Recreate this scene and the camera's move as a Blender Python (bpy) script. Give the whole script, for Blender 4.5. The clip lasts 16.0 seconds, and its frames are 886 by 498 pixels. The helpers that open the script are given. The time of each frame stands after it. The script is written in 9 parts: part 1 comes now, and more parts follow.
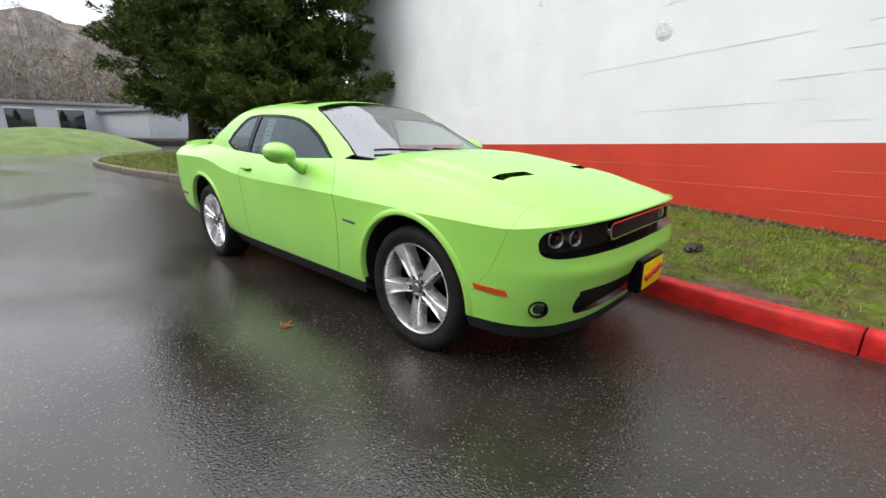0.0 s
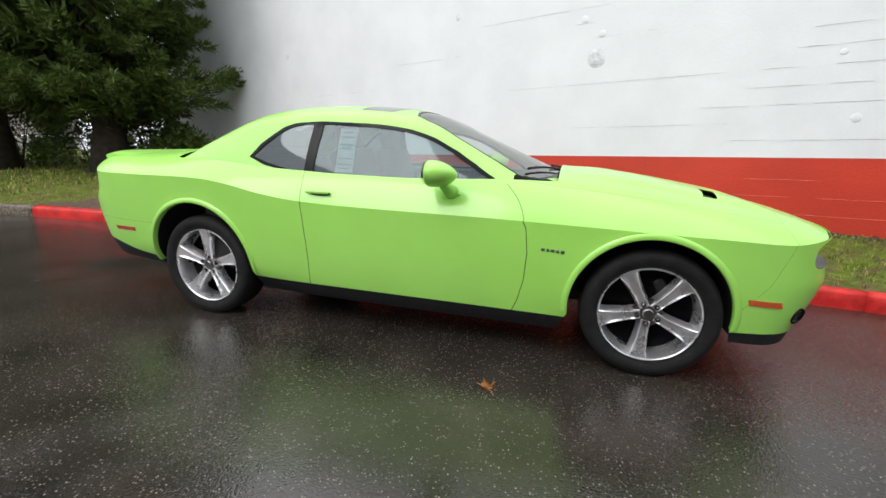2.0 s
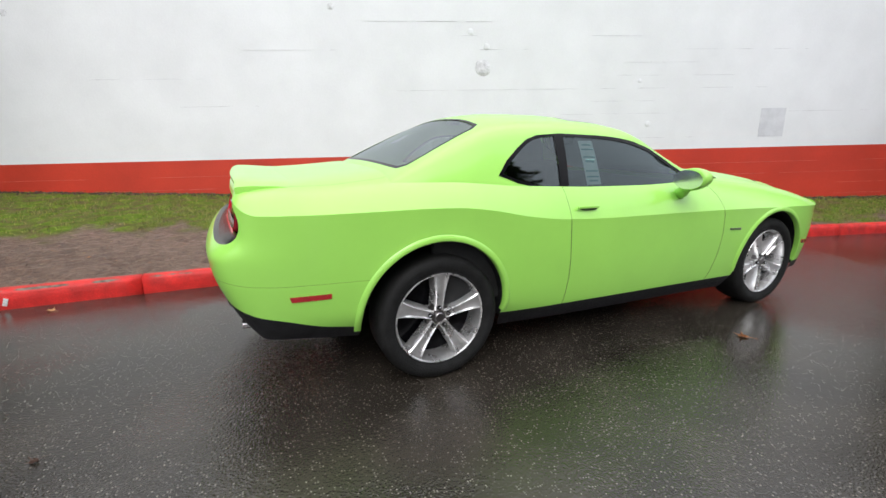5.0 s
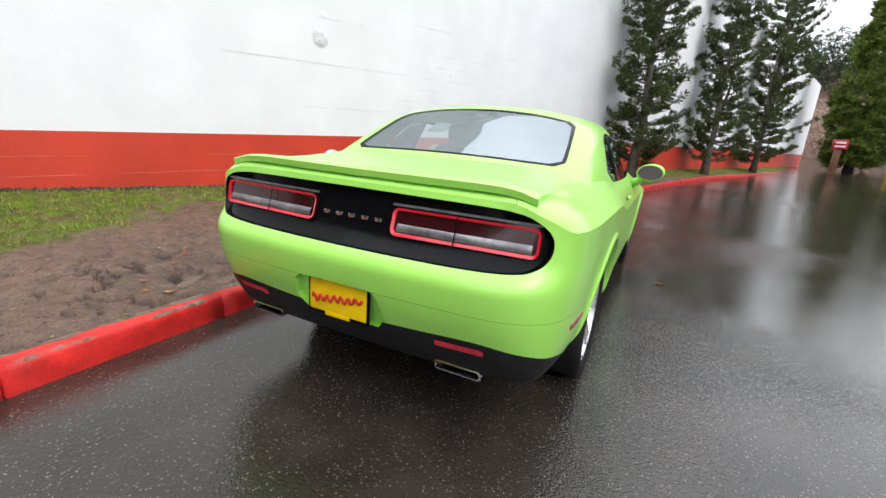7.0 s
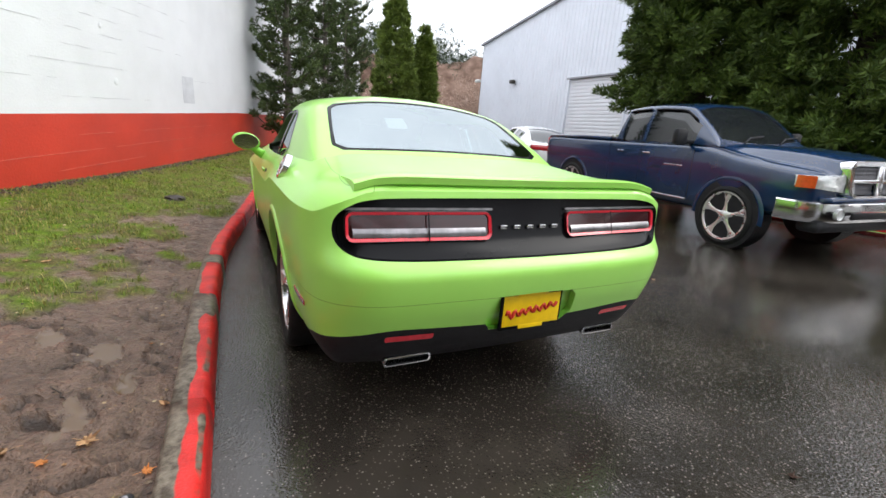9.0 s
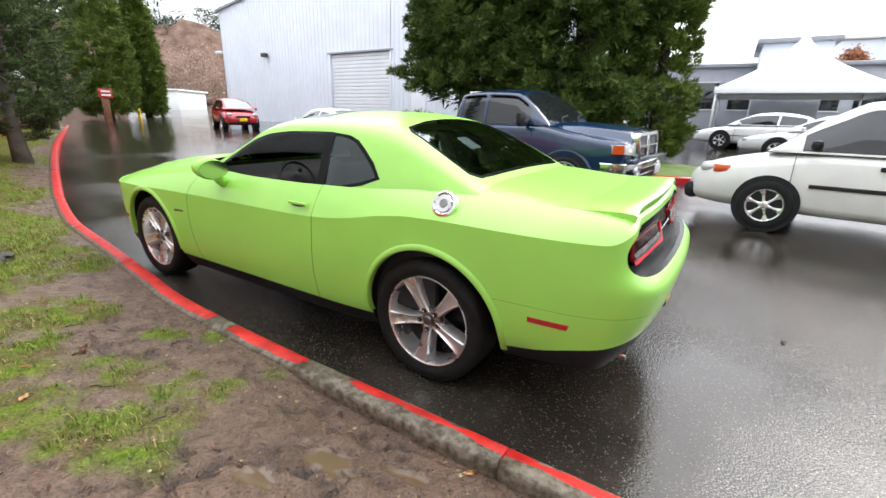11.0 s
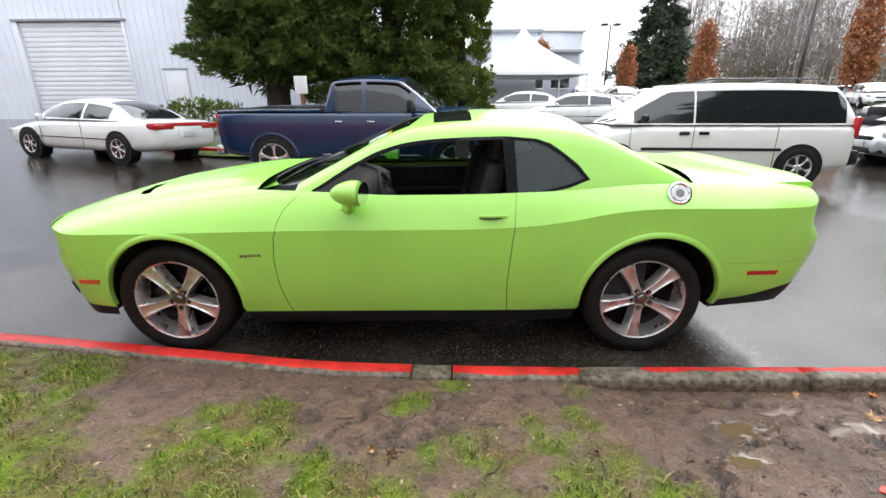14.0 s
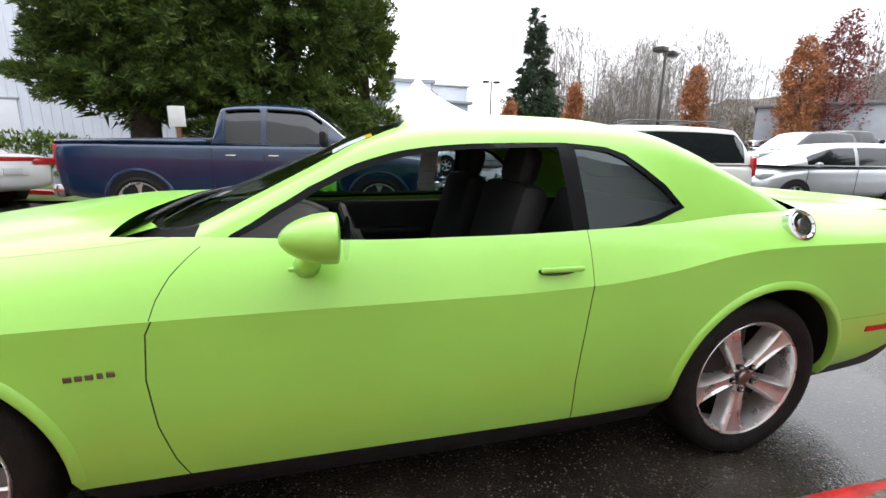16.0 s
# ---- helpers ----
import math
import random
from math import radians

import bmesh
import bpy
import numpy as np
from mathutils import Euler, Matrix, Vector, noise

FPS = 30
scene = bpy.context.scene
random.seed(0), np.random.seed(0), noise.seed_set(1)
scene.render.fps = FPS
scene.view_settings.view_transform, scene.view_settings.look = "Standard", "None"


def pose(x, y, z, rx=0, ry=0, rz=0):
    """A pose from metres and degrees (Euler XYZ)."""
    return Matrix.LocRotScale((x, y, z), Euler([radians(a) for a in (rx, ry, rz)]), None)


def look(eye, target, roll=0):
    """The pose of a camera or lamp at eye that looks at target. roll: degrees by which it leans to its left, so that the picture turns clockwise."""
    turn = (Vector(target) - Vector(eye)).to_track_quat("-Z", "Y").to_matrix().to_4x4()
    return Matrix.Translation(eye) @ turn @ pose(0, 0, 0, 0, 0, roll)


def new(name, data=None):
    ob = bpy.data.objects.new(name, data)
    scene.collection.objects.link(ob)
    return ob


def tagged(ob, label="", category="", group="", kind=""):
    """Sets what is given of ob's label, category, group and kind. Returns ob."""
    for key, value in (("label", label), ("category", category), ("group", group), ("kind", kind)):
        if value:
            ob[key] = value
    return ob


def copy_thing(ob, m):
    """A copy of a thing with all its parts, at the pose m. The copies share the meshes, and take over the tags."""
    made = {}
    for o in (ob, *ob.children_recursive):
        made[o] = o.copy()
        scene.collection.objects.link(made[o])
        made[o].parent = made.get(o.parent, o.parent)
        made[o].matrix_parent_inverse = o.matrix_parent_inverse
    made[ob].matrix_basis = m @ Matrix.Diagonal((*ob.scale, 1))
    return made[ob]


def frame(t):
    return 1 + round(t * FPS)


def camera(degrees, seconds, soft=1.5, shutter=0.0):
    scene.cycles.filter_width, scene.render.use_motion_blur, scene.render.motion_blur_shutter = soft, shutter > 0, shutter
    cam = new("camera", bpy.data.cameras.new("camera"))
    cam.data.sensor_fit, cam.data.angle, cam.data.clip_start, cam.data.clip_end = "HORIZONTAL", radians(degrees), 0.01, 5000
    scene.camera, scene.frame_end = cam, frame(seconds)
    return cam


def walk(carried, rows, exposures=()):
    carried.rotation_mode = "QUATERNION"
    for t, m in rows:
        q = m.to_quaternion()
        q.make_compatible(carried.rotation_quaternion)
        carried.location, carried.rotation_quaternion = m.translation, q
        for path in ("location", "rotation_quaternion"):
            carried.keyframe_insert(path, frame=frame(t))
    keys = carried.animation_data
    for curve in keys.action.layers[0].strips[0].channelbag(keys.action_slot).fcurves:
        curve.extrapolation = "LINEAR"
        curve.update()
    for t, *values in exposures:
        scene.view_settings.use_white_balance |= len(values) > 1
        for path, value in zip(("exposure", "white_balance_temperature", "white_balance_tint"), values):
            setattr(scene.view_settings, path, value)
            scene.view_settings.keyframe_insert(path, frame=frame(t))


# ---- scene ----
cam = camera(90.9, 16.0)
PATH = [
    (0, (3.186, -2.51, 1.236), (1.873, -1.095, 0.713), 0.55),
    (0.5, (2.659, -2.814, 1.219), (1.515, -1.274, 0.651), -1.1),
    (1, (2.126, -3.058, 1.229), (1.19, -1.365, 0.723), 0.16),
    (1.5, (1.54, -3.218, 1.238), (0.825, -1.427, 0.707), -0.32),
    (2, (0.986, -3.353, 1.254), (0.462, -1.484, 0.774), 1.64),
    (2.5, (0.464, -3.415, 1.265), (0.202, -1.502, 0.743), 0.82),
    (3, (-0.084, -3.436, 1.279), (-0.147, -1.506, 0.761), 3.8),
    (3.5, (-0.664, -3.443, 1.303), (-0.389, -1.544, 0.737), 0.68),
    (4, (-1.263, -3.315, 1.328), (-0.865, -1.42, 0.826), -0.26),
    (4.5, (-1.841, -3.194, 1.331), (-1.177, -1.376, 0.829), 0.54),
    (4.7, (-2.073, -3.122, 1.306), (-1.364, -1.318, 0.815), 0.56),
    (6.8, (-3.89, -1.396, 1.307), (-2.198, -0.466, 0.787), 4.2),
    (7, (-3.958, -1.133, 1.279), (-2.216, -0.297, 0.765), 4.4),
    (7.5, (-4.098, -0.545, 1.266), (-2.199, -0.112, 0.811), 5.3),
    (8, (-4.137, 0.036, 1.245), (-2.206, 0.049, 0.725), 2.9),
    (8.5, (-4.09, 0.581, 1.255), (-2.189, 0.169, 0.788), 2.8),
    (9, (-4.008, 1.156, 1.283), (-2.276, 0.3, 0.765), 4.4),
    (9.5, (-3.761, 1.657, 1.325), (-2.199, 0.561, 0.728), 4.8),
    (10, (-3.483, 2.156, 1.356), (-2.098, 0.819, 0.813), 3.0),
    (10.2, (-3.355, 2.3, 1.391), (-2.078, 0.869, 0.825), 3.1),
    (12.3, (-1.603, 3.283, 1.513), (-1.081, 1.459, 0.88), 2.8),
    (12.5, (-1.445, 3.357, 1.531), (-1.062, 1.527, 0.82), 4.2),
    (13, (-1.025, 3.407, 1.534), (-0.678, 1.566, 0.832), 3.2),
    (13.5, (-0.634, 3.442, 1.527), (-0.476, 1.553, 0.889), 1.5),
    (14, (-0.242, 3.409, 1.56), (-0.224, 1.515, 0.917), -0.3),
    (14.5, (0.037, 3.207, 1.503), (-0.108, 1.303, 0.909), 2.4),
    (15, (0.248, 2.99, 1.488), (-0.113, 1.109, 0.913), 0.6),
    (15.5, (0.278, 2.658, 1.412), (-0.066, 0.747, 0.934), 1.0),
    (16, (0.241, 2.274, 1.322), (-0.223, 0.379, 0.882), 0.8),
]
walk(cam, [(t, look(eye, target, roll)) for t, eye, target, roll in PATH], [(0.0, -0.21), (4.5, -0.22), (7.0, -0.04), (9.0, -0.02), (9.5, 0.17), (10.2, 0.34), (12.5, 0.29), (16.0, 0.24)])


# ---- sky and light: wet, overcast day ----
world = bpy.data.worlds.new("overcast_sky")
scene.world = world
world.use_nodes = True
wn, wl = world.node_tree.nodes, world.node_tree.links
wn.clear()
w_out, w_bg = wn.new("ShaderNodeOutputWorld"), wn.new("ShaderNodeBackground")
w_sky = wn.new("ShaderNodeTexSky")
w_sky.sky_type = "NISHITA"
w_sky.sun_disc = False
w_sky.sun_elevation, w_sky.sun_rotation = radians(38), radians(200)
w_sky.dust_density, w_sky.air_density = 4.0, 1.0
# thick cloud in front of the blue: soft grey-white patches
w_tc, w_noise, w_ramp, w_mix = wn.new("ShaderNodeTexCoord"), wn.new("ShaderNodeTexNoise"), wn.new("ShaderNodeValToRGB"), wn.new("ShaderNodeMix")
w_noise.inputs["Scale"].default_value, w_noise.inputs["Detail"].default_value = 2.2, 5
w_ramp.color_ramp.elements[0].position, w_ramp.color_ramp.elements[0].color = 0.3, (8.4, 8.8, 9.6, 1)
w_ramp.color_ramp.elements[1].position, w_ramp.color_ramp.elements[1].color = 0.7, (11.2, 11.5, 12.1, 1)
w_mix.data_type = "RGBA"
w_mix.inputs["Factor"].default_value = 0.9
wl.new(w_tc.outputs["Generated"], w_noise.inputs["Vector"])
wl.new(w_noise.outputs["Fac"], w_ramp.inputs["Fac"])
wl.new(w_sky.outputs["Color"], w_mix.inputs["A"])
wl.new(w_ramp.outputs["Color"], w_mix.inputs["B"])
# an overcast sky is brighter overhead than at the horizon
w_dir, w_up, w_grade = wn.new("ShaderNodeSeparateXYZ"), wn.new("ShaderNodeMapRange"), wn.new("ShaderNodeMix")
wl.new(w_tc.outputs["Generated"], w_dir.inputs["Vector"])
wl.new(w_dir.outputs["Z"], w_up.inputs["Value"])
w_up.inputs["To Min"].default_value, w_up.inputs["To Max"].default_value = 0.78, 1.50
w_grade.data_type, w_grade.blend_type = "RGBA", "MULTIPLY"
w_grade.inputs["Factor"].default_value = 1.0
wl.new(w_mix.outputs["Result"], w_grade.inputs["A"])
wl.new(w_up.outputs["Result"], w_grade.inputs["B"])
wl.new(w_grade.outputs["Result"], w_bg.inputs["Color"])
w_bg.inputs["Strength"].default_value = 0.20
wl.new(w_bg.outputs["Background"], w_out.inputs["Surface"])

sun_data = bpy.data.lights.new("sun", "SUN")
sun_data.energy, sun_data.angle, sun_data.color = 1.2, radians(30), (1.0, 0.98, 0.95)
sun = new("sun", sun_data)
sun.matrix_world = look((-12, -22, 24), (0, 0, 0))


# ---- materials ----
def material(name, rgb, rough=0.5, metal=0.0, vary=0.12, scale=6.0, bump=0.0, bump_scale=60.0, coat=0.0, rgb2=None, spec=0.5, rough_vary=0.0, piece=0.0, distort=0.0, glow=0.0):
    """Base colour broken by noise at two scales, roughness variation and fine relief."""
    m = bpy.data.materials.new(name)
    m.use_nodes = True
    nt = m.node_tree
    n, l = nt.nodes, nt.links
    b = n["Principled BSDF"]
    tc = n.new("ShaderNodeTexCoord")
    big, fine = n.new("ShaderNodeTexNoise"), n.new("ShaderNodeTexNoise")
    big.inputs["Scale"].default_value, big.inputs["Detail"].default_value = scale, 4
    fine.inputs["Scale"].default_value, fine.inputs["Detail"].default_value = bump_scale, 3
    big.inputs["Distortion"].default_value = distort
    l.new(tc.outputs["Object"], big.inputs["Vector"])
    l.new(tc.outputs["Object"], fine.inputs["Vector"])
    ramp = n.new("ShaderNodeValToRGB")
    lo = tuple(c * (1 - vary) for c in rgb)
    hi = rgb2 if rgb2 else tuple(min(1, c * (1 + vary)) for c in rgb)
    ramp.color_ramp.elements[0].position, ramp.color_ramp.elements[0].color = 0.32, (*lo, 1)
    ramp.color_ramp.elements[1].position, ramp.color_ramp.elements[1].color = 0.68, (*hi, 1)
    l.new(big.outputs["Fac"], ramp.inputs["Fac"])
    col = ramp.outputs["Color"]
    mix = n.new("ShaderNodeMix")
    mix.data_type, mix.blend_type = "RGBA", "MULTIPLY"
    mix.inputs["Factor"].default_value = min(1.0, vary * 2.5)
    fr = n.new("ShaderNodeMapRange")
    fr.inputs["To Min"].default_value, fr.inputs["To Max"].default_value = 0.6, 1.3
    l.new(fine.outputs["Fac"], fr.inputs["Value"])
    l.new(col, mix.inputs["A"])
    l.new(fr.outputs["Result"], mix.inputs["B"])
    col = mix.outputs["Result"]
    if piece:
        info, pr, pm = n.new("ShaderNodeObjectInfo"), n.new("ShaderNodeMapRange"), n.new("ShaderNodeMix")
        pr.inputs["To Min"].default_value, pr.inputs["To Max"].default_value = 1 - piece, 1 + piece
        pm.data_type, pm.blend_type = "RGBA", "MULTIPLY"
        pm.inputs["Factor"].default_value = 1
        l.new(info.outputs["Random"], pr.inputs["Value"])
        l.new(col, pm.inputs["A"])
        l.new(pr.outputs["Result"], pm.inputs["B"])
        col = pm.outputs["Result"]
    l.new(col, b.inputs["Base Color"])
    b.inputs["Metallic"].default_value = metal
    b.inputs["Specular IOR Level"].default_value = spec
    b.inputs["Coat Weight"].default_value = coat
    b.inputs["Coat Roughness"].default_value = 0.10 if name == "lime_paint" else 0.04
    if rough_vary:
        rr = n.new("ShaderNodeMapRange")
        rr.inputs["From Min"].default_value, rr.inputs["From Max"].default_value = 0.35, 0.65
        rr.inputs["To Min"].default_value, rr.inputs["To Max"].default_value = max(0.02, rough - rough_vary), rough + rough_vary
        l.new(big.outputs["Fac"], rr.inputs["Value"])
        l.new(rr.outputs["Result"], b.inputs["Roughness"])
    else:
        b.inputs["Roughness"].default_value = rough
    if bump:
        bp = n.new("ShaderNodeBump")
        bp.inputs["Strength"].default_value, bp.inputs["Distance"].default_value = bump, 0.02
        l.new(fine.outputs["Fac"], bp.inputs["Height"])
        l.new(bp.outputs["Normal"], b.inputs["Normal"])
    if glow:
        b.inputs["Emission Color"].default_value = (*rgb, 1)
        b.inputs["Emission Strength"].default_value = glow
    return m


def glass_material(name, tint, mixin=0.25, rough=0.0, sheen=(1.0, 1.0, 1.0)):
    """Thin pane: clear or smoked transmission with a mirror coat."""
    m = bpy.data.materials.new(name)
    m.use_nodes = True
    n, l = m.node_tree.nodes, m.node_tree.links
    n.clear()
    out, tr, gl, mx, fr = n.new("ShaderNodeOutputMaterial"), n.new("ShaderNodeBsdfTransparent"), n.new("ShaderNodeBsdfGlossy"), n.new("ShaderNodeMixShader"), n.new("ShaderNodeFresnel")
    tr.inputs["Color"].default_value = (*tint, 1)
    gl.inputs["Roughness"].default_value = rough
    gl.inputs["Color"].default_value = (*sheen, 1)
    fr.inputs["IOR"].default_value = 1.0 + mixin * 2.6
    l.new(fr.outputs["Fac"], mx.inputs["Fac"])
    l.new(tr.outputs["BSDF"], mx.inputs[1])
    l.new(gl.outputs["BSDF"], mx.inputs[2])
    l.new(mx.outputs["Shader"], out.inputs["Surface"])
    return m


LIME = material("lime_paint", (0.35, 0.73, 0.115), 0.42, vary=0.03, scale=3, coat=0.6, bump=0.0, bump_scale=400)
SEAM_FAINT = material("fine_panel_gap", (0.11, 0.24, 0.02), 0.6)
SEAM = material("panel_gap_black", (0.025, 0.05, 0.008), 0.8)
BLACK_PLASTIC = material("black_plastic", (0.014, 0.014, 0.016), 0.5, vary=0.25, scale=20, bump=0.15, bump_scale=400, spec=0.25)
GLOSS_BLACK = material("gloss_black", (0.004, 0.004, 0.005), 0.2, vary=0.1, coat=0.0, spec=0.12)
RUBBER = material("tyre_rubber", (0.013, 0.013, 0.013), 0.65, vary=0.3, scale=14, bump=0.3, bump_scale=120, spec=0.2)
ALLOY = material("satin_alloy", (0.80, 0.79, 0.79), 0.30, metal=0.85, vary=0.1, scale=9, rough_vary=0.08)
ALLOY_DARK = material("pewter_alloy", (0.30, 0.285, 0.285), 0.3, metal=1.0, vary=0.15, scale=9)
CHROME = material("chrome", (0.72, 0.72, 0.74), 0.14, metal=1.0, vary=0.05)
STEEL = material("brake_steel", (0.045, 0.045, 0.045), 0.45, metal=0.9, vary=0.3, scale=20)
GLASS_CLEAR = glass_material("windscreen_glass", (0.50, 0.58, 0.56), 0.85)
GLASS_SIDE = glass_material("side_glass", (0.21, 0.27, 0.28), 0.22, sheen=(0.80, 0.93, 0.97))
GLASS_REAR = glass_material("rear_screen_glass", (0.42, 0.49, 0.50), 1.1, sheen=(0.88, 0.97, 1.0))
GLASS_SMOKE = glass_material("smoked_glass", (0.13, 0.155, 0.165), 0.27, sheen=(0.85, 0.95, 0.98))
GLASS_DARK = material("dark_window", (0.012, 0.014, 0.016), 0.06, vary=0.1, coat=0.5)
SMOKED_RED = material("smoked_red_lens", (0.035, 0.004, 0.006), 0.12, vary=0.2, scale=30, coat=0.4)
RED_LENS = material("red_lens", (0.42, 0.012, 0.018), 0.15, vary=0.15, scale=30, coat=0.8)
RED_GLOW = material("red_lamp_ring", (0.62, 0.018, 0.035), 0.2, vary=0.1, scale=30, coat=0.6)
AMBER = material("amber_lens", (0.62, 0.085, 0.015), 0.2, vary=0.15, scale=40, coat=0.6)
LAMP_GREY = material("lamp_reflector", (0.26, 0.25, 0.26), 0.25, metal=0.6, vary=0.3, scale=14)
INTERIOR = material("dark_upholstery", (0.012, 0.012, 0.013), 0.7, vary=0.3, scale=14, bump=0.2, bump_scale=200)
INTERIOR_GREY = material("grey_trim", (0.05, 0.05, 0.052), 0.6, vary=0.2, scale=14, bump=0.2, bump_scale=200)
YELLOW = material("yellow_plate", (0.85, 0.56, 0.0), 0.4, vary=0.06, scale=20)
PLATE_RED = material("red_print", (0.55, 0.03, 0.01), 0.5, vary=0.1)
PAPER = material("white_paper", (0.72, 0.80, 0.78), 0.7, vary=0.06, scale=20)
PRINT = material("grey_print", (0.25, 0.45, 0.45), 0.7, vary=0.1)


# ---- building tools ----
from mathutils.geometry import delaunay_2d_cdt
from mathutils.kdtree import KDTree


def thing(name, label, category, group="", kind="", at=None):
    ob = new(name)
    ob.empty_display_size = 0.2
    if at is not None:
        ob.matrix_basis = at
    return tagged(ob, label, category, group, kind)


def finish(name, me, mat, parent=None, label="", smooth=True):
    ob = new(name, me)
    for mm in (mat if isinstance(mat, (list, tuple)) else [mat]):
        me.materials.append(mm)
    if smooth:
        me.shade_smooth()
    if parent is not None:
        ob.parent = parent
    if label:
        ob["label"] = label
    return ob


def part(name, bm, mat, parent=None, label="", smooth=True, sharp=35):
    """Links a bmesh as one mesh object under a thing or a part."""
    me = bpy.data.meshes.new(name)
    if smooth:
        lim = radians(sharp)
        for e in bm.edges:
            if len(e.link_faces) == 2 and e.calc_face_angle(0) > lim:
                e.smooth = False
    bm.to_mesh(me)
    bm.free()
    return finish(name, me, mat, parent, label, smooth)


def from_arrays(name, verts, faces, mat, parent=None, label="", smooth=True, indices=None):
    me = bpy.data.meshes.new(name)
    me.from_pydata([tuple(map(float, v)) for v in verts], [], [tuple(int(i) for i in f) for f in faces])
    ob = finish(name, me, mat, parent, label, smooth)
    if indices is not None:
        me.polygons.foreach_set("material_index", np.array(indices, dtype=np.int32))
    return ob


def add_box(bm, c, size, bevel=0.0, m=None, seg=2):
    g = bmesh.ops.create_cube(bm, size=1.0)
    vs = g["verts"]
    bmesh.ops.scale(bm, vec=size, verts=vs)
    if bevel:
        es = list({e for v in vs for e in v.link_edges})
        r = bmesh.ops.bevel(bm, geom=es, offset=min(bevel, min(size) * 0.45), segments=seg, affect="EDGES", profile=0.5)
        vs = list({v for f in r["faces"] for v in f.verts} | {v for v in vs if v.is_valid})
    mt = Matrix.Translation(c) if m is None else Matrix.Translation(c) @ m
    bmesh.ops.transform(bm, matrix=mt, verts=vs)
    return vs


def box(name, c, size, mat, parent=None, bevel=0.0, label="", m=None):
    bm = bmesh.new()
    add_box(bm, c, size, bevel, m)
    return part(name, bm, mat, parent, label)


def spin(bm, profile, n=48, axis="y", m=None, closed=False):
    """Turns a profile of (radius, height) round an axis."""
    rings = []
    for r, h in profile:
        ring = []
        for i in range(n):
            a = 2 * math.pi * i / n
            p = {"y": (r * math.cos(a), h, r * math.sin(a)), "z": (r * math.cos(a), r * math.sin(a), h), "x": (h, r * math.cos(a), r * math.sin(a))}[axis]
            ring.append(bm.verts.new(m @ Vector(p) if m else p))
        rings.append(ring)
    pairs = list(zip(rings, rings[1:])) + ([(rings[-1], rings[0])] if closed else [])
    for a, b in pairs:
        for i in range(n):
            j = (i + 1) % n
            bm.faces.new((a[i], a[j], b[j], b[i]))
    if not closed:
        for ring, r in ((rings[0], profile[0][0]), (rings[-1], profile[-1][0])):
            if r > 1e-5:
                bm.faces.new(ring)
    bmesh.ops.recalc_face_normals(bm, faces=bm.faces)


def add_tube(bm, pts, radii, n=8, cap=True):
    """A tube along points, with a radius at each."""
    pts = [Vector(p) for p in pts]
    if not isinstance(radii, (list, tuple)):
        radii = [radii] * len(pts)
    rings, up = [], Vector((0.13, 0.27, 0.95))
    for i, p in enumerate(pts):
        d = (pts[min(i + 1, len(pts) - 1)] - pts[max(i - 1, 0)]).normalized()
        a = d.cross(up)
        if a.length < 1e-3:
            a = d.cross(Vector((1, 0, 0)))
        a.normalize()
        b = d.cross(a).normalized()
        rings.append([bm.verts.new(p + radii[i] * (math.cos(2 * math.pi * k / n) * a + math.sin(2 * math.pi * k / n) * b)) for k in range(n)])
    for r0, r1 in zip(rings, rings[1:]):
        for k in range(n):
            bm.faces.new((r0[k], r0[(k + 1) % n], r1[(k + 1) % n], r1[k]))
    if cap:
        bm.faces.new(rings[0][::-1])
        bm.faces.new(rings[-1])


def tube(name, pts, radii, mat, parent=None, n=8, label=""):
    bm = bmesh.new()
    add_tube(bm, pts, radii, n)
    return part(name, bm, mat, parent, label)


def slab(name, outline, depth, mat, parent=None, m=None, bevel=0.0, label="", smooth=True):
    """A flat outline in x, y given thickness along z (0 to depth), placed by m."""
    bm = bmesh.new()
    f = bm.faces.new([bm.verts.new((x, y, 0)) for x, y in outline])
    r = bmesh.ops.extrude_face_region(bm, geom=[f])
    bmesh.ops.translate(bm, vec=(0, 0, depth), verts=[v for v in r["geom"] if isinstance(v, bmesh.types.BMVert)])
    bmesh.ops.recalc_face_normals(bm, faces=bm.faces)
    if bevel:
        top = [e for e in bm.edges if all(abs(v.co.z - depth) < 1e-6 for v in e.verts)]
        bmesh.ops.bevel(bm, geom=top, offset=bevel, segments=2, affect="EDGES", profile=0.5)
    if m:
        bmesh.ops.transform(bm, matrix=m, verts=bm.verts)
        if m.determinant() < 0:
            bmesh.ops.reverse_faces(bm, faces=bm.faces)
    return part(name, bm, mat, parent, label, smooth, 30)


def rounded(x0, y0, x1, y1, r, n=6):
    """Outline of a rectangle with round corners, anticlockwise."""
    out = []
    for cx, cy, a0 in ((x1 - r, y1 - r, 0), (x0 + r, y1 - r, 90), (x0 + r, y0 + r, 180), (x1 - r, y0 + r, 270)):
        for i in range(n + 1):
            a = radians(a0 + 90 * i / n)
            out.append((cx + r * math.cos(a), cy + r * math.sin(a)))
    return out


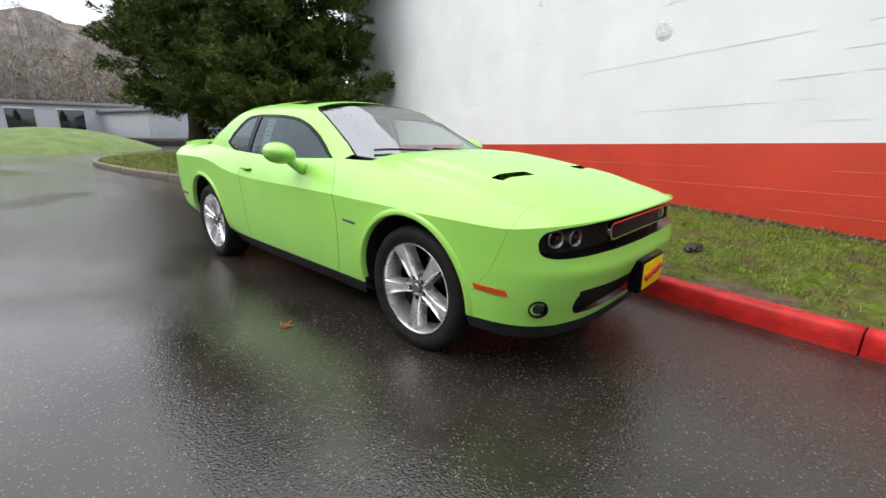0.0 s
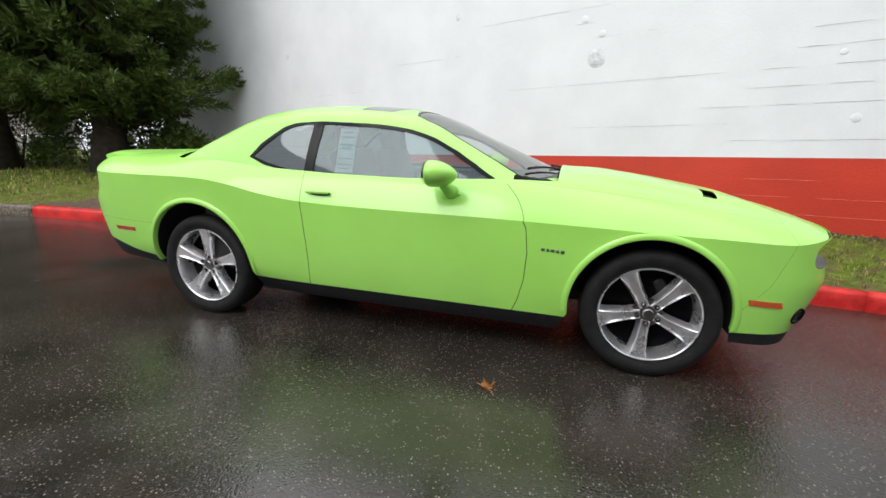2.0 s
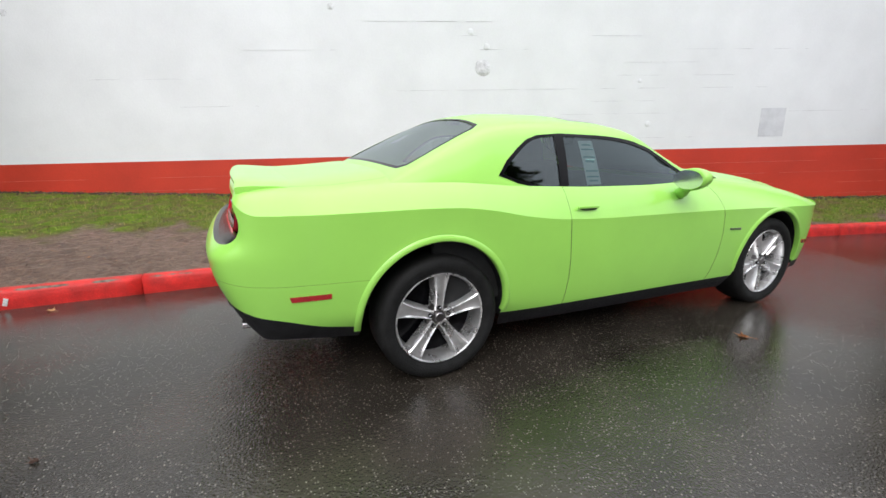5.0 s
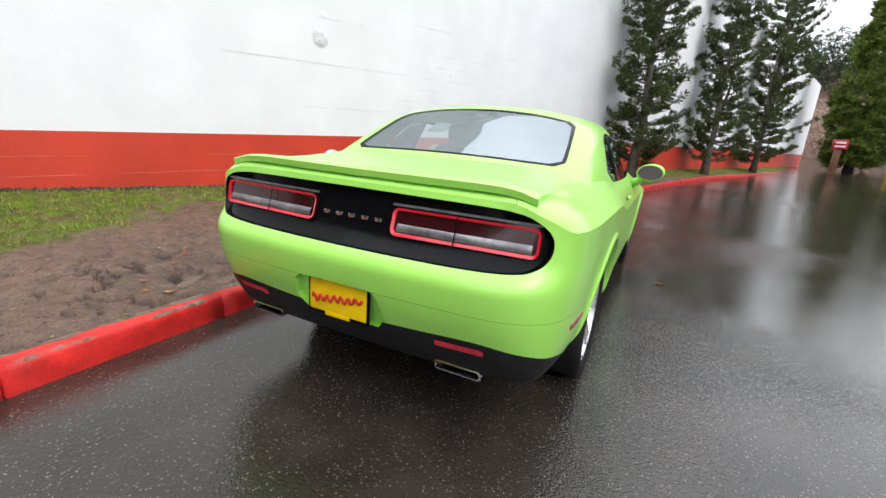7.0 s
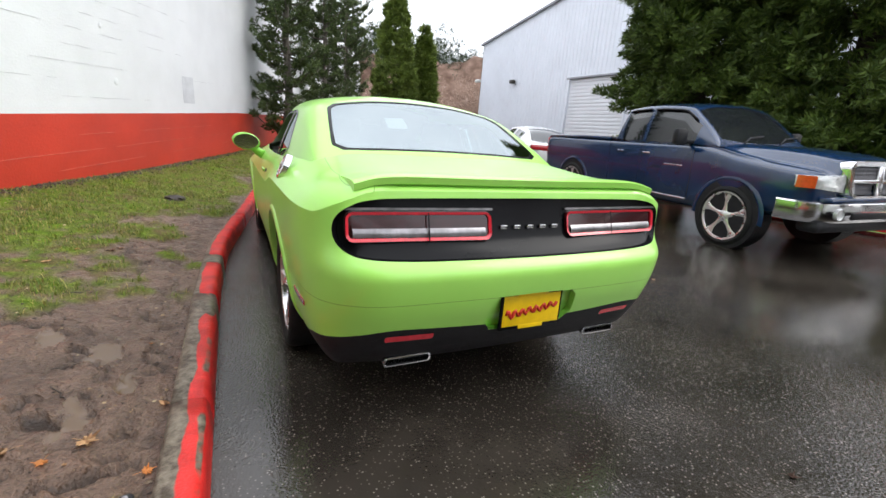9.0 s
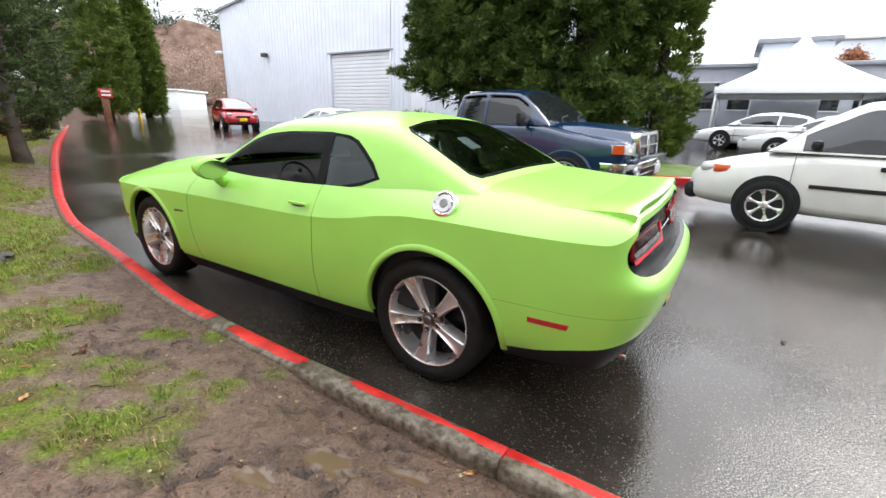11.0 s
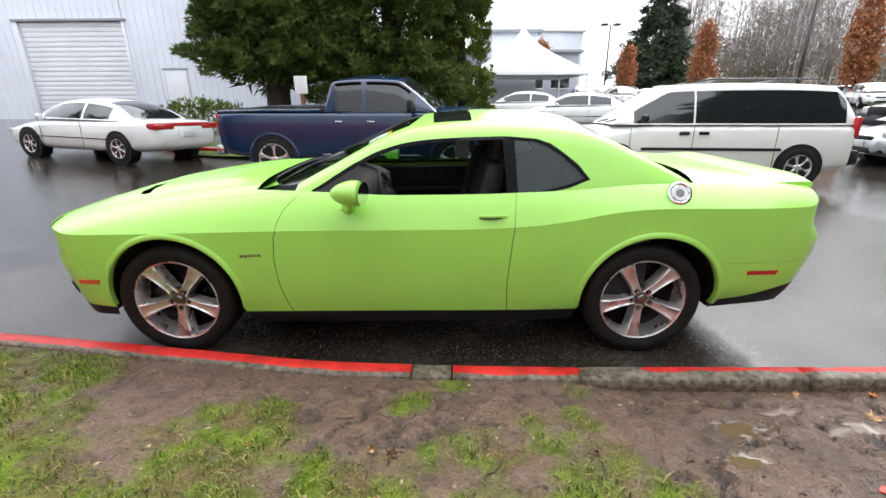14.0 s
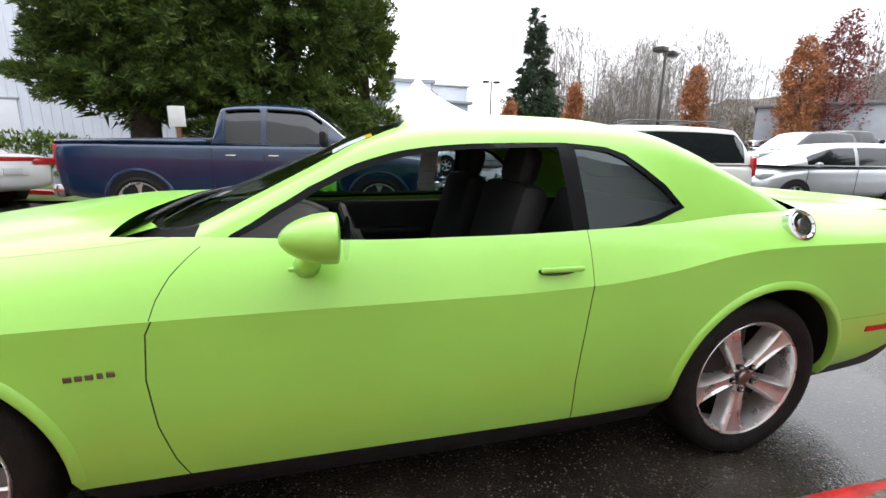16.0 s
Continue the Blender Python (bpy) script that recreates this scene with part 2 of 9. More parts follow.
def spline(xs, ys):
    """Smooth monotone interpolation through a few pairs; xs rising."""
    xs, ys = np.array(xs, float), np.array(ys, float)
    h, d = np.diff(xs), np.diff(ys) / np.diff(xs)
    mm = np.empty_like(ys)
    mm[0], mm[-1] = d[0], d[-1]
    for i in range(1, len(xs) - 1):
        mm[i] = 0 if d[i - 1] * d[i] <= 0 else (h[i - 1] + h[i]) * 3 / ((2 * h[i] + h[i - 1]) / d[i - 1] + (h[i] + 2 * h[i - 1]) / d[i])

    def f(x):
        x = np.clip(np.asarray(x, float), xs[0], xs[-1])
        i = np.clip(np.searchsorted(xs, x, side="right") - 1, 0, len(xs) - 2)
        t = (x - xs[i]) / h[i]
        return (1 + 2 * t) * (1 - t) ** 2 * ys[i] + t * (1 - t) ** 2 * h[i] * mm[i] + t * t * (3 - 2 * t) * ys[i + 1] + t * t * (t - 1) * h[i] * mm[i + 1]
    return f


def step(a, b, x):
    t = np.clip((np.asarray(x, float) - a) / (b - a), 0, 1)
    return t * t * (3 - 2 * t)


def inside(poly, p):
    """Which of the points p (n x 2) lie in the polygon."""
    poly = np.asarray(poly, float)
    x, y = p[:, 0], p[:, 1]
    res = np.zeros(len(p), bool)
    j = len(poly) - 1
    for i in range(len(poly)):
        (xi, yi), (xj, yj) = poly[i], poly[j]
        if yi != yj:
            res ^= ((yi > y) != (yj > y)) & (x < (xj - xi) * (y - yi) / (yj - yi) + xi)
        j = i
    return res


def resample(line, gap, closed=False):
    line = [np.array(p, float) for p in line]
    if closed:
        line = line + [line[0]]
    out = []
    for a, b in zip(line, line[1:]):
        n = max(1, int(math.ceil(np.linalg.norm(b - a) / gap)))
        out += [a + (b - a) * i / n for i in range(n)]
    if not closed:
        out.append(line[-1])
    return out


def strip(line, w):
    """A thin closed band along an open line."""
    line = [np.array(p, float) for p in line]
    left, right = [], []
    for i, p in enumerate(line):
        d = line[min(i + 1, len(line) - 1)] - line[max(i - 1, 0)]
        d /= np.linalg.norm(d) + 1e-12
        nrm = np.array((-d[1], d[0])) * w / 2
        left.append(p + nrm)
        right.append(p - nrm)
    return left + right[::-1]


def cut_sheet(us, vs, loops, gap=0.02, near=0.007):
    """Triangles over the rectangle us x vs that follow all closed loops. Returns points and faces."""
    pts, edges = [], []
    u0, u1, v0, v1 = us[0], us[-1], vs[0], vs[-1]
    kd_pts = []
    for loop in loops:
        ring = resample(loop, gap, True)
        b = len(pts)
        for q in ring:
            pts.append(Vector((min(max(q[0], u0), u1), min(max(q[1], v0), v1))))
            kd_pts.append(pts[-1])
        n = len(ring)
        edges += [(b + i, b + (i + 1) % n) for i in range(n)]
    kd = KDTree(max(1, len(kd_pts)))
    for i, q in enumerate(kd_pts):
        kd.insert((q.x, q.y, 0), i)
    kd.balance()
    for i, u in enumerate(us):
        for j, v in enumerate(vs):
            if kd_pts and i not in (0, len(us) - 1) and j not in (0, len(vs) - 1) and kd.find((u, v, 0))[2] < near:
                continue
            pts.append(Vector((u, v)))
    r = delaunay_2d_cdt(pts, edges, [], 0, 1e-6)
    p = np.array([(q.x, q.y) for q in r[0]])
    f = np.array([t for t in r[2] if len(t) == 3])
    return p, f


def pick(p3, f, mask):
    """The chosen triangles with their own vertices."""
    f = f[mask]
    used, inv = np.unique(f, return_inverse=True)
    return p3[used], inv.reshape(f.shape)


def joined(pieces):
    vs, fs, b = [], [], 0
    for v, f in pieces:
        vs.append(np.asarray(v))
        fs.append(np.asarray(f) + b)
        b += len(v)
    return np.concatenate(vs), np.concatenate(fs)


# ---- ground, kerb, lawn, painted wall ----
WALL_Y0, WALL_K = 3.92, -0.345


def wall_y(x):
    return WALL_Y0 + WALL_K * x


KERB = [(-21.5, 9.0), (-21.0, 5.0), (-20, 2.6), (-18, 1.0), (-15, 0.35), (-12, 0.45), (-9, 0.85), (-5.5, 1.22), (-3, 1.295), (-1, 1.295), (0.3, 1.25), (1.3, 1.11), (2.3, 0.96), (3.6, 0.78), (5, 0.46), (8, -0.40), (12, -1.65), (30, -7.9), (64, -19.6)]
kerb_y = spline([p[0] for p in KERB], [p[1] for p in KERB])


def ground_z(x, y):
    d = np.maximum(-1.8 - np.asarray(y, float), 0)
    hollow = 0.030 * np.exp(-((np.asarray(x, float) + 1.5) / 1.1) ** 2 - ((np.asarray(y, float) + 0.95) / 0.8) ** 2)
    return 0.036 * d * d / (d + 1.5) + rise(x) - hollow


def rise(x):
    """The yard climbs a little ahead of the coupe."""
    return 0.30 * step(3.0, 17.0, x) + 0.003 * np.maximum(np.asarray(x, float) - 17, 0)


def lawn_z(x, y):
    """Height of the verge, from the kerb's top to the foot of the wall."""
    ky, wy = kerb_y(x), wall_y(x)
    t = np.clip((y - ky - 0.1) / np.maximum(wy - ky, 0.5), 0, 1.3)
    return 0.13 + rise(x) + (0.28 - 0.01 * np.clip(x, -8, 12)) * t


def nodes_of(m):
    return m.node_tree.nodes, m.node_tree.links, m.node_tree.nodes["Principled BSDF"]


def asphalt_material():
    m = bpy.data.materials.new("wet_asphalt")
    m.use_nodes = True
    n, l, b = nodes_of(m)
    tc = n.new("ShaderNodeTexCoord")

    def noise_node(scale, detail=4, dist=0.0):
        k = n.new("ShaderNodeTexNoise")
        k.inputs["Scale"].default_value, k.inputs["Detail"].default_value, k.inputs["Distortion"].default_value = scale, detail, dist
        l.new(tc.outputs["Object"], k.inputs["Vector"])
        return k

    def ramp(src, p0, c0, p1, c1):
        k = n.new("ShaderNodeValToRGB")
        k.color_ramp.elements[0].position, k.color_ramp.elements[0].color = p0, (*c0, 1)
        k.color_ramp.elements[1].position, k.color_ramp.elements[1].color = p1, (*c1, 1)
        l.new(src, k.inputs["Fac"])
        return k

    pool, patch, grit = noise_node(0.33, 5, 0.6), noise_node(1.7, 5), noise_node(75, 2)
    # the lane away from the kerb lies lower and holds more water
    place, lane, depth = n.new("ShaderNodeSeparateXYZ"), n.new("ShaderNodeMapRange"), n.new("ShaderNodeMath")
    l.new(tc.outputs["Object"], place.inputs["Vector"])
    l.new(place.outputs["Y"], lane.inputs["Value"])
    lane.interpolation_type = "SMOOTHSTEP"
    lane.inputs["From Min"].default_value, lane.inputs["From Max"].default_value = -1.4, -3.6
    lane.inputs["To Min"].default_value, lane.inputs["To Max"].default_value = 0.0, 0.17
    depth.operation = "ADD"
    l.new(pool.outputs["Fac"], depth.inputs[0])
    l.new(lane.outputs["Result"], depth.inputs[1])
    stone = n.new("ShaderNodeTexVoronoi")
    stone.inputs["Scale"].default_value = 92
    l.new(tc.outputs["Object"], stone.inputs["Vector"])
    base = ramp(patch.outputs["Fac"], 0.3, (0.017, 0.014, 0.011), 0.7, (0.042, 0.035, 0.028))
    # pale stones show here and there in the tar
    sel = n.new("ShaderNodeSeparateColor")
    l.new(stone.outputs["Color"], sel.inputs["Color"])
    few = ramp(sel.outputs["Red"], 0.76, (0, 0, 0), 1.0, (1, 1, 1))
    near = ramp(stone.outputs["Distance"], 0.12, (1, 1, 1), 0.46, (0, 0, 0))
    mul = n.new("ShaderNodeMath")
    mul.operation = "MULTIPLY"
    l.new(few.outputs["Color"], mul.inputs[0])
    l.new(near.outputs["Color"], mul.inputs[1])
    mix = n.new("ShaderNodeMix")
    mix.data_type = "RGBA"
    mix.inputs["B"].default_value = (0.24, 0.22, 0.19, 1)
    l.new(mul.outputs[0], mix.inputs["Factor"])
    l.new(base.outputs["Color"], mix.inputs["A"])
    l.new(mix.outputs["Result"], b.inputs["Base Color"])
    # standing water is smooth, the rest damp and rough
    wet = ramp(depth.outputs[0], 0.38, (0.17, 0.17, 0.17), 0.60, (0.09, 0.09, 0.09))
    add = n.new("ShaderNodeMath")
    add.operation = "ADD"
    gr = n.new("ShaderNodeMapRange")
    gr.inputs["To Min"].default_value, gr.inputs["To Max"].default_value = -0.04, 0.05
    l.new(patch.outputs["Fac"], gr.inputs["Value"])
    l.new(wet.outputs["Color"], add.inputs[0])
    l.new(gr.outputs["Result"], add.inputs[1])
    l.new(add.outputs[0], b.inputs["Roughness"])
    b.inputs["Specular IOR Level"].default_value = 0.6
    amt = ramp(depth.outputs[0], 0.38, (0.42, 0.42, 0.42), 0.64, (0.10, 0.10, 0.10))
    h = n.new("ShaderNodeMath")
    h.operation = "SUBTRACT"
    l.new(grit.outputs["Fac"], h.inputs[0])
    l.new(stone.outputs["Distance"], h.inputs[1])
    bp = n.new("ShaderNodeBump")
    bp.inputs["Distance"].default_value = 0.006
    l.new(amt.outputs["Color"], bp.inputs["Strength"])
    l.new(h.outputs[0], bp.inputs["Height"])
    l.new(bp.outputs["Normal"], b.inputs["Normal"])
    return m


def verge_material():
    """Wet trodden mud, thin turf where grass grows, standing water in the hollows."""
    m = bpy.data.materials.new("turf_and_mud")
    m.use_nodes = True
    n, l, b = nodes_of(m)
    tc = n.new("ShaderNodeTexCoord")

    def tex(scale, detail, dist=0.0):
        k = n.new("ShaderNodeTexNoise")
        k.inputs["Scale"].default_value, k.inputs["Detail"].default_value, k.inputs["Distortion"].default_value = scale, detail, dist
        l.new(tc.outputs["Object"], k.inputs["Vector"])
        return k.outputs["Fac"]

    def ramp(src, p0, c0, p1, c1):
        k = n.new("ShaderNodeValToRGB")
        k.color_ramp.elements[0].position, k.color_ramp.elements[0].color = p0, (*c0, 1)
        k.color_ramp.elements[1].position, k.color_ramp.elements[1].color = p1, (*c1, 1)
        l.new(src, k.inputs["Fac"])
        return k.outputs["Color"]

    def blend(fac, a, c, mode="MIX"):
        k = n.new("ShaderNodeMix")
        k.data_type, k.blend_type = "RGBA", mode
        if isinstance(fac, float):
            k.inputs["Factor"].default_value = fac
        else:
            l.new(fac, k.inputs["Factor"])
        l.new(a, k.inputs["A"])
        l.new(c, k.inputs["B"])
        return k.outputs["Result"]

    def attr(name):
        k = n.new("ShaderNodeAttribute")
        k.attribute_name = name
        return k.outputs["Fac"]

    broad, mid, fine = tex(1.6, 4, 0.4), tex(11, 6, 0.8), tex(85, 4)
    mud = ramp(mid, 0.30, (0.062, 0.037, 0.025), 0.66, (0.19, 0.113, 0.077))
    warm = ramp(broad, 0.35, (0.14, 0.088, 0.060), 0.65, (0.21, 0.136, 0.094))
    mud = blend(0.45, mud, warm)
    crumbs = ramp(fine, 0.36, (0.42, 0.38, 0.36), 0.62, (1.12, 1.1, 1.08))
    mud = blend(0.75, mud, crumbs, "MULTIPLY")
    grass = ramp(mid, 0.3, (0.072, 0.128, 0.012), 0.7, (0.180, 0.262, 0.030))
    grass = blend(0.6, grass, crumbs, "MULTIPLY")
    patchy = n.new("ShaderNodeMath")
    patchy.operation = "MULTIPLY"
    l.new(attr("turf"), patchy.inputs[0])
    l.new(ramp(tex(5, 5, 0.5), 0.36, (0.22, 0.22, 0.22), 0.62, (1, 1, 1)), patchy.inputs[1])
    col = blend(patchy.outputs[0], mud, grass)
    silt = ramp(broad, 0.3, (0.105, 0.066, 0.040), 0.7, (0.14, 0.09, 0.056))
    water = attr("water")
    dark = n.new("ShaderNodeRGB")
    dark.outputs[0].default_value = (0.030, 0.018, 0.012, 1)
    col = blend(attr("rut"), col, dark.outputs[0])
    col = blend(water, col, silt)
    l.new(col, b.inputs["Base Color"])
    rough = ramp(mid, 0.35, (0.56, 0.56, 0.56), 0.66, (0.28, 0.28, 0.28))
    smooth = n.new("ShaderNodeRGB")
    smooth.outputs[0].default_value = (0.10, 0.10, 0.10, 1)
    matt = n.new("ShaderNodeRGB")
    matt.outputs[0].default_value = (0.9, 0.9, 0.9, 1)
    rough = blend(attr("turf"), rough, matt.outputs[0])
    l.new(blend(water, rough, smooth.outputs[0]), b.inputs["Roughness"])
    gloss = n.new("ShaderNodeMapRange")
    gloss.inputs["To Min"].default_value, gloss.inputs["To Max"].default_value = 0.45, 0.06
    l.new(attr("turf"), gloss.inputs["Value"])
    l.new(gloss.outputs["Result"], b.inputs["Specular IOR Level"])
    bp1, bp2 = n.new("ShaderNodeBump"), n.new("ShaderNodeBump")
    inv = n.new("ShaderNodeMath")
    inv.operation = "SUBTRACT"
    inv.inputs[0].default_value = 1.0
    l.new(water, inv.inputs[1])
    for k, src, d in ((bp1, mid, 0.05), (bp2, fine, 0.010)):
        k.inputs["Distance"].default_value = d
        l.new(inv.outputs[0], k.inputs["Strength"])
        l.new(src, k.inputs["Height"])
    l.new(bp1.outputs["Normal"], bp2.inputs["Normal"])
    l.new(bp2.outputs["Normal"], b.inputs["Normal"])
    return m


def kerb_material():
    """Red road paint, scuffed to concrete along edges and in patches."""
    m = material("worn_red_kerb_paint", (0.56, 0.024, 0.020), 0.42, vary=0.30, scale=7, bump=0.25, bump_scale=90, spec=0.3)
    n, l, b = nodes_of(m)
    src = b.inputs["Base Color"].links[0].from_socket
    att = n.new("ShaderNodeAttribute")
    att.attribute_name = "bare"
    tc, k, k2 = n.new("ShaderNodeTexCoord"), n.new("ShaderNodeTexNoise"), n.new("ShaderNodeTexNoise")
    k.inputs["Scale"].default_value, k.inputs["Detail"].default_value = 4.5, 6
    k2.inputs["Scale"].default_value, k2.inputs["Detail"].default_value = 30, 5
    l.new(tc.outputs["Object"], k.inputs["Vector"])
    l.new(tc.outputs["Object"], k2.inputs["Vector"])
    add, r = n.new("ShaderNodeMath"), n.new("ShaderNodeValToRGB")
    add.operation = "ADD"
    mr = n.new("ShaderNodeMapRange")
    mr.inputs["To Min"].default_value, mr.inputs["To Max"].default_value = -0.5, 0.5
    l.new(k.outputs["Fac"], mr.inputs["Value"])
    l.new(mr.outputs["Result"], add.inputs[0])
    l.new(att.outputs["Fac"], add.inputs[1])
    r.color_ramp.elements[0].position, r.color_ramp.elements[1].position = 0.46, 0.54
    l.new(add.outputs[0], r.inputs["Fac"])
    conc = n.new("ShaderNodeValToRGB")
    conc.color_ramp.elements[0].position, conc.color_ramp.elements[0].color = 0.35, (0.060, 0.045, 0.030, 1)
    conc.color_ramp.elements[1].position, conc.color_ramp.elements[1].color = 0.7, (0.22, 0.185, 0.14, 1)
    l.new(k2.outputs["Fac"], conc.inputs["Fac"])
    mix = n.new("ShaderNodeMix")
    mix.data_type = "RGBA"
    l.new(r.outputs["Color"], mix.inputs["Factor"])
    l.new(src, mix.inputs["A"])
    l.new(conc.outputs["Color"], mix.inputs["B"])
    l.new(mix.outputs["Result"], b.inputs["Base Color"])
    return m


ASPHALT, VERGE, KERB_PAINT = asphalt_material(), verge_material(), kerb_material()


def add_attr(ob, name, values):
    a = ob.data.attributes.new(name, "FLOAT", "POINT")
    a.data.foreach_set("value", np.asarray(values, dtype=np.float32))


def sheet(name, xs, ys, zf, mat, mask=None):
    xs, ys = np.asarray(xs, float), np.asarray(ys, float)
    gx, gy = np.meshgrid(xs, ys, indexing="ij")
    z = zf(gx, gy)
    idx = np.arange(gx.size).reshape(gx.shape)
    f = np.stack([idx[:-1, :-1], idx[1:, :-1], idx[1:, 1:], idx[:-1, 1:]], -1).reshape(-1, 4)
    v = np.stack([gx, gy, z], -1).reshape(-1, 3)
    if mask is not None:
        f = f[mask(v[f].mean(1))]
    return from_arrays(name, v, f, mat)


def graded(a, b, fine_a, fine_b, step_fine, n_out):
    inner = np.arange(fine_a, fine_b + 1e-6, step_fine)
    lo = fine_a - (fine_a - a) * (np.linspace(0, 1, n_out + 1)[1:][::-1] ** 3)
    hi = fine_b + (b - fine_b) * (np.linspace(0, 1, n_out + 1)[1:] ** 3)
    return np.concatenate([lo, inner, hi])


road = sheet("road", graded(-1500, 1500, -30, 60, 1.0, 24), graded(-1500, 1500, -40, 12, 0.5, 24), lambda x, y: np.where(y > -400, ground_z(x, np.maximum(y, -70)), ground_z(0, -70)), ASPHALT)
tagged(road, "wet dark asphalt yard with puddles and pale grit", "ground", kind="structure")

# verge between kerb and wall, in strips across
def lattice(x, y, seed):
    """Smooth value noise, -1 to 1."""
    xi, yi = np.floor(x).astype(np.int64), np.floor(y).astype(np.int64)
    fx, fy = x - xi, y - yi
    fx, fy = fx * fx * (3 - 2 * fx), fy * fy * (3 - 2 * fy)

    def rnd(a, b):
        h = (a * 374761393 + b * 668265263 + seed * 974634777) & 0x7FFFFFFF
        h = ((h ^ (h >> 13)) * 1274126177) & 0x7FFFFFFF
        return ((h ^ (h >> 16)) & 0xFFFF) / 32767.5 - 1
    return (rnd(xi, yi) * (1 - fx) + rnd(xi + 1, yi) * fx) * (1 - fy) + (rnd(xi, yi + 1) * (1 - fx) + rnd(xi + 1, yi + 1) * fx) * fy


def fbm(x, y, scale, seed, octaves=4):
    x, y = np.asarray(x, float) * scale, np.asarray(y, float) * scale
    return sum(lattice(x * 2.03 ** k + 7.1 * k, y * 2.03 ** k - 3.7 * k, seed + k) * 0.5 ** k for k in range(octaves)) / 1.6


TUFTS = [(0.73, 2.10, 0.40), (0.62, 1.76, 0.20), (-0.37, 1.96, 0.22), (-0.38, 2.38, 0.26), (-0.81, 2.21, 0.24), (-0.68, 1.86, 0.16), (0.16, 2.62, 0.40), (0.13, 2.24, 0.26), (-1.10, 2.17, 0.20), (-0.93, 2.02, 0.18), (-0.88, 1.75, 0.12), (1.10, 2.50, 0.45), (-2.34, 1.97, 0.10), (-0.05, 1.62, 0.12), (-2.62, 1.52, 0.06), (-0.9, 1.47, 0.10), (-0.3, 1.44, 0.10)]
POOLS = [(-1.58, 1.76, 0.15, 0.06), (-1.92, 1.62, 0.11, 0.04), (-1.45, 2.00, 0.10, 0.05), (-2.12, 1.78, 0.12, 0.07)]


def turf_at(x, y):
    """How much grass grows here, 0 to 1."""
    d = y - kerb_y(x) - 0.13
    g = 0.75 * (d - 1.25 - 0.28 * step(0.6, 0.0, x) + 1.5 * step(0.4, 1.9, x) + 0.30 * step(-3.2, -4.6, x) + 2.2 * step(-5.0, -7.5, x) + 0.30 * step(0.6, 1.4, d)) + 0.62 * fbm(x, y, 1.1, 3) + 0.34 * fbm(x, y, 6, 9)
    for cx, cy, r in TUFTS:
        g = np.maximum(g, 0.62 - ((x - cx) ** 2 + (y - cy) ** 2) / (r * r) * 0.45 + 0.40 * fbm(x, y, 7, 21))
    g = g - 0.9 * np.exp(-((x + 1.8) / 0.75) ** 2 - ((y - 1.85) / 0.4) ** 2)
    return step(0.05, 0.55, g)


def pool_at(x, y):
    w = np.zeros_like(np.asarray(x, float))
    for cx, cy, a, b in POOLS:
        q = ((x - cx) / a) ** 2 + ((y - cy) / b) ** 2 + 2.6 * fbm(x, y, 11, 31)
        w = np.maximum(w, step(0.9, 0.6, q))
    return w


def rut_at(x, y):
    """Dark wet cracks and heel marks in the trodden mud."""
    d = y - kerb_y(x) - 0.13
    where = 0.30 + np.exp(-((x + 1.9) / 0.9) ** 2 - ((y - 1.9) / 0.5) ** 2) + 0.5 * np.exp(-((x - 0.1) / 0.5) ** 2 - ((y - 1.75) / 0.2) ** 2)
    line = step(0.095, 0.02, np.abs(fbm(x, y, 4.2, 14))) * step(-0.25, 0.25, fbm(x, y, 3.1, 51))
    heel = step(0.42, 0.62, fbm(x, y, 7.5, 61))
    damp = 0.42 * np.exp(-((x + 1.75) / 0.85) ** 2 - ((y - 1.9) / 0.45) ** 2) * step(-0.4, 0.4, fbm(x, y, 5, 71))
    return np.clip(np.maximum(line, heel * 0.8) * where + damp, 0, 1) * step(1.5, 1.0, d) * (1 - 0.7 * turf_at(x, y))


def verge_z(x, y):
    d = y - kerb_y(x) - 0.13
    near = step(0.0, 0.12, d)
    sunk = -0.055 * step(-0.8, -1.3, x) * step(0.9, 0.0, d) * step(-7, -5, x)
    lumps = 0.016 * fbm(x, y, 2.4, 5) + 0.012 * fbm(x, y, 9, 6) + 0.007 * fbm(x, y, 28, 7, 2)
    trod = 0.35 + 0.65 * step(1.6, 0.5, d)
    crack = -0.042 * rut_at(x, y)
    pool = pool_at(x, y)
    z = lawn_z(x, y) + sunk + near * (lumps * trod + crack)
    flat = lawn_z(x, y) + sunk - 0.013
    return z * (1 - pool) + flat * pool


vx = np.concatenate([np.arange(-21.4, -8, 0.25), np.arange(-8, -3.6, 0.06), np.arange(-3.6, 3.0, 0.02), np.arange(3.0, 9, 0.06), np.arange(9, 50, 0.6)])
vt = np.concatenate([np.linspace(0, 0.4, 70), np.linspace(0.41, 1, 50)])
gx, gt = np.meshgrid(vx, vt, indexing="ij")
ky = kerb_y(gx) + 0.13
gy = ky + (np.maximum(wall_y(gx), ky) + 0.05 - ky) * gt
idx = np.arange(gx.size).reshape(gx.shape)
faces = np.stack([idx[:-1, :-1], idx[1:, :-1], idx[1:, 1:], idx[:-1, 1:]], -1).reshape(-1, 4)
verge = from_arrays("grass_verge", np.stack([gx, gy, verge_z(gx, gy)], -1).reshape(-1, 3), faces, VERGE)
add_attr(verge, "turf", turf_at(gx, gy).reshape(-1))
add_attr(verge, "rut", rut_at(gx, gy).reshape(-1))
add_attr(verge, "water", pool_at(gx, gy).reshape(-1))
tagged(verge, "wet grass verge worn to brown mud along the kerb", "lawn", kind="structure")


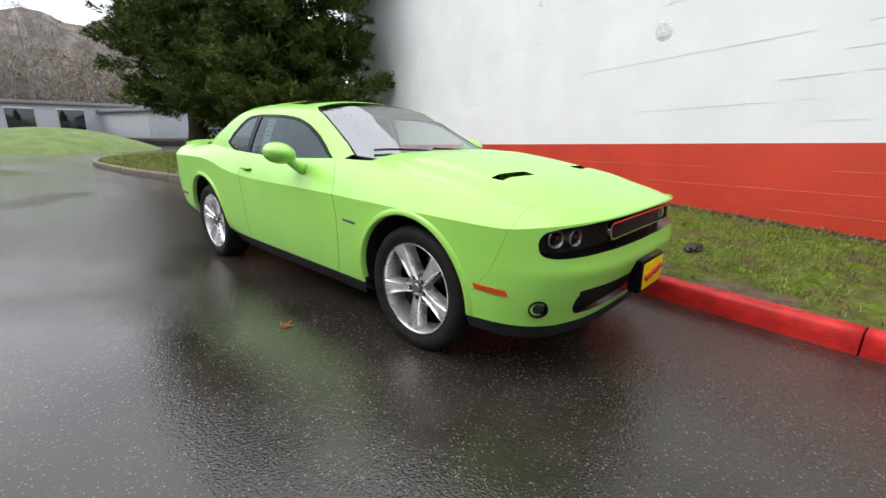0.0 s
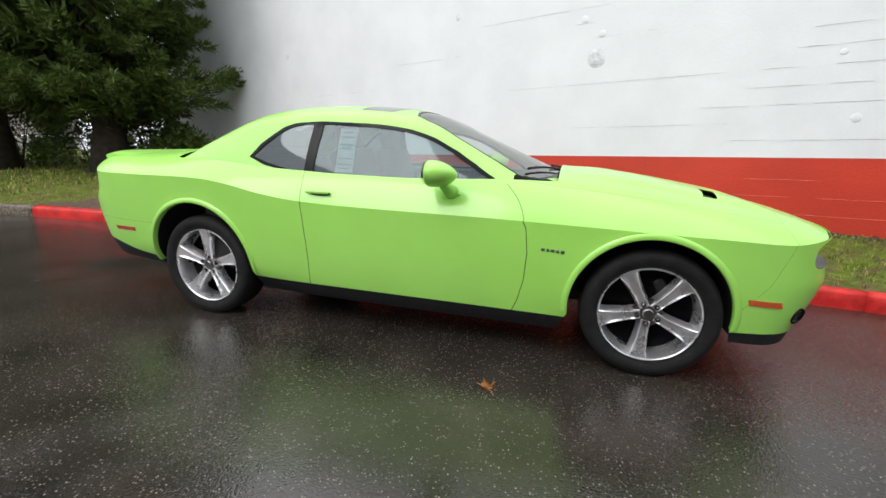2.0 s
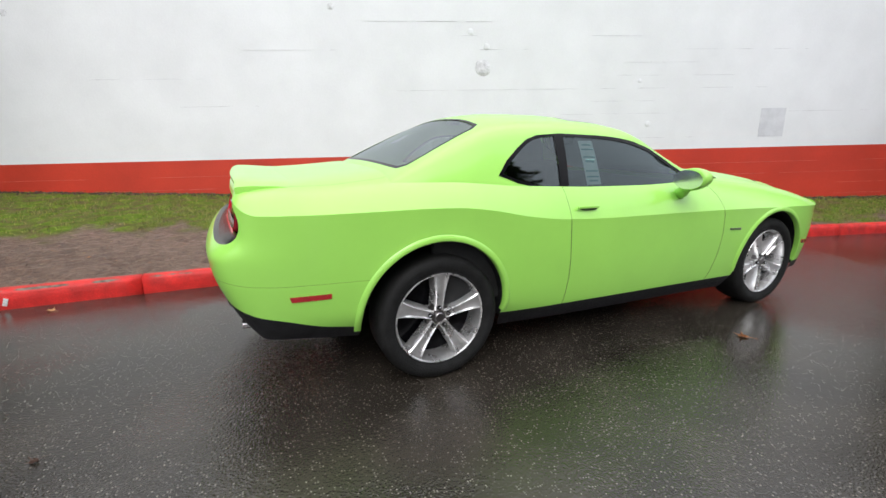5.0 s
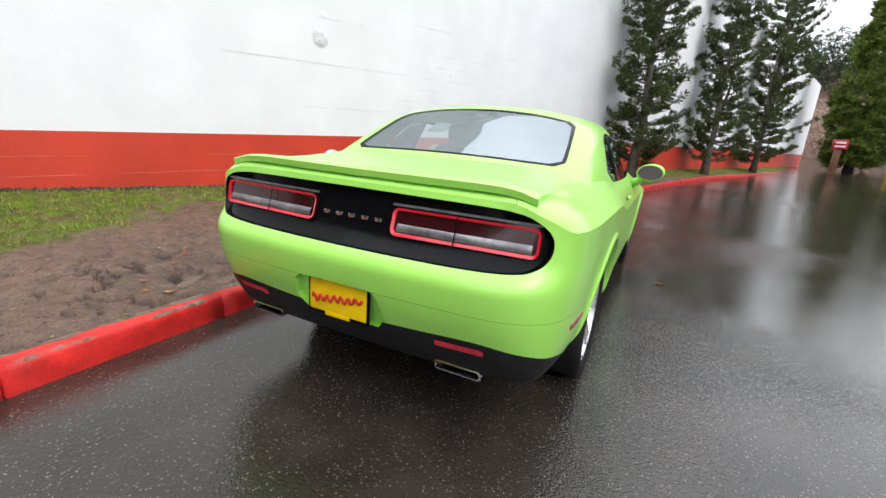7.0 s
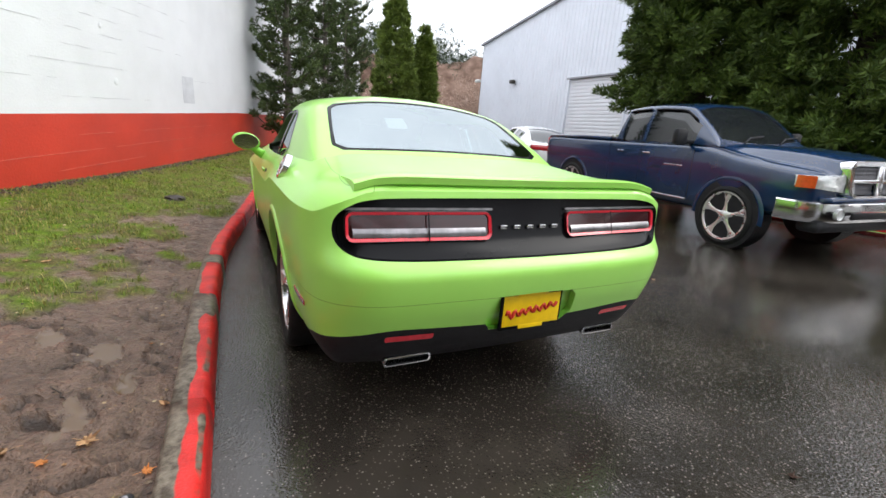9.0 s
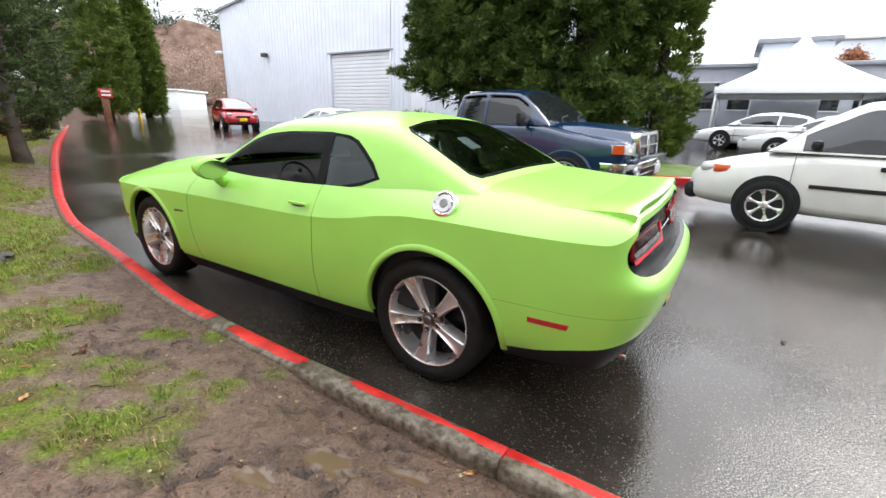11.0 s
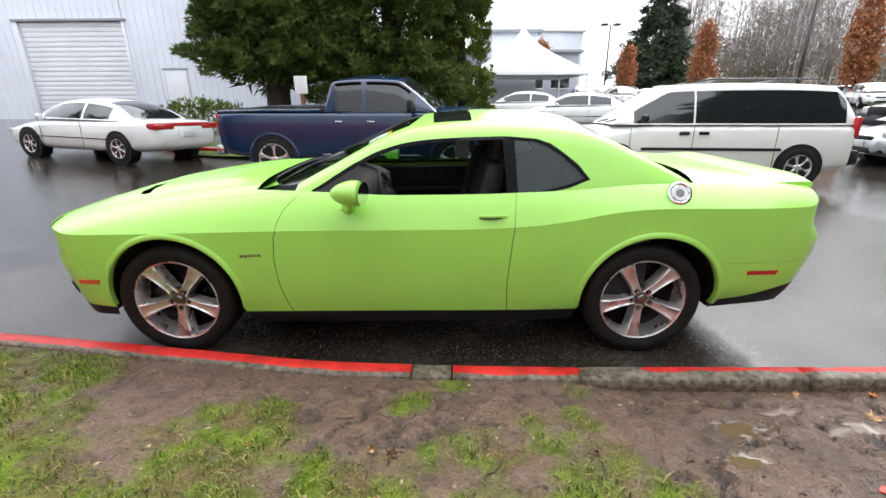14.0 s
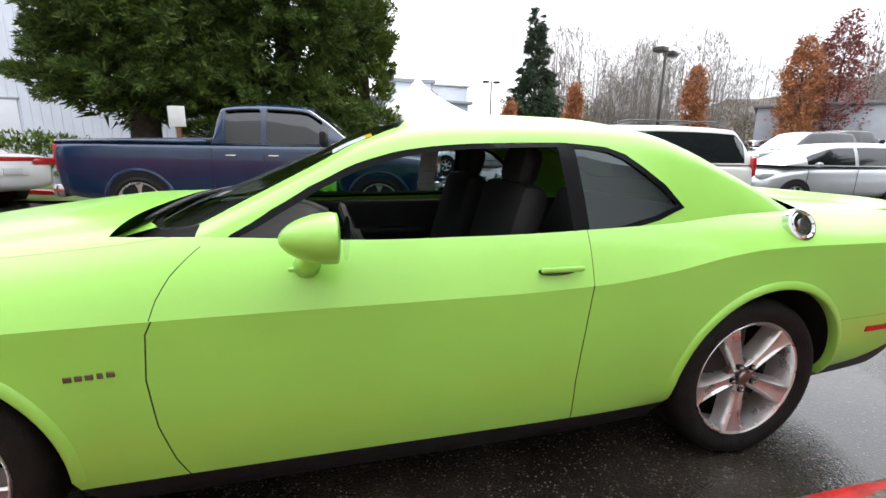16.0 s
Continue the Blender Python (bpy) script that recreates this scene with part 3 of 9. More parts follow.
def kerb_run(x0, x1, bare):
    """One cast length of kerb: rounded top, upright road face, back sunk in the verge."""
    n = max(3, int((x1 - x0) / 0.12))
    xs = np.linspace(x0 + 0.006, x1 - 0.006, n)
    ys = kerb_y(xs)
    zs = rise(xs)
    dy = np.gradient(ys, xs)
    nx, ny = -dy / np.sqrt(1 + dy * dy), 1 / np.sqrt(1 + dy * dy)
    prof = [(0.0, -0.06), (0.004, 0.06), (0.010, 0.12), (0.020, 0.140), (0.035, 0.150), (0.06, 0.153), (0.10, 0.154), (0.135, 0.150), (0.150, 0.140), (0.155, 0.10), (0.155, -0.06)]
    v, bareness = [], []
    for i in range(n):
        for d, z in prof:
            jig = 0.004 * noise.noise((xs[i] * 5, d * 30, z * 20))
            v.append((xs[i] + nx[i] * (d - 0.02), ys[i] + ny[i] * (d - 0.02), zs[i] + z + jig))
            old = float(step(-0.9, -1.1, xs[i]) * (1 - 0.75 * step(-2.7, -3.4, xs[i])))
            bareness.append(bare + (0.95 if d >= 0.13 else 0.20 + 0.36 * old if d > 0.09 else 0.06 * old if d > 0.05 else 0.0) + ((0.24 + 0.16 * float(step(-2.0, -2.6, xs[i]))) if z > 0.13 and d < 0.04 else 0) + 0.5 * old * float(step(-1.35, -1.15, xs[i])))
    k = len(prof)
    f = [(i * k + j, (i + 1) * k + j, (i + 1) * k + j + 1, i * k + j + 1) for i in range(n - 1) for j in range(k - 1)]
    f += [tuple(range(k))[::-1], tuple((n - 1) * k + j for j in range(k))]
    f = [q[::-1] if len(q) == 4 else q for q in f]
    ob = from_arrays("kerb_stone", v, f, KERB_PAINT, kerb)
    add_attr(ob, "bare", bareness)
    return ob


kerb = thing("kerb", "concrete kerb painted red, paint worn off in places", "kerb", kind="structure")
cuts = [-21.4, -20.3, -18.5, -15, -12, -9.2, -6.6, -4.55, -3.28, -2.18, -0.96, -0.27, -0.05, 1.62, 3.4, 5.5, 8.5, 12, 17, 24, 32, 42, 50]
for a, b2 in zip(cuts, cuts[1:]):
    kerb_run(a, b2, {-0.27: 0.75, -2.18: 0.16, -4.55: 0.06, -3.28: 0.10, -0.05: -0.06, -0.96: -0.08}.get(a, 0.0 if a > -7 else 1.2))

# worn white stencil strokes on the kerb's face
STENCIL = material("worn_white_stencil", (0.62, 0.60, 0.58), 0.6, vary=0.3, scale=40)
for x, w, tilt in ((-4.37, 0.016, 0.0), (-4.30, 0.020, 0.35), (-4.22, 0.026, -0.3), (-4.16, 0.030, 0.3)):
    box("stencil_mark", (x, float(kerb_y(x)) - 0.0185, 0.060), (w, 0.004, 0.062), STENCIL, kerb, 0.001, "worn white stencil stroke", Matrix.Rotation(tilt, 4, "Y"))

# painted block wall: white above, red dado below
WHITE_WALL = material("white_painted_block", (0.80, 0.81, 0.825), 0.55, vary=0.04, scale=1.4, bump=0.12, bump_scale=45)
RED_WALL = material("red_painted_block", (0.56, 0.045, 0.022), 0.45, vary=0.12, scale=1.2, bump=0.15, bump_scale=45)
wall_len0, wall_len1, wall_top = -12.0, 66.0, 7.5


def wall_frame(s, z, proud=0.0):
    """A place on the wall's face: s metres along it from x = 0."""
    a = math.atan(WALL_K)
    return Vector((s * math.cos(a) + proud * math.sin(a), WALL_Y0 + s * math.sin(a) - proud * math.cos(a), z))


DADO_0, DADO_SLOPE = 1.06, 0.0325


def wall_piece(name, s0, s1, zb0, zb1, zt0, zt1, thick, mat, proud=0.0):
    v = []
    for pr in (proud, -thick):
        v += [wall_frame(s0, zb0, pr), wall_frame(s1, zb1, pr), wall_frame(s1, zt1, pr), wall_frame(s0, zt0, pr)]
    f = [(0, 1, 2, 3), (7, 6, 5, 4), (0, 4, 5, 1), (1, 5, 6, 2), (2, 6, 7, 3), (3, 7, 4, 0)]
    return from_arrays(name, v, f, mat, smooth=False)


def dado_z(s):
    return DADO_0 + DADO_SLOPE * min(s, 9) + 0.01 * max(0, s - 9)


spans = [(-12.0, 9.0), (9.0, 48.0)]
wall = thing("wall_painted", "long painted concrete block wall, white over a red band", "wall", kind="structure")
for s0, s1 in spans:
    wall_piece("wall_red_band", s0, s1, -0.3, -0.3, dado_z(s0), dado_z(s1), 0.3, RED_WALL).parent = wall
    wall_piece("wall_white", s0, s1, dado_z(s0), dado_z(s1), wall_top, wall_top, 0.3, WHITE_WALL).parent = wall


# ---- the lime coupe ----
# Half plan outline at the widest height, from the nose round the side to the tail.
OUT = [(2.430, 0), (2.427, 0.22), (2.412, 0.42), (2.375, 0.58), (2.312, 0.718), (2.205, 0.828), (2.055, 0.904), (1.85, 0.943), (1.6, 0.958), (1.2, 0.962), (0.6, 0.958), (0.0, 0.955),
       (-0.6, 0.956), (-1.2, 0.966), (-1.6, 0.966), (-1.9, 0.955), (-2.15, 0.945), (-2.34, 0.922), (-2.475, 0.872), (-2.565, 0.775), (-2.61, 0.62), (-2.632, 0.3), (-2.638, 0)]


def catmull(pts, n=14):
    p = [np.array(q, float) for q in pts]
    p = [2 * p[0] - p[1]] + p + [2 * p[-1] - p[-2]]
    out = []
    for i in range(1, len(p) - 2):
        for k in range(n):
            t = k / n
            out.append(0.5 * (2 * p[i] + (p[i + 1] - p[i - 1]) * t + (2 * p[i - 1] - 5 * p[i] + 4 * p[i + 1] - p[i + 2]) * t * t + (3 * p[i] - p[i - 1] - 3 * p[i + 1] + p[i + 2]) * t ** 3))
    out.append(p[-2])
    return np.array(out)


OUTLINE = catmull(OUT)
seg_len = np.concatenate([[0], np.cumsum(np.linalg.norm(np.diff(OUTLINE, axis=0), axis=1))])
U_END = seg_len[-1]
tang = np.gradient(OUTLINE, axis=0)
tang /= np.linalg.norm(tang, axis=1)[:, None]
NORM = np.stack([-tang[:, 1], tang[:, 0]], 1)
if NORM[len(NORM) // 2, 1] < 0:
    NORM = -NORM


def at_u(u):
    x, y = np.interp(u, seg_len, OUTLINE[:, 0]), np.interp(u, seg_len, OUTLINE[:, 1])
    nx, ny = np.interp(u, seg_len, NORM[:, 0]), np.interp(u, seg_len, NORM[:, 1])
    k = np.sqrt(nx * nx + ny * ny)
    return x, y, nx / k, ny / k


def u_x(x):
    """Arc length of a place on the flank, by its x."""
    return np.interp(-np.asarray(x, float), -OUTLINE[:, 0], seg_len)


i_mid = len(OUTLINE) // 2


def u_front(y):
    return np.interp(y, OUTLINE[:i_mid // 2, 1], seg_len[:i_mid // 2])


def u_rear(y):
    o = OUTLINE[i_mid + i_mid // 2:]
    return np.interp(-np.asarray(y, float), -o[:, 1], seg_len[i_mid + i_mid // 2:])


crease = spline([-2.638, -2.585, -2.50, -2.38, -2.0, -1.6, -1.4, -1.2, -0.95, -0.68, -0.3, 0.6, 1.2, 1.8, 2.08, 2.22, 2.34, 2.445],
                [1.060, 1.053, 1.015, 0.968, 0.966, 0.970, 0.965, 0.942, 0.893, 0.860, 0.846, 0.841, 0.832, 0.818, 0.808, 0.822, 0.836, 0.850])
top_line = spline([-2.64, -2.5, -2.1, -1.65, -1.2, -0.6, 0.0, 0.6, 1.0, 1.4, 1.8, 2.1, 2.43],
                  [1.068, 1.080, 1.112, 1.15, 1.18, 1.165, 1.155, 1.13, 1.09, 1.045, 0.985, 0.930, 0.866])
top_power = spline([-2.62, -2.35, -2.0, -1.3, -0.6, 0.6, 1.1, 1.8, 2.43], [15, 11, 6.4, 6.2, 8.5, 8.5, 7.5, 6, 5])
rear_in = spline([0.20, 0.33, 0.40, 0.51, 0.62, 0.70, 0.75, 0.785, 0.815, 0.86, 0.95, 1.06], [0.26, 0.17, 0.12, 0.065, 0.022, 0.005, 0.0, 0.015, 0.050, 0.095, 0.125, 0.15])
front_in = spline([0.18, 0.26, 0.34, 0.45, 0.53, 0.60, 0.66, 0.76, 0.82, 0.86], [0.15, 0.13, 0.10, 0.050, 0.020, 0.0, 0.010, 0.012, 0.018, 0.03])
side_in = spline([0.0, 0.06, 0.2, 0.34, 0.45, 0.54, 0.62, 0.70], [0.0, 0.002, 0.006, 0.016, 0.030, 0.048, 0.085, 0.14])
ARCH = ((1.455, 0.380, 0.416), (-1.495, 0.368, 0.428))


def wall_at(u, z):
    """The flank and both fascias: arc length and height to a place, right side (y negative)."""
    u, z = np.asarray(u, float), np.asarray(z, float)
    x, y, nx, ny = at_u(u)
    below = crease(x) - z
    side = side_in(np.clip(below, 0, 0.7))
    end = np.where(x > 0, front_in(z), rear_in(z))
    o = ny * ny * side + nx * nx * end
    for cx, cz, r in ARCH:
        d = np.sqrt((x - cx) ** 2 + (z - cz) ** 2)
        o = o - 0.004 * np.exp(-((d - r - 0.012) / 0.04) ** 2) * (np.abs(ny) > 0.8) * step(0.25, 0.4, z)
    return np.stack([x - nx * o, -(y - ny * o), z], -1)


def wall_in(u, z, inset):
    """A place behind the skin, by the outline's normal."""
    p = wall_at(u, z)
    _, _, nx, ny = at_u(u)
    return Vector((float(p[0] - nx * inset), float(p[1] + ny * inset), float(p[2])))


def cap_at(u, w):
    """Hood, shoulders and deck: from the crease (w 0) to the middle line (w 1)."""
    u, w = np.asarray(u, float), np.asarray(w, float)
    x = at_u(u)[0]
    e = wall_at(u, crease(x))
    mx = np.clip(e[..., 0], -2.2, 2.05)
    px, py = e[..., 0] + (mx - e[..., 0]) * w, e[..., 1] * (1 - w)
    zt, zh = e[..., 2], top_line(px)
    zh = np.maximum(zh, zt)
    z = zt + (zh - zt) * (1 - (1 - w) ** top_power(px))
    ay = np.abs(py)
    z = z + 0.022 * step(0.62, 0.48, ay) * step(0.9, 1.25, px) * step(2.2, 1.95, px)          # raised hood middle
    z = z - 0.030 * (ay / 0.95) ** 2 * step(0.55, 0.9, px) * step(0.98, 0.6, ay)               # hood crown
    return np.stack([px, py, z], -1)


belt_y = spline([-2.0, -1.8, -1.4, -1.0, -0.6, 0.0, 0.6, 0.8, 1.0], [0.76, 0.80, 0.85, 0.868, 0.87, 0.868, 0.835, 0.80, 0.74])
belt_z = spline([-2.0, -1.65, -1.2, -0.6, 0.0, 0.6, 1.0], [1.0, 1.01, 1.015, 1.0, 0.985, 0.98, 0.97])
rail_y = spline([-1.9, -1.6, -1.3, -1.0, -0.5, 0.0, 0.3, 0.55, 0.75, 1.0], [0.755, 0.75, 0.725, 0.705, 0.69, 0.68, 0.705, 0.75, 0.79, 0.74])
rail_z = spline([-1.9, -1.8, -1.65, -1.5, -1.35, -1.2, -1.05, -0.9, -0.6, -0.3, 0.0, 0.15, 0.3, 0.54, 0.75, 1.0], [1.0, 1.05, 1.128, 1.203, 1.274, 1.338, 1.383, 1.402, 1.414, 1.410, 1.382, 1.336, 1.257, 1.13, 1.03, 0.98])
roof_z = spline([-1.9, -1.8, -1.65, -1.5, -1.35, -1.2, -1.1, -1.0, -0.8, -0.5, -0.2, 0.0, 0.15, 0.3, 0.54, 0.8, 0.97, 1.05], [1.03, 1.083, 1.162, 1.242, 1.320, 1.398, 1.443, 1.472, 1.495, 1.499, 1.482, 1.450, 1.397, 1.328, 1.226, 1.115, 1.045, 1.0])


def house_at(x, v):
    """Cabin shell: side glass up to v 0.45, rail, then roof and screens to the middle line at v 1."""
    x, v = np.asarray(x, float), np.asarray(v, float)
    yb, zb, yr, zr, zc = belt_y(x), belt_z(x), rail_y(x), rail_z(x), roof_z(x)
    zr = np.maximum(zr, zb + 0.004)
    zc = np.maximum(zc, zr + 0.002)
    a, b = 0.42, 0.56
    s = np.clip(v / 0.49, 0, 1)
    t = np.clip((v - 0.49) / 0.51, 0, 1)
    sy, sz = yb + (yr - yb) * s + 0.012 * np.sin(math.pi * s), zb + (zr - zb) * s
    ty, tz = yr * (1 - t), zr + (zc - zr) * (1 - (1 - t) ** 2.2)
    k = step(a, b, v)
    # round the rail: blend of both flanks about it
    ya, za = yb + (yr - yb) * (a / 0.49), zb + (zr - zb) * (a / 0.49)
    tb = (b - 0.49) / 0.51
    yc, zc2 = yr * (1 - tb), zr + (zc - zr) * (1 - (1 - tb) ** 2.2)
    q = np.clip((v - a) / (b - a), 0, 1)
    by, bz = (1 - q) ** 2 * ya + 2 * q * (1 - q) * yr + q * q * yc, (1 - q) ** 2 * za + 2 * q * (1 - q) * zr + q * q * zc2
    mid = (v > a) & (v < b)
    y = np.where(mid, by, np.where(v <= a, sy, ty))
    z = np.where(mid, bz, np.where(v <= a, sz, tz))
    return np.stack([x, -y, z], -1)


def v_of(x, z):
    zr, zb = np.maximum(rail_z(x), belt_z(x) + 0.004), belt_z(x)
    return 0.49 * (np.asarray(z) - zb) / (zr - zb)


def both(v, f):
    """A half and its mirror image."""
    m = v * np.array((1, -1, 1))
    return joined([(v, f), (m, f[:, ::-1])])


def mirror(v, f):
    return v * np.array((1, -1, 1)), f[:, ::-1]


coupe = thing("sports_coupe", "lime green two-door muscle coupe parked along the red kerb", "car")

# -- flanks and fascias --
def arch_loop(cx, cz, r):
    pts = [(u_x(cx + r + 0.03), 0.15)]
    for i in range(0, 37):
        a = radians(-8 + 196 * i / 36)
        pts.append((u_x(cx + r * math.cos(a)), cz + r * math.sin(a)))
    return pts + [(u_x(cx - r - 0.075), 0.15)]


def ux_line(pts):
    return [(float(u_x(x)), z) for x, z in pts]


arch_f, arch_r = arch_loop(*ARCH[0]), arch_loop(*ARCH[1])
door_rear = ux_line([(-0.655, 0.99), (-0.648, 0.93), (-0.630, 0.75), (-0.616, 0.60), (-0.610, 0.48), (-0.616, 0.36), (-0.63, 0.15)])
door_front = ux_line([(0.69, 0.97), (0.735, 0.90), (0.785, 0.80), (0.80, 0.66), (0.79, 0.5), (0.76, 0.37), (0.73, 0.295), (0.73, 0.15)])
bump_f = ux_line([(2.10, 0.86), (2.08, 0.78), (2.01, 0.6), (1.85, 0.40)])
bump_r = ux_line([(-1.70, 0.622), (-1.9, 0.622), (-2.28, 0.628)]) + [(float(u_rear(0.88)), 0.636), (float(u_rear(0.80)), 0.642), (float(u_rear(0.5)), 0.648), (U_END + 0.02, 0.650)]
seam_loops = [strip(resample(q, 0.02), 0.0045) for q in (door_rear, door_front)] + [strip(resample(q, 0.02), 0.0016) for q in (bump_f, bump_r)]
# openings: front grille slot, lower grille, fog lamps, tail panel, plate bay
uf, ur = u_front, u_rear
grille = [(0.0, 0.688), (uf(0.45), 0.686), (uf(0.68), 0.676), (uf(0.775), 0.676), (uf(0.815), 0.695), (uf(0.825), 0.745), (uf(0.815), 0.785), (uf(0.785), 0.806), (uf(0.70), 0.824), (uf(0.45), 0.836), (0.0, 0.840)]
low_grille = [(0.0, 0.340), (uf(0.52), 0.348), (uf(0.61), 0.37), (uf(0.635), 0.42), (uf(0.62), 0.475), (uf(0.57), 0.500), (0.0, 0.505)]
tail = [(U_END, 0.806), (ur(0.5), 0.808), (ur(0.74), 0.816), (ur(0.82), 0.832), (ur(0.858), 0.862), (ur(0.872), 0.905), (ur(0.868), 0.955), (ur(0.838), 0.997), (ur(0.76), 1.022), (ur(0.5), 1.032), (U_END, 1.036)]
grille, low_grille, tail = (catmull([(float(q[0]), q[1]) for q in loop], 5).tolist() for loop in (grille, low_grille, tail))
plate_bay = [(U_END, 0.475), (ur(0.19), 0.475), (ur(0.235), 0.53), (ur(0.215), 0.625), (ur(0.185), 0.65), (U_END, 0.655)]
lower_edge = [(0.0, 0.300), (u_front(0.5), 0.302), (u_x(2.2), 0.315), (u_x(1.95), 0.325), (u_x(1.80), 0.325), (u_x(1.2), 0.297), (u_x(-1.2), 0.300), (u_x(-1.85), 0.345), (u_x(-2.1), 0.385), (u_x(-2.3), 0.445), (ur(0.80), 0.50), (ur(0.6), 0.528), (ur(0.4), 0.52), (U_END, 0.50)]
low_z = spline([float(q[0]) for q in lower_edge], [q[1] for q in lower_edge])
us = np.concatenate([np.linspace(0, U_END, 230)])
vs = np.linspace(0.17, 1.06, 45)
bottom_edge = [(0.0, 0.235), (u_front(0.6), 0.235), (u_x(2.1), 0.25), (u_x(1.85), 0.265), (u_x(1.6), 0.20), (u_x(-1.2), 0.195), (u_x(-1.7), 0.22), (u_x(-1.95), 0.285), (u_x(-2.3), 0.325), (ur(0.6), 0.345), (U_END, 0.35)]
bot_z = spline([float(q[0]) for q in bottom_edge], [q[1] for q in bottom_edge])
bot_loop = [(0.0, 0.17)] + [(u, float(bot_z(u))) for u in np.linspace(0, U_END, 200)] + [(U_END, 0.17)]
low_loop = [(0.0, 0.17)] + [(u, float(low_z(u))) for u in np.linspace(0, U_END, 220)] + [(U_END, 0.17)]
top_loop = [(0.0, 1.06)] + [(u, float(crease(at_u(u)[0]))) for u in np.linspace(0, U_END, 260)] + [(U_END, 1.06)]
p2, f2 = cut_sheet(us, vs, [bot_loop, low_loop, top_loop, arch_f, arch_r, grille, low_grille, tail, plate_bay] + seam_loops)
c2 = p2[f2].mean(1)
w3 = wall_at(p2[:, 0], p2[:, 1])
nrm = np.cross(w3[f2[:, 1]] - w3[f2[:, 0]], w3[f2[:, 2]] - w3[f2[:, 0]])
flip = (nrm[:, 1] * -1 + nrm[:, 0] * np.sign(w3[f2[:, 0], 0]) * 0.7) < 0
f2[flip] = f2[flip][:, ::-1]
cx2 = at_u(c2[:, 0])[0]
holes = inside(arch_f, c2) | inside(arch_r, c2) | inside(grille, c2) | inside(low_grille, c2) | inside(tail, c2) | inside(plate_bay, c2)
over = c2[:, 1] > crease(cx2)
under = c2[:, 1] < low_z(c2[:, 0])
seam = np.zeros(len(c2), bool)
seam_of = [inside(q, c2) for q in seam_loops]
for q in seam_of:
    seam |= q
ok = ~holes & ~over & ~seam


def side_of(line, c):
    """Whether a point lies tailward of a line of (u, z), z falling."""
    zs, ul = [q[1] for q in line][::-1], [q[0] for q in line][::-1]
    return c[:, 0] > np.interp(c[:, 1], zs, ul)


tailward_door_f, tailward_door_r, tailward_bump = side_of(door_front, c2), side_of(door_rear, c2), side_of(bump_f, c2)
bz = np.interp(c2[:, 0], [q[0] for q in bump_r], [q[1] for q in bump_r])
is_rear_bump = (c2[:, 0] > u_x(-1.75)) & (c2[:, 1] < bz)
is_front_bump = ~tailward_bump & (c2[:, 0] < u_x(1.72))
is_door = tailward_door_f & ~tailward_door_r
green = ok & ~under
WALL_PANELS = {
    "front_bumper": green & is_front_bump,
    "fender": green & ~is_front_bump & ~tailward_door_f,
    "door": green & is_door,
    "quarter_panel": green & tailward_door_r & ~is_rear_bump,
    "rear_bumper": green & tailward_door_r & is_rear_bump,
}
wall_skin = {k: pick(w3, f2, m) for k, m in WALL_PANELS.items()}
gap_skin = [pick(w3, f2, q & ~over & ~holes & ~under) for q in seam_of]
dark_low = pick(w3, f2, ~holes & ~over & under & (c2[:, 1] > bot_z(c2[:, 0])))

# -- shoulders, hood and deck --
wu = np.linspace(0, U_END, 200)
ww = np.concatenate([np.linspace(0, 0.3, 16), np.linspace(0.34, 1, 22)])


def w_of(x, y):
    """w for a place on the flank part of the cap."""
    e = wall_at(u_x(x), crease(x))
    return float(1 - y / abs(e[1]))


hole_cap = [(float(u_x(x)), w_of(x, float(belt_y(x)) - 0.012)) for x in np.linspace(0.93, -1.72, 60)]
hole_cap = hole_cap + [(hole_cap[-1][0], 1.0), (hole_cap[0][0], 1.0)]
hood_edge = [(float(u_x(x)), w_of(x, y)) for x, y in ((0.70, 0.80), (0.9, 0.80), (1.3, 0.79), (1.7, 0.765), (1.95, 0.74))]
hood_side = list(hood_edge) + [(float(u_x(2.09)), 0.20)]
hood_edge += [(float(u_x(2.09)), 0.20), (float(u_x(2.13)), 0.36), (float(u_x(2.19)), 0.53), (float(uf(0.75)), 0.69), (float(uf(0.55)), 0.765), (float(uf(0.3)), 0.79), (0.0, 0.80)]
trunk_edge = [(float(u_x(x)), w_of(x, y)) for x, y in ((-1.6, 0.70), (-1.75, 0.735), (-2.0, 0.755), (-2.2, 0.76))] + [(float(ur(0.80)), 0.08), (float(ur(0.74)), 0.0)]
door_cap_r = [(float(u_x(-0.641)), 0.0), (float(u_x(-0.655)), 0.12)]
door_cap_f = [(float(u_x(0.772)), 0.0), (float(u_x(0.757)), 0.025), (float(u_x(0.725)), 0.06), (float(u_x(0.65)), 0.12)]
bump_cap = [(float(u_x(2.10)), 0.0), (float(u_x(2.09)), 0.10), (float(u_x(2.085)), 0.18)]
cap_seams = [strip(resample(q, 0.02), 0.0028) for q in (hood_edge[5:], trunk_edge, door_cap_r, door_cap_f, bump_cap, hood_side)]
scoop = [(float(u_x(x)), w_of(x, y)) for x, y in ((1.73, 0.56), (1.805, 0.55), (1.845, 0.29), (1.765, 0.28))]
p2, f2 = cut_sheet(wu, ww, [hole_cap, scoop] + cap_seams, near=0.005)
c2 = p2[f2].mean(1)
k3 = cap_at(p2[:, 0], p2[:, 1])
nz = np.cross(k3[f2[:, 1]] - k3[f2[:, 0]], k3[f2[:, 2]] - k3[f2[:, 0]])[:, 2]
f2[nz < 0] = f2[nz < 0][:, ::-1]
cx2 = at_u(c2[:, 0])[0]
hole = inside(hole_cap, c2)
seam = np.zeros(len(c2), bool)
for q in cap_seams:
    seam |= inside(q, c2)
in_scoop = inside(scoop, c2)
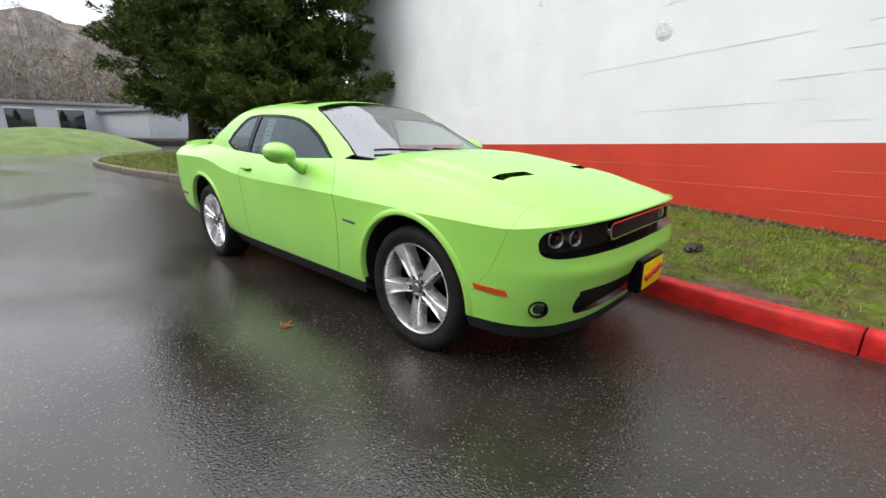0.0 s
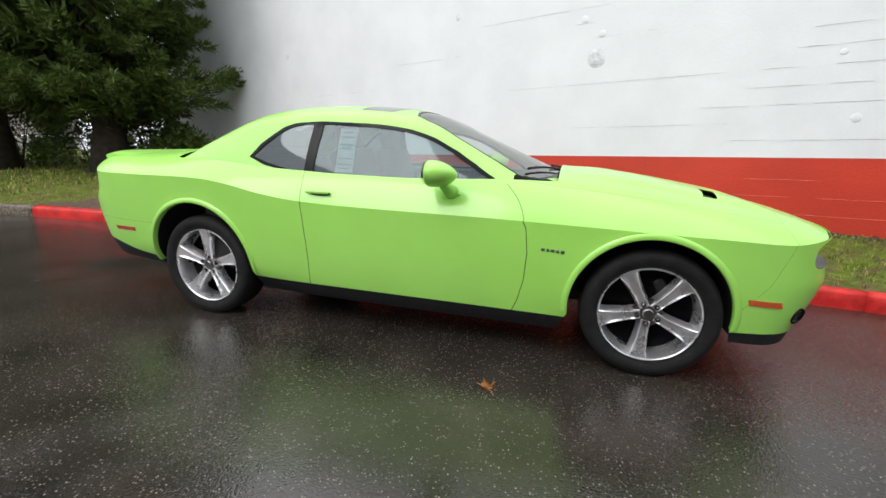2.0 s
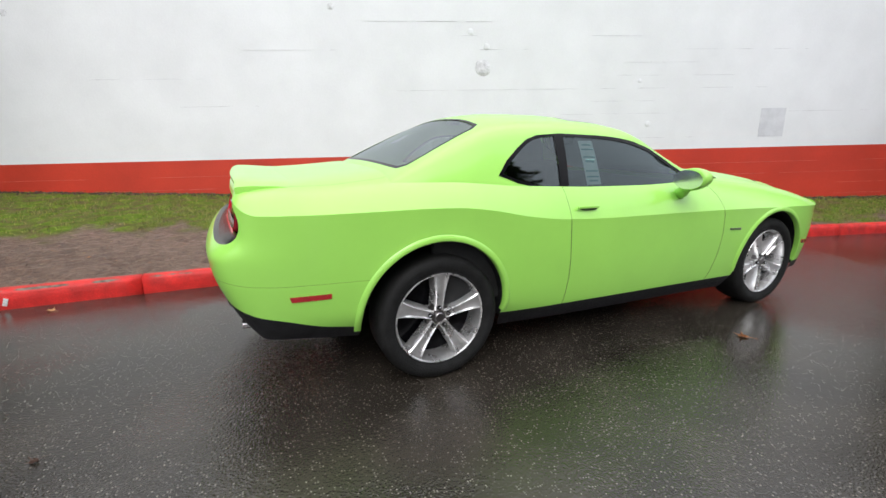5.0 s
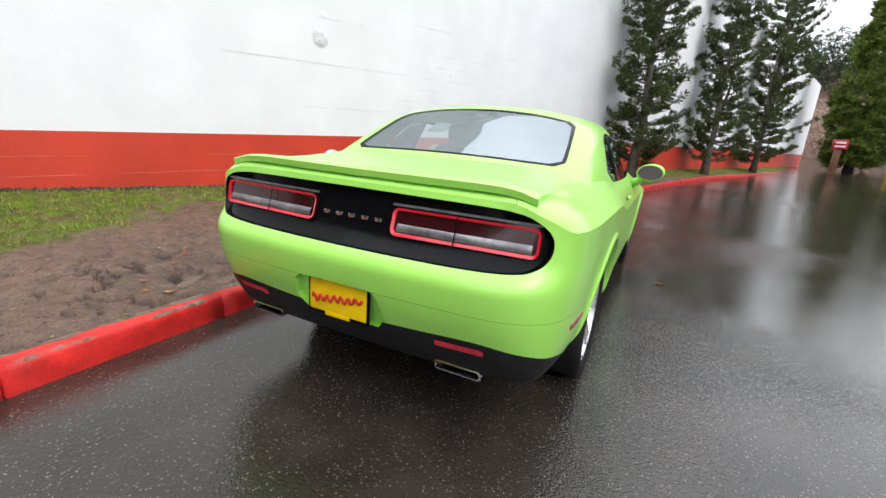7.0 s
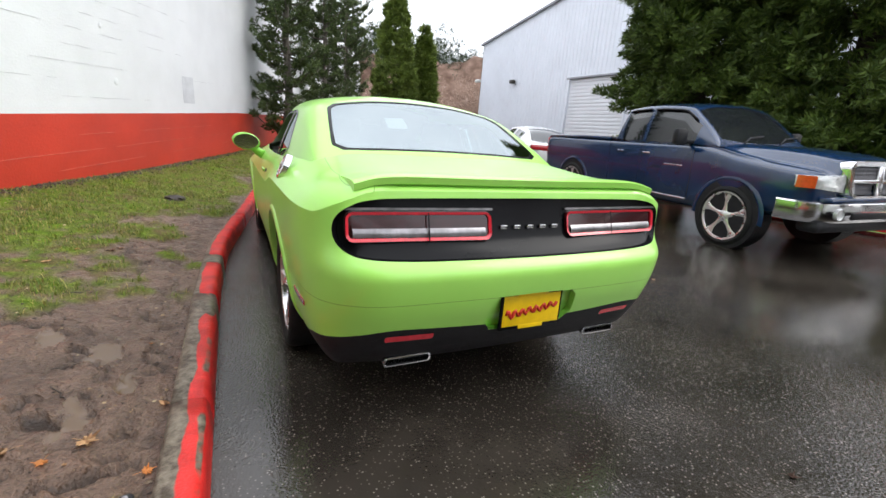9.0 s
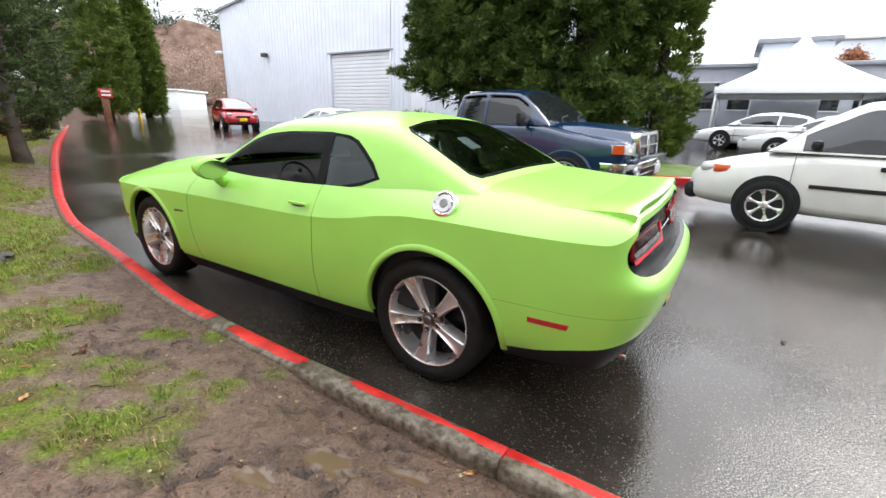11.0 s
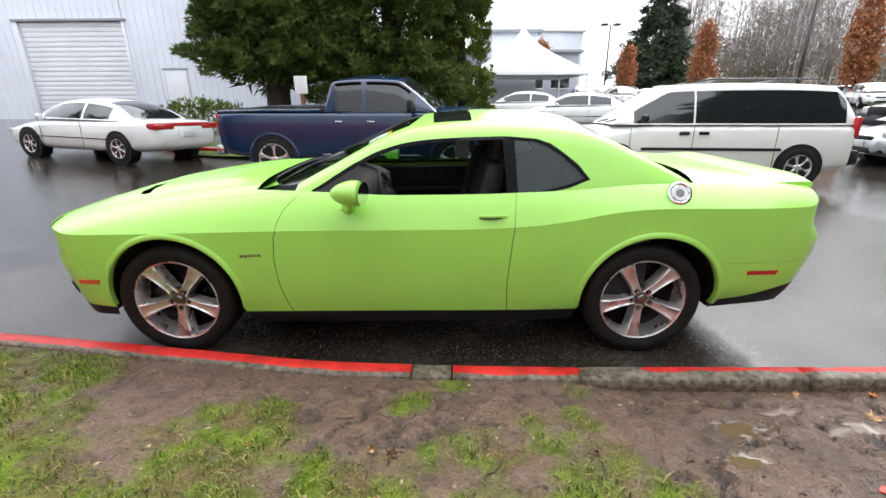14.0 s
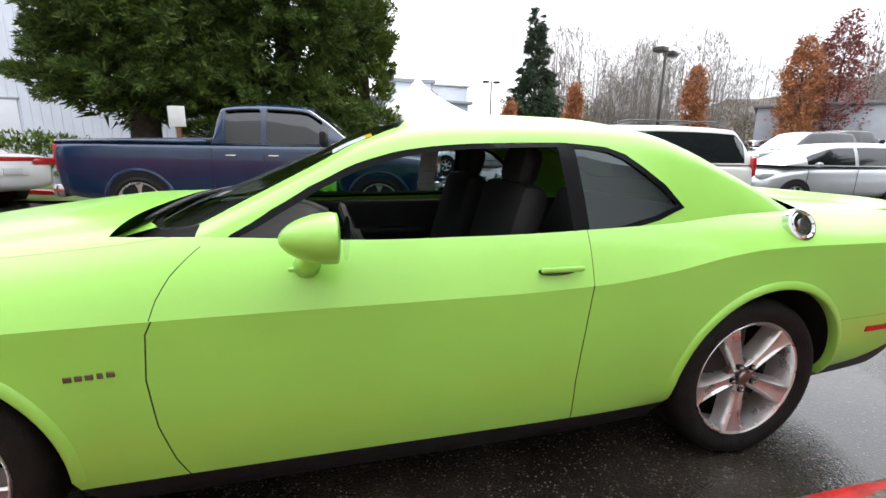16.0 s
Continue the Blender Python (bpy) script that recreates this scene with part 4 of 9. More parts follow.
ok = ~hole & ~seam & ~in_scoop
on_hood = (c2[:, 0] < u_x(0.70)) & (c2[:, 1] > np.interp(c2[:, 0], [q[0] for q in hood_edge][::-1], [q[1] for q in hood_edge][::-1]))
on_trunk = (c2[:, 0] > u_x(-1.6)) & (c2[:, 1] > np.interp(c2[:, 0], [q[0] for q in trunk_edge], [q[1] for q in trunk_edge]))
door_u0 = np.interp(c2[:, 1], [q[1] for q in door_cap_f], [q[0] for q in door_cap_f])
on_door = (c2[:, 0] > door_u0) & (c2[:, 0] < u_x(-0.655))
on_bump = (c2[:, 0] < np.interp(c2[:, 1], [q[1] for q in bump_cap], [q[0] for q in bump_cap])) & ~on_hood
CAP_PANELS = {"hood": ok & on_hood, "trunk_lid": ok & on_trunk, "door": ok & on_door, "front_bumper": ok & on_bump,
              "fender": ok & ~on_hood & ~on_bump & (c2[:, 0] <= door_u0), "quarter_panel": ok & ~on_trunk & (c2[:, 0] >= u_x(-0.655))}
cap_skin = {k: pick(k3, f2, m) for k, m in CAP_PANELS.items()}
gap_skin += [pick(k3, f2, inside(q, c2) & ~hole) for q in cap_seams]
scoop_skin = pick(k3 - np.array((0, 0, 0.03)), f2, in_scoop)

# -- cabin --
hx = np.linspace(-1.9, 1.05, 120)
hv = np.concatenate([np.linspace(0, 0.42, 12), np.linspace(0.44, 0.58, 8), np.linspace(0.62, 1, 14)])


def side_window(pts):
    return [(x, float(v_of(x, z))) for x, z in pts]


win_door = side_window([(-0.60, 1.022), (-0.2, 1.016), (0.3, 1.008), (0.60, 1.002), (0.54, 1.05), (0.42, 1.117), (0.30, 1.187), (0.18, 1.245), (0.05, 1.287), (-0.10, 1.315), (-0.3, 1.331), (-0.5, 1.338), (-0.575, 1.340)])
win_rear = side_window([(-0.665, 1.025), (-0.80, 1.052), (-0.95, 1.085), (-1.06, 1.122), (-1.0, 1.185), (-0.92, 1.25), (-0.85, 1.297), (-0.79, 1.322), (-0.72, 1.335), (-0.645, 1.339)])
trim_side = side_window([(0.655, 0.992), (0.3, 0.994), (-0.2, 1.002), (-0.63, 1.008), (-0.82, 1.037), (-0.97, 1.07), (-1.09, 1.115), (-1.02, 1.20), (-0.93, 1.27), (-0.86, 1.317), (-0.78, 1.343), (-0.6, 1.357), (-0.3, 1.350), (-0.08, 1.334), (0.08, 1.303), (0.21, 1.258), (0.33, 1.198), (0.45, 1.127), (0.57, 1.055)])
screen = [(float(x), v) for x, v in [(0.93, 1.0), (0.91, 0.85), (0.88, 0.70), (0.82, 0.60), (0.71, 0.548), (0.55, 0.556), (0.3, 0.565), (0.1, 0.572), (0.02, 0.60), (-0.03, 0.72), (-0.05, 0.86), (-0.055, 1.0)]]
screen_trim = [(float(x), v) for x, v in [(0.99, 1.0), (0.97, 0.84), (0.92, 0.70), (0.83, 0.59), (0.70, 0.535), (0.55, 0.545), (0.3, 0.552), (0.09, 0.56), (0.0, 0.59), (-0.05, 0.72), (-0.07, 0.86), (-0.075, 1.0)]]
back = [(-1.625, 1.0), (-1.625, 0.85), (-1.62, 0.70), (-1.61, 0.60), (-1.57, 0.562), (-1.45, 0.562), (-1.3, 0.568), (-1.16, 0.578), (-1.11, 0.61), (-1.09, 0.75), (-1.085, 1.0)]
back_trim = [(-1.645, 1.0), (-1.645, 0.85), (-1.64, 0.68), (-1.63, 0.58), (-1.58, 0.545), (-1.45, 0.548), (-1.3, 0.553), (-1.15, 0.562), (-1.09, 0.595), (-1.07, 0.75), (-1.065, 1.0)]
sunroof = [(-0.40, 1.0), (-0.40, 0.60), (-0.39, 0.585), (-0.17, 0.585), (-0.16, 0.60), (-0.145, 1.0)]
p2, f2 = cut_sheet(hx, hv, [win_door, win_rear, trim_side, screen, screen_trim, back, back_trim, sunroof], gap=0.015, near=0.004)
c2 = p2[f2].mean(1)
h3 = house_at(p2[:, 0], p2[:, 1])
nn = np.cross(h3[f2[:, 1]] - h3[f2[:, 0]], h3[f2[:, 2]] - h3[f2[:, 0]])
bad = nn[:, 2] - nn[:, 1] < 0
f2[bad] = f2[bad][:, ::-1]
in_wd, in_wr, in_ts = inside(win_door, c2), inside(win_rear, c2), inside(trim_side, c2)
in_s, in_st, in_b, in_bt, in_sun = inside(screen, c2), inside(screen_trim, c2), inside(back, c2), inside(back_trim, c2), inside(sunroof, c2)
below_hood = (c2[:, 0] > 0.68) & ~in_st & (c2[:, 1] < 0.62)
roof_skin = pick(h3, f2, ~in_ts & ~in_st & ~in_bt & ~in_sun & ~below_hood)
trim_skin = pick(h3 + np.array((0, -0.002, 0.001)), f2, in_ts & ~in_wd & ~in_wr)
cowl_skin = pick(h3, f2, in_st & ~in_s)
back_trim_skin = pick(h3, f2, in_bt & ~in_b)
pane = {"door_window": pick(h3 - np.array((0, -0.004, 0)), f2, in_wd), "quarter_window": pick(h3 - np.array((0, -0.004, 0)), f2, in_wr),
        "windscreen": pick(h3 - np.array((0, 0, 0.004)), f2, in_s), "rear_window": pick(h3 - np.array((0, 0, 0.004)), f2, in_b), "sunroof_glass": pick(h3 + np.array((0, 0, 0.001)), f2, in_sun)}

# -- panels as parts --
for name in ("fender", "door", "quarter_panel"):
    half = joined([wall_skin[name], cap_skin[name]])
    for v, f in (half, mirror(*half)):
        from_arrays(name, v, f, LIME, coupe)
for name, pieces in (("front_bumper", [wall_skin["front_bumper"], cap_skin["front_bumper"]]), ("rear_bumper", [wall_skin["rear_bumper"]]), ("hood", [cap_skin["hood"]]), ("trunk_lid", [cap_skin["trunk_lid"]])):
    from_arrays(name, *both(*joined(pieces)), LIME, coupe)
roof = from_arrays("roof", *both(*roof_skin), LIME, coupe)
for k, (v, f) in enumerate(gap_skin):
    for v2, f3 in ((v, f), mirror(v, f)):
        from_arrays("panel_gap", v2, f3, SEAM_FAINT if k in (2, 3, 5, 8, 9) else SEAM, coupe, "dark shut line")
# black front lip and rear valance; along the sills the black stands for shadow
from_arrays("skirt_with_sill_shade", *both(*dark_low), BLACK_PLASTIC, coupe, "black lower skirt")
from_arrays("window_trim", *trim_skin, GLOSS_BLACK, coupe)
from_arrays("window_trim", *mirror(*trim_skin), GLOSS_BLACK, coupe)
from_arrays("screen_surround", *both(*cowl_skin), GLOSS_BLACK, coupe)
from_arrays("rear_window_surround", *both(*back_trim_skin), GLOSS_BLACK, coupe)
for name, mt in (("windscreen", GLASS_CLEAR), ("rear_window", GLASS_REAR), ("sunroof_glass", GLASS_DARK)):
    from_arrays(name, *both(*pane[name]), mt, coupe).visible_shadow = name == "sunroof_glass"
for name, mt in (("door_window", GLASS_SIDE), ("quarter_window", GLASS_SMOKE)):
    for v, f in (pane[name], mirror(*pane[name])):
        if name == "door_window" and v[0, 1] > 0:
            continue                                   # the driver's window is down
        from_arrays(name, v, f, mt, coupe).visible_shadow = False


# ---- coupe: wheels, lamps, trim, cabin ----
def wheel(parent, cx, cz, sign, turn):
    """Five broad spokes in a polished rim; sign -1 for the right side."""
    # local: outer face towards -y, then mirrored for the left side
    mx = Matrix.Translation((cx, sign * 0.905, cz)) @ Matrix.Diagonal((1, -sign, 1, 1))
    rot = Matrix.Rotation(turn, 4, "Y")

    def done(name, bm, mat, par, label=""):
        bmesh.ops.transform(bm, matrix=mx @ rot, verts=bm.verts)
        if sign > 0:
            bmesh.ops.reverse_faces(bm, faces=bm.faces)
        return part(name, bm, mat, par, label)

    bm = bmesh.new()
    spin(bm, [(0.262, 0.014), (0.268, 0.002), (0.264, -0.003), (0.257, 0.001), (0.253, 0.014), (0.249, 0.05), (0.240, 0.12), (0.246, 0.125), (0.258, 0.07)], 72, closed=True)
    rim = done("wheel", bm, ALLOY, parent, "polished five-spoke alloy wheel")
    bm = bmesh.new()
    spin(bm, [(0.255, 0.026), (0.266, 0.004), (0.272, -0.006), (0.276, -0.005), (0.292, -0.014), (0.315, -0.019), (0.333, -0.016), (0.337, -0.0135), (0.346, -0.010), (0.3585, 0.006), (0.364, 0.03), (0.3645, 0.11), (0.364, 0.19), (0.355, 0.215), (0.32, 0.235), (0.25, 0.225)], 80, closed=True)
    done("tyre", bm, RUBBER, rim)
    # each spoke: two raised edges with a sunken face between, deep tapering flanks
    for k in range(5):
        a0 = math.pi / 2 + k * 2 * math.pi / 5
        bm = bmesh.new()
        rows = []
        for r, hw, face, sink in ((0.040, 0.026, 0.026, 0.0), (0.062, 0.025, 0.020, 0.004), (0.090, 0.025, 0.017, 0.010), (0.125, 0.027, 0.013, 0.012), (0.165, 0.031, 0.009, 0.010), (0.205, 0.037, 0.005, 0.007), (0.235, 0.043, 0.002, 0.004), (0.250, 0.048, 0.001, 0.002), (0.257, 0.053, 0.002, 0.001)):
            row = []
            for side, y in ((-1.42, face + 0.075), (-1.22, face + 0.034), (-1.02, face + 0.006), (-0.86, face), (-0.62, face + sink), (0, face + sink * 1.25), (0.62, face + sink), (0.86, face), (1.02, face + 0.006), (1.22, face + 0.034), (1.42, face + 0.075)):
                w = side * hw if abs(side) <= 1.02 else math.copysign(hw * 1.02 + (abs(side) - 1.02) * 0.026, side)
                row.append(bm.verts.new((math.cos(a0) * r - math.sin(a0) * w, y, math.sin(a0) * r + math.cos(a0) * w)))
            rows.append(row)
        for r0, r1 in zip(rows, rows[1:]):
            for i in range(10):
                bm.faces.new((r0[i], r0[i + 1], r1[i + 1], r1[i]))
            bm.faces.new((r0[10], r0[0], r1[0], r1[10]))
        bm.faces.new(rows[0])
        bm.faces.new(rows[-1][::-1])
        bmesh.ops.recalc_face_normals(bm, faces=bm.faces)
        done("spoke", bm, ALLOY, rim)
    bm = bmesh.new()
    spin(bm, [(0.0, 0.012), (0.024, 0.013), (0.029, 0.018), (0.031, 0.032), (0.074, 0.036), (0.080, 0.06), (0.03, 0.07)], 32)
    done("hub_cap", bm, ALLOY_DARK, rim)
    for k in range(5):
        a = math.pi / 2 + k * 2 * math.pi / 5
        bm = bmesh.new()
        spin(bm, [(0.013, 0.030), (0.0135, 0.016), (0.011, 0.017), (0.0105, 0.026), (0.0, 0.026)], 14, m=Matrix.Translation((0.058 * math.cos(a), 0, 0.058 * math.sin(a))))
        done("lug_seat", bm, GLOSS_BLACK, rim)
        bm = bmesh.new()
        spin(bm, [(0.0, 0.006), (0.006, 0.007), (0.009, 0.012), (0.009, 0.045)], 6, m=Matrix.Translation((0.058 * math.cos(a), 0, 0.058 * math.sin(a))))
        done("lug_nut", bm, CHROME, rim)
    bm = bmesh.new()
    spin(bm, [(0.0, 0.018), (0.0035, 0.018), (0.0035, 0.05)], 6, m=Matrix.Translation((0.244 * math.cos(2.2), 0.03, 0.244 * math.sin(2.2))))
    done("valve_stem", bm, BLACK_PLASTIC, rim)
    bm = bmesh.new()
    spin(bm, [(0.06, 0.125), (0.165, 0.125), (0.168, 0.13), (0.168, 0.145), (0.06, 0.15)], 40, closed=True)
    done("brake_disc", bm, STEEL, rim)
    bm = bmesh.new()
    add_box(bm, (0.12, 0.125, 0.06), (0.07, 0.07, 0.17), 0.02)
    done("brake_caliper", bm, STEEL, rim)
    # deep barrel and back coloured black for the shade between the spokes
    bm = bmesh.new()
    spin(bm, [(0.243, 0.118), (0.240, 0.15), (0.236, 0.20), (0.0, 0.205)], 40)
    done("barrel_shade", bm, GLOSS_BLACK, rim, "inner barrel blacked for the shade behind the spokes")
    return rim


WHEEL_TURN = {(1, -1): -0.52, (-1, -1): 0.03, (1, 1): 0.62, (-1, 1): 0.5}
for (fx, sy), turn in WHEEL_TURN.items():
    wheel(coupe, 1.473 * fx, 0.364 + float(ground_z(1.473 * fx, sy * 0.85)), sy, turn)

# wheel housings and underbody
for cx, cz, r in ARCH:
    for sy in (-1, 1):
        bm = bmesh.new()
        rows = []
        for d in (0.0, 0.03, 0.42):
            row = []
            for i in range(0, 29):
                a = radians(-10 + 200 * i / 28)
                x, z = cx + (r + 0.0) * math.cos(a), cz + r * math.sin(a)
                y = abs(float(wall_at(u_x(x), z)[1])) - d - 0.001
                row.append(bm.verts.new((x, sy * y, z)))
            rows.append(row)
        for r0, r1 in zip(rows, rows[1:]):
            for i in range(28):
                bm.faces.new((r0[i], r0[i + 1], r1[i + 1], r1[i]))
        bm.faces.new(rows[-1])
        part("wheel_housing", bm, BLACK_PLASTIC, coupe)
# rolled lips round the wheel openings
for cx, cz, r in ARCH:
    for sy in (-1, 1):
        bm, rows = bmesh.new(), []
        for i in range(49):
            a = radians(-6 + 192 * i / 48)
            row = []
            for dr, out in ((0.034, -0.001), (0.027, 0.006), (0.014, 0.009), (0.003, 0.010), (-0.002, 0.007), (-0.002, -0.03)):
                x, z = cx + (r + dr) * math.cos(a), cz + (r + dr) * math.sin(a)
                row.append(bm.verts.new((x, sy * (abs(float(wall_at(u_x(x), z)[1])) + out), z)))
            rows.append(row)
        for r0, r1 in zip(rows, rows[1:]):
            for j in range(5):
                bm.faces.new((r0[j], r0[j + 1], r1[j + 1], r1[j]) if sy > 0 else (r0[j], r1[j], r1[j + 1], r0[j + 1]))
        bmesh.ops.recalc_face_normals(bm, faces=bm.faces)
        part("arch_lip", bm, LIME, coupe, sharp=60)
bm = bmesh.new()
add_box(bm, (0.0, 0, 0.24), (1.95, 1.62, 0.10), 0.03)
add_box(bm, (1.45, 0, 0.34), (1.5, 1.0, 0.18), 0.05)
add_box(bm, (-1.6, 0, 0.40), (1.5, 1.0, 0.2), 0.05)
part("underbody", bm, BLACK_PLASTIC, coupe)


def on_flank(x, z, out=0.0):
    p = wall_at(u_x(x), z)
    return float(abs(p[1])) + out


def flank_patch(name, loop, mat, out, sy, thick=0.008, label=""):
    """A shape in (x, z) laid on the flank with a little thickness."""
    loop = [tuple(q) for q in resample(loop, 0.02, True)]
    bm = bmesh.new()
    top = [bm.verts.new((x, sy * on_flank(x, z, out), z)) for x, z in loop]
    base = [bm.verts.new((x, sy * on_flank(x, z, out - thick), z)) for x, z in loop]
    bm.faces.new(top)
    for i in range(len(loop)):
        j = (i + 1) % len(loop)
        bm.faces.new((top[i], base[i], base[j], top[j]))
    bmesh.ops.recalc_face_normals(bm, faces=bm.faces)
    return part(name, bm, mat, coupe, label, sharp=25)


for sy in (-1, 1):
    flank_patch("side_marker", [(1.915, 0.518), (2.080, 0.506), (2.090, 0.476), (1.925, 0.487)], AMBER, 0.004, sy, label="amber side marker lamp")
    flank_patch("side_marker", [(-2.265, 0.572), (-2.07, 0.572), (-2.07, 0.545), (-2.255, 0.545)], RED_LENS, 0.004, sy, label="red side marker lamp")
    # fender badge: illegible chrome lettering as bars
    bm = bmesh.new()
    for i, wdt in enumerate((0.020, 0.014, 0.020, 0.018, 0.020)):
        x = 0.885 + i * 0.0265
        add_box(bm, (x, sy * (on_flank(x, 0.69) + 0.001), 0.690 - 0.0015 * i), (wdt, 0.006, 0.017), 0.002)
    part("fender_badge", bm, ALLOY_DARK, coupe, "small chrome fender badge").data.materials.append(BLACK_PLASTIC)
    # door handle: shallow scoop with a body-coloured flap
    bm = bmesh.new()
    add_box(bm, (-0.515, sy * 0.951, 0.924), (0.165, 0.018, 0.020), 0.008)
    part("door_handle", bm, LIME, coupe)
    bm = bmesh.new()
    n = 20
    ring = [bm.verts.new((-0.50 + 0.070 * math.cos(2 * math.pi * i / n), sy * (on_flank(-0.5, 0.83) - 0.030 + 0.0015 + (0.014 if math.sin(2 * math.pi * i / n) < 0 else 0.0)), 0.914 + 0.014 * math.sin(2 * math.pi * i / n))) for i in range(n)]
    bm.faces.new(ring)
    part("handle_recess", bm, SEAM, coupe)
    # mirror: shell, glass, foot
    bm = bmesh.new()
    bmesh.ops.create_uvsphere(bm, u_segments=24, v_segments=14, radius=1.0)
    for v in bm.verts:
        x, y, z = v.co
        if x < -0.35:
            x = -0.35 - (abs(x) - 0.35) * 0.12
        k = 1.0 - 0.18 * (x + 0.35)
        v.co = (0.285 + x * 0.118, sy * (1.035 + y * 0.118 * k), 1.078 + z * 0.078 * k + 0.012 * y)
    if sy > 0:
        bmesh.ops.reverse_faces(bm, faces=bm.faces)
    mir = part("wing_mirror", bm, LIME, coupe)
    bm = bmesh.new()
    bmesh.ops.create_circle(bm, cap_ends=True, radius=1.0, segments=28)
    for v in bm.verts:
        x, y, _ = v.co
        v.co = (0.218 + 0.13 * 0.098 * x, sy * (1.035 + 0.098 * x), 1.078 + 0.062 * y)
    part("mirror_glass", bm, CHROME, mir, "mirror glass")
    tube("mirror_foot", [(0.34, sy * 0.895, 0.965), (0.33, sy * 0.935, 0.988), (0.305, sy * 0.985, 1.03), (0.29, sy * 1.01, 1.06)], [0.042, 0.036, 0.030, 0.03], LIME, mir, 12)
    flat = box("mirror_base", (0.35, sy * 0.893, 0.958), (0.09, 0.04, 0.012), LIME, mir, 0.005)

# fuel filler, left flank only
cap_p = Vector((-1.583, 0.918, 1.050))
cap_m = Matrix.Translation(cap_p) @ Vector((0.02, 1.0, 0.45)).to_track_quat("Z", "Y").to_matrix().to_4x4()
bm = bmesh.new()
spin(bm, [(0.0, 0.004), (0.022, 0.004), (0.024, 0.008), (0.044, 0.009), (0.049, 0.005), (0.058, 0.010), (0.068, 0.006), (0.071, -0.02)], 40, "z", cap_m)
filler = part("fuel_filler", bm, CHROME, coupe, "round chrome fuel filler cap")
bm = bmesh.new()
spin(bm, [(0.0, 0.0125), (0.020, 0.012), (0.024, 0.006)], 24, "z", cap_m)
part("filler_boss", bm, ALLOY_DARK, filler)
for k in range(8):
    a = k * math.pi / 4
    bm = bmesh.new()
    spin(bm, [(0.0, 0.016), (0.004, 0.015), (0.005, 0.008)], 8, "z", cap_m @ Matrix.Translation((0.054 * math.cos(a), 0.054 * math.sin(a), -0.003)))
    part("filler_bolt", bm, ALLOY_DARK, filler)


# -- tail: recessed panel, lamps, letters, plate, exhausts, spoiler --
def tail_x(y, z):
    p = wall_at(u_rear(abs(y)), z)
    return float(p[0])


def tail_patch(name, loop, mat, inset, parent, label="", ring=None):
    """A shape in (y, z) that follows the tail, set in by inset; with ring, a frame round a smaller loop."""
    bm = bmesh.new()
    a = [bm.verts.new((tail_x(y, z) + inset, y, z)) for y, z in loop]
    if ring:
        b = [bm.verts.new((tail_x(y, z) + inset + 0.004, y, z)) for y, z in ring]
        c = [bm.verts.new((tail_x(y, z) + inset + 0.03, y, z)) for y, z in ring]
        n = len(a)
        for i in range(n):
            j = (i + 1) % n
            bm.faces.new((a[i], a[j], b[j], b[i]))
            bm.faces.new((b[i], b[j], c[j], c[i]))
    else:
        bm.faces.new(a)
        bmesh.ops.triangulate(bm, faces=bm.faces)
    bmesh.ops.recalc_face_normals(bm, faces=bm.faces)
    return part(name, bm, mat, parent, label)


def inset_sheet(name, us_, zs_, depth, mat, label, below=9.0):
    """A recessed backing across both halves."""
    pv, pf, n = [], [], len(zs_)
    pts = [(u, -1) for u in us_] + [(u, 1) for u in us_[::-1][1:]]
    for u, sgn in pts:
        for z in zs_:
            q = wall_in(u, min(z, float(crease(at_u(u)[0])) - below) if below < 9 else z, depth)
            pv.append((q.x, -q.y if sgn > 0 else q.y, q.z))
    for i in range(len(pts) - 1):
        for j in range(n - 1):
            pf.append((i * n + j, i * n + j + 1, (i + 1) * n + j + 1, (i + 1) * n + j))
    return from_arrays(name, pv, pf, mat, coupe, label)


def inset_lip(name, loop, depth, mat):
    """The skin's edge turned inwards round an opening cut at the middle line."""
    vv, ff = [], []
    line = resample([(float(q[0]), q[1]) for q in loop], 0.02)
    for u, z in line:
        a, b = wall_in(u, z, 0.0), wall_in(u, z, depth)
        vv += [a, b]
    ff = [(2 * i, 2 * i + 2, 2 * i + 3, 2 * i + 1) for i in range(len(line) - 1)]
    v, f = np.array(vv), np.array(ff)
    return from_arrays(name, *both(v, f), mat, coupe)


inset_sheet("tail_panel", list(np.linspace(float(u_rear(0.876)), U_END, 36)), np.linspace(0.79, 1.042, 9), 0.028, GLOSS_BLACK, "gloss black tail panel", 0.012)
inset_lip("tail_opening_lip", tail, 0.03, GLOSS_BLACK)


def shaped(y0, z0, y1, z1, r, inset, n=6):
    return rounded(y0 + inset, z0 + inset, y1 - inset, z1 - inset, max(0.004, r - inset), n)


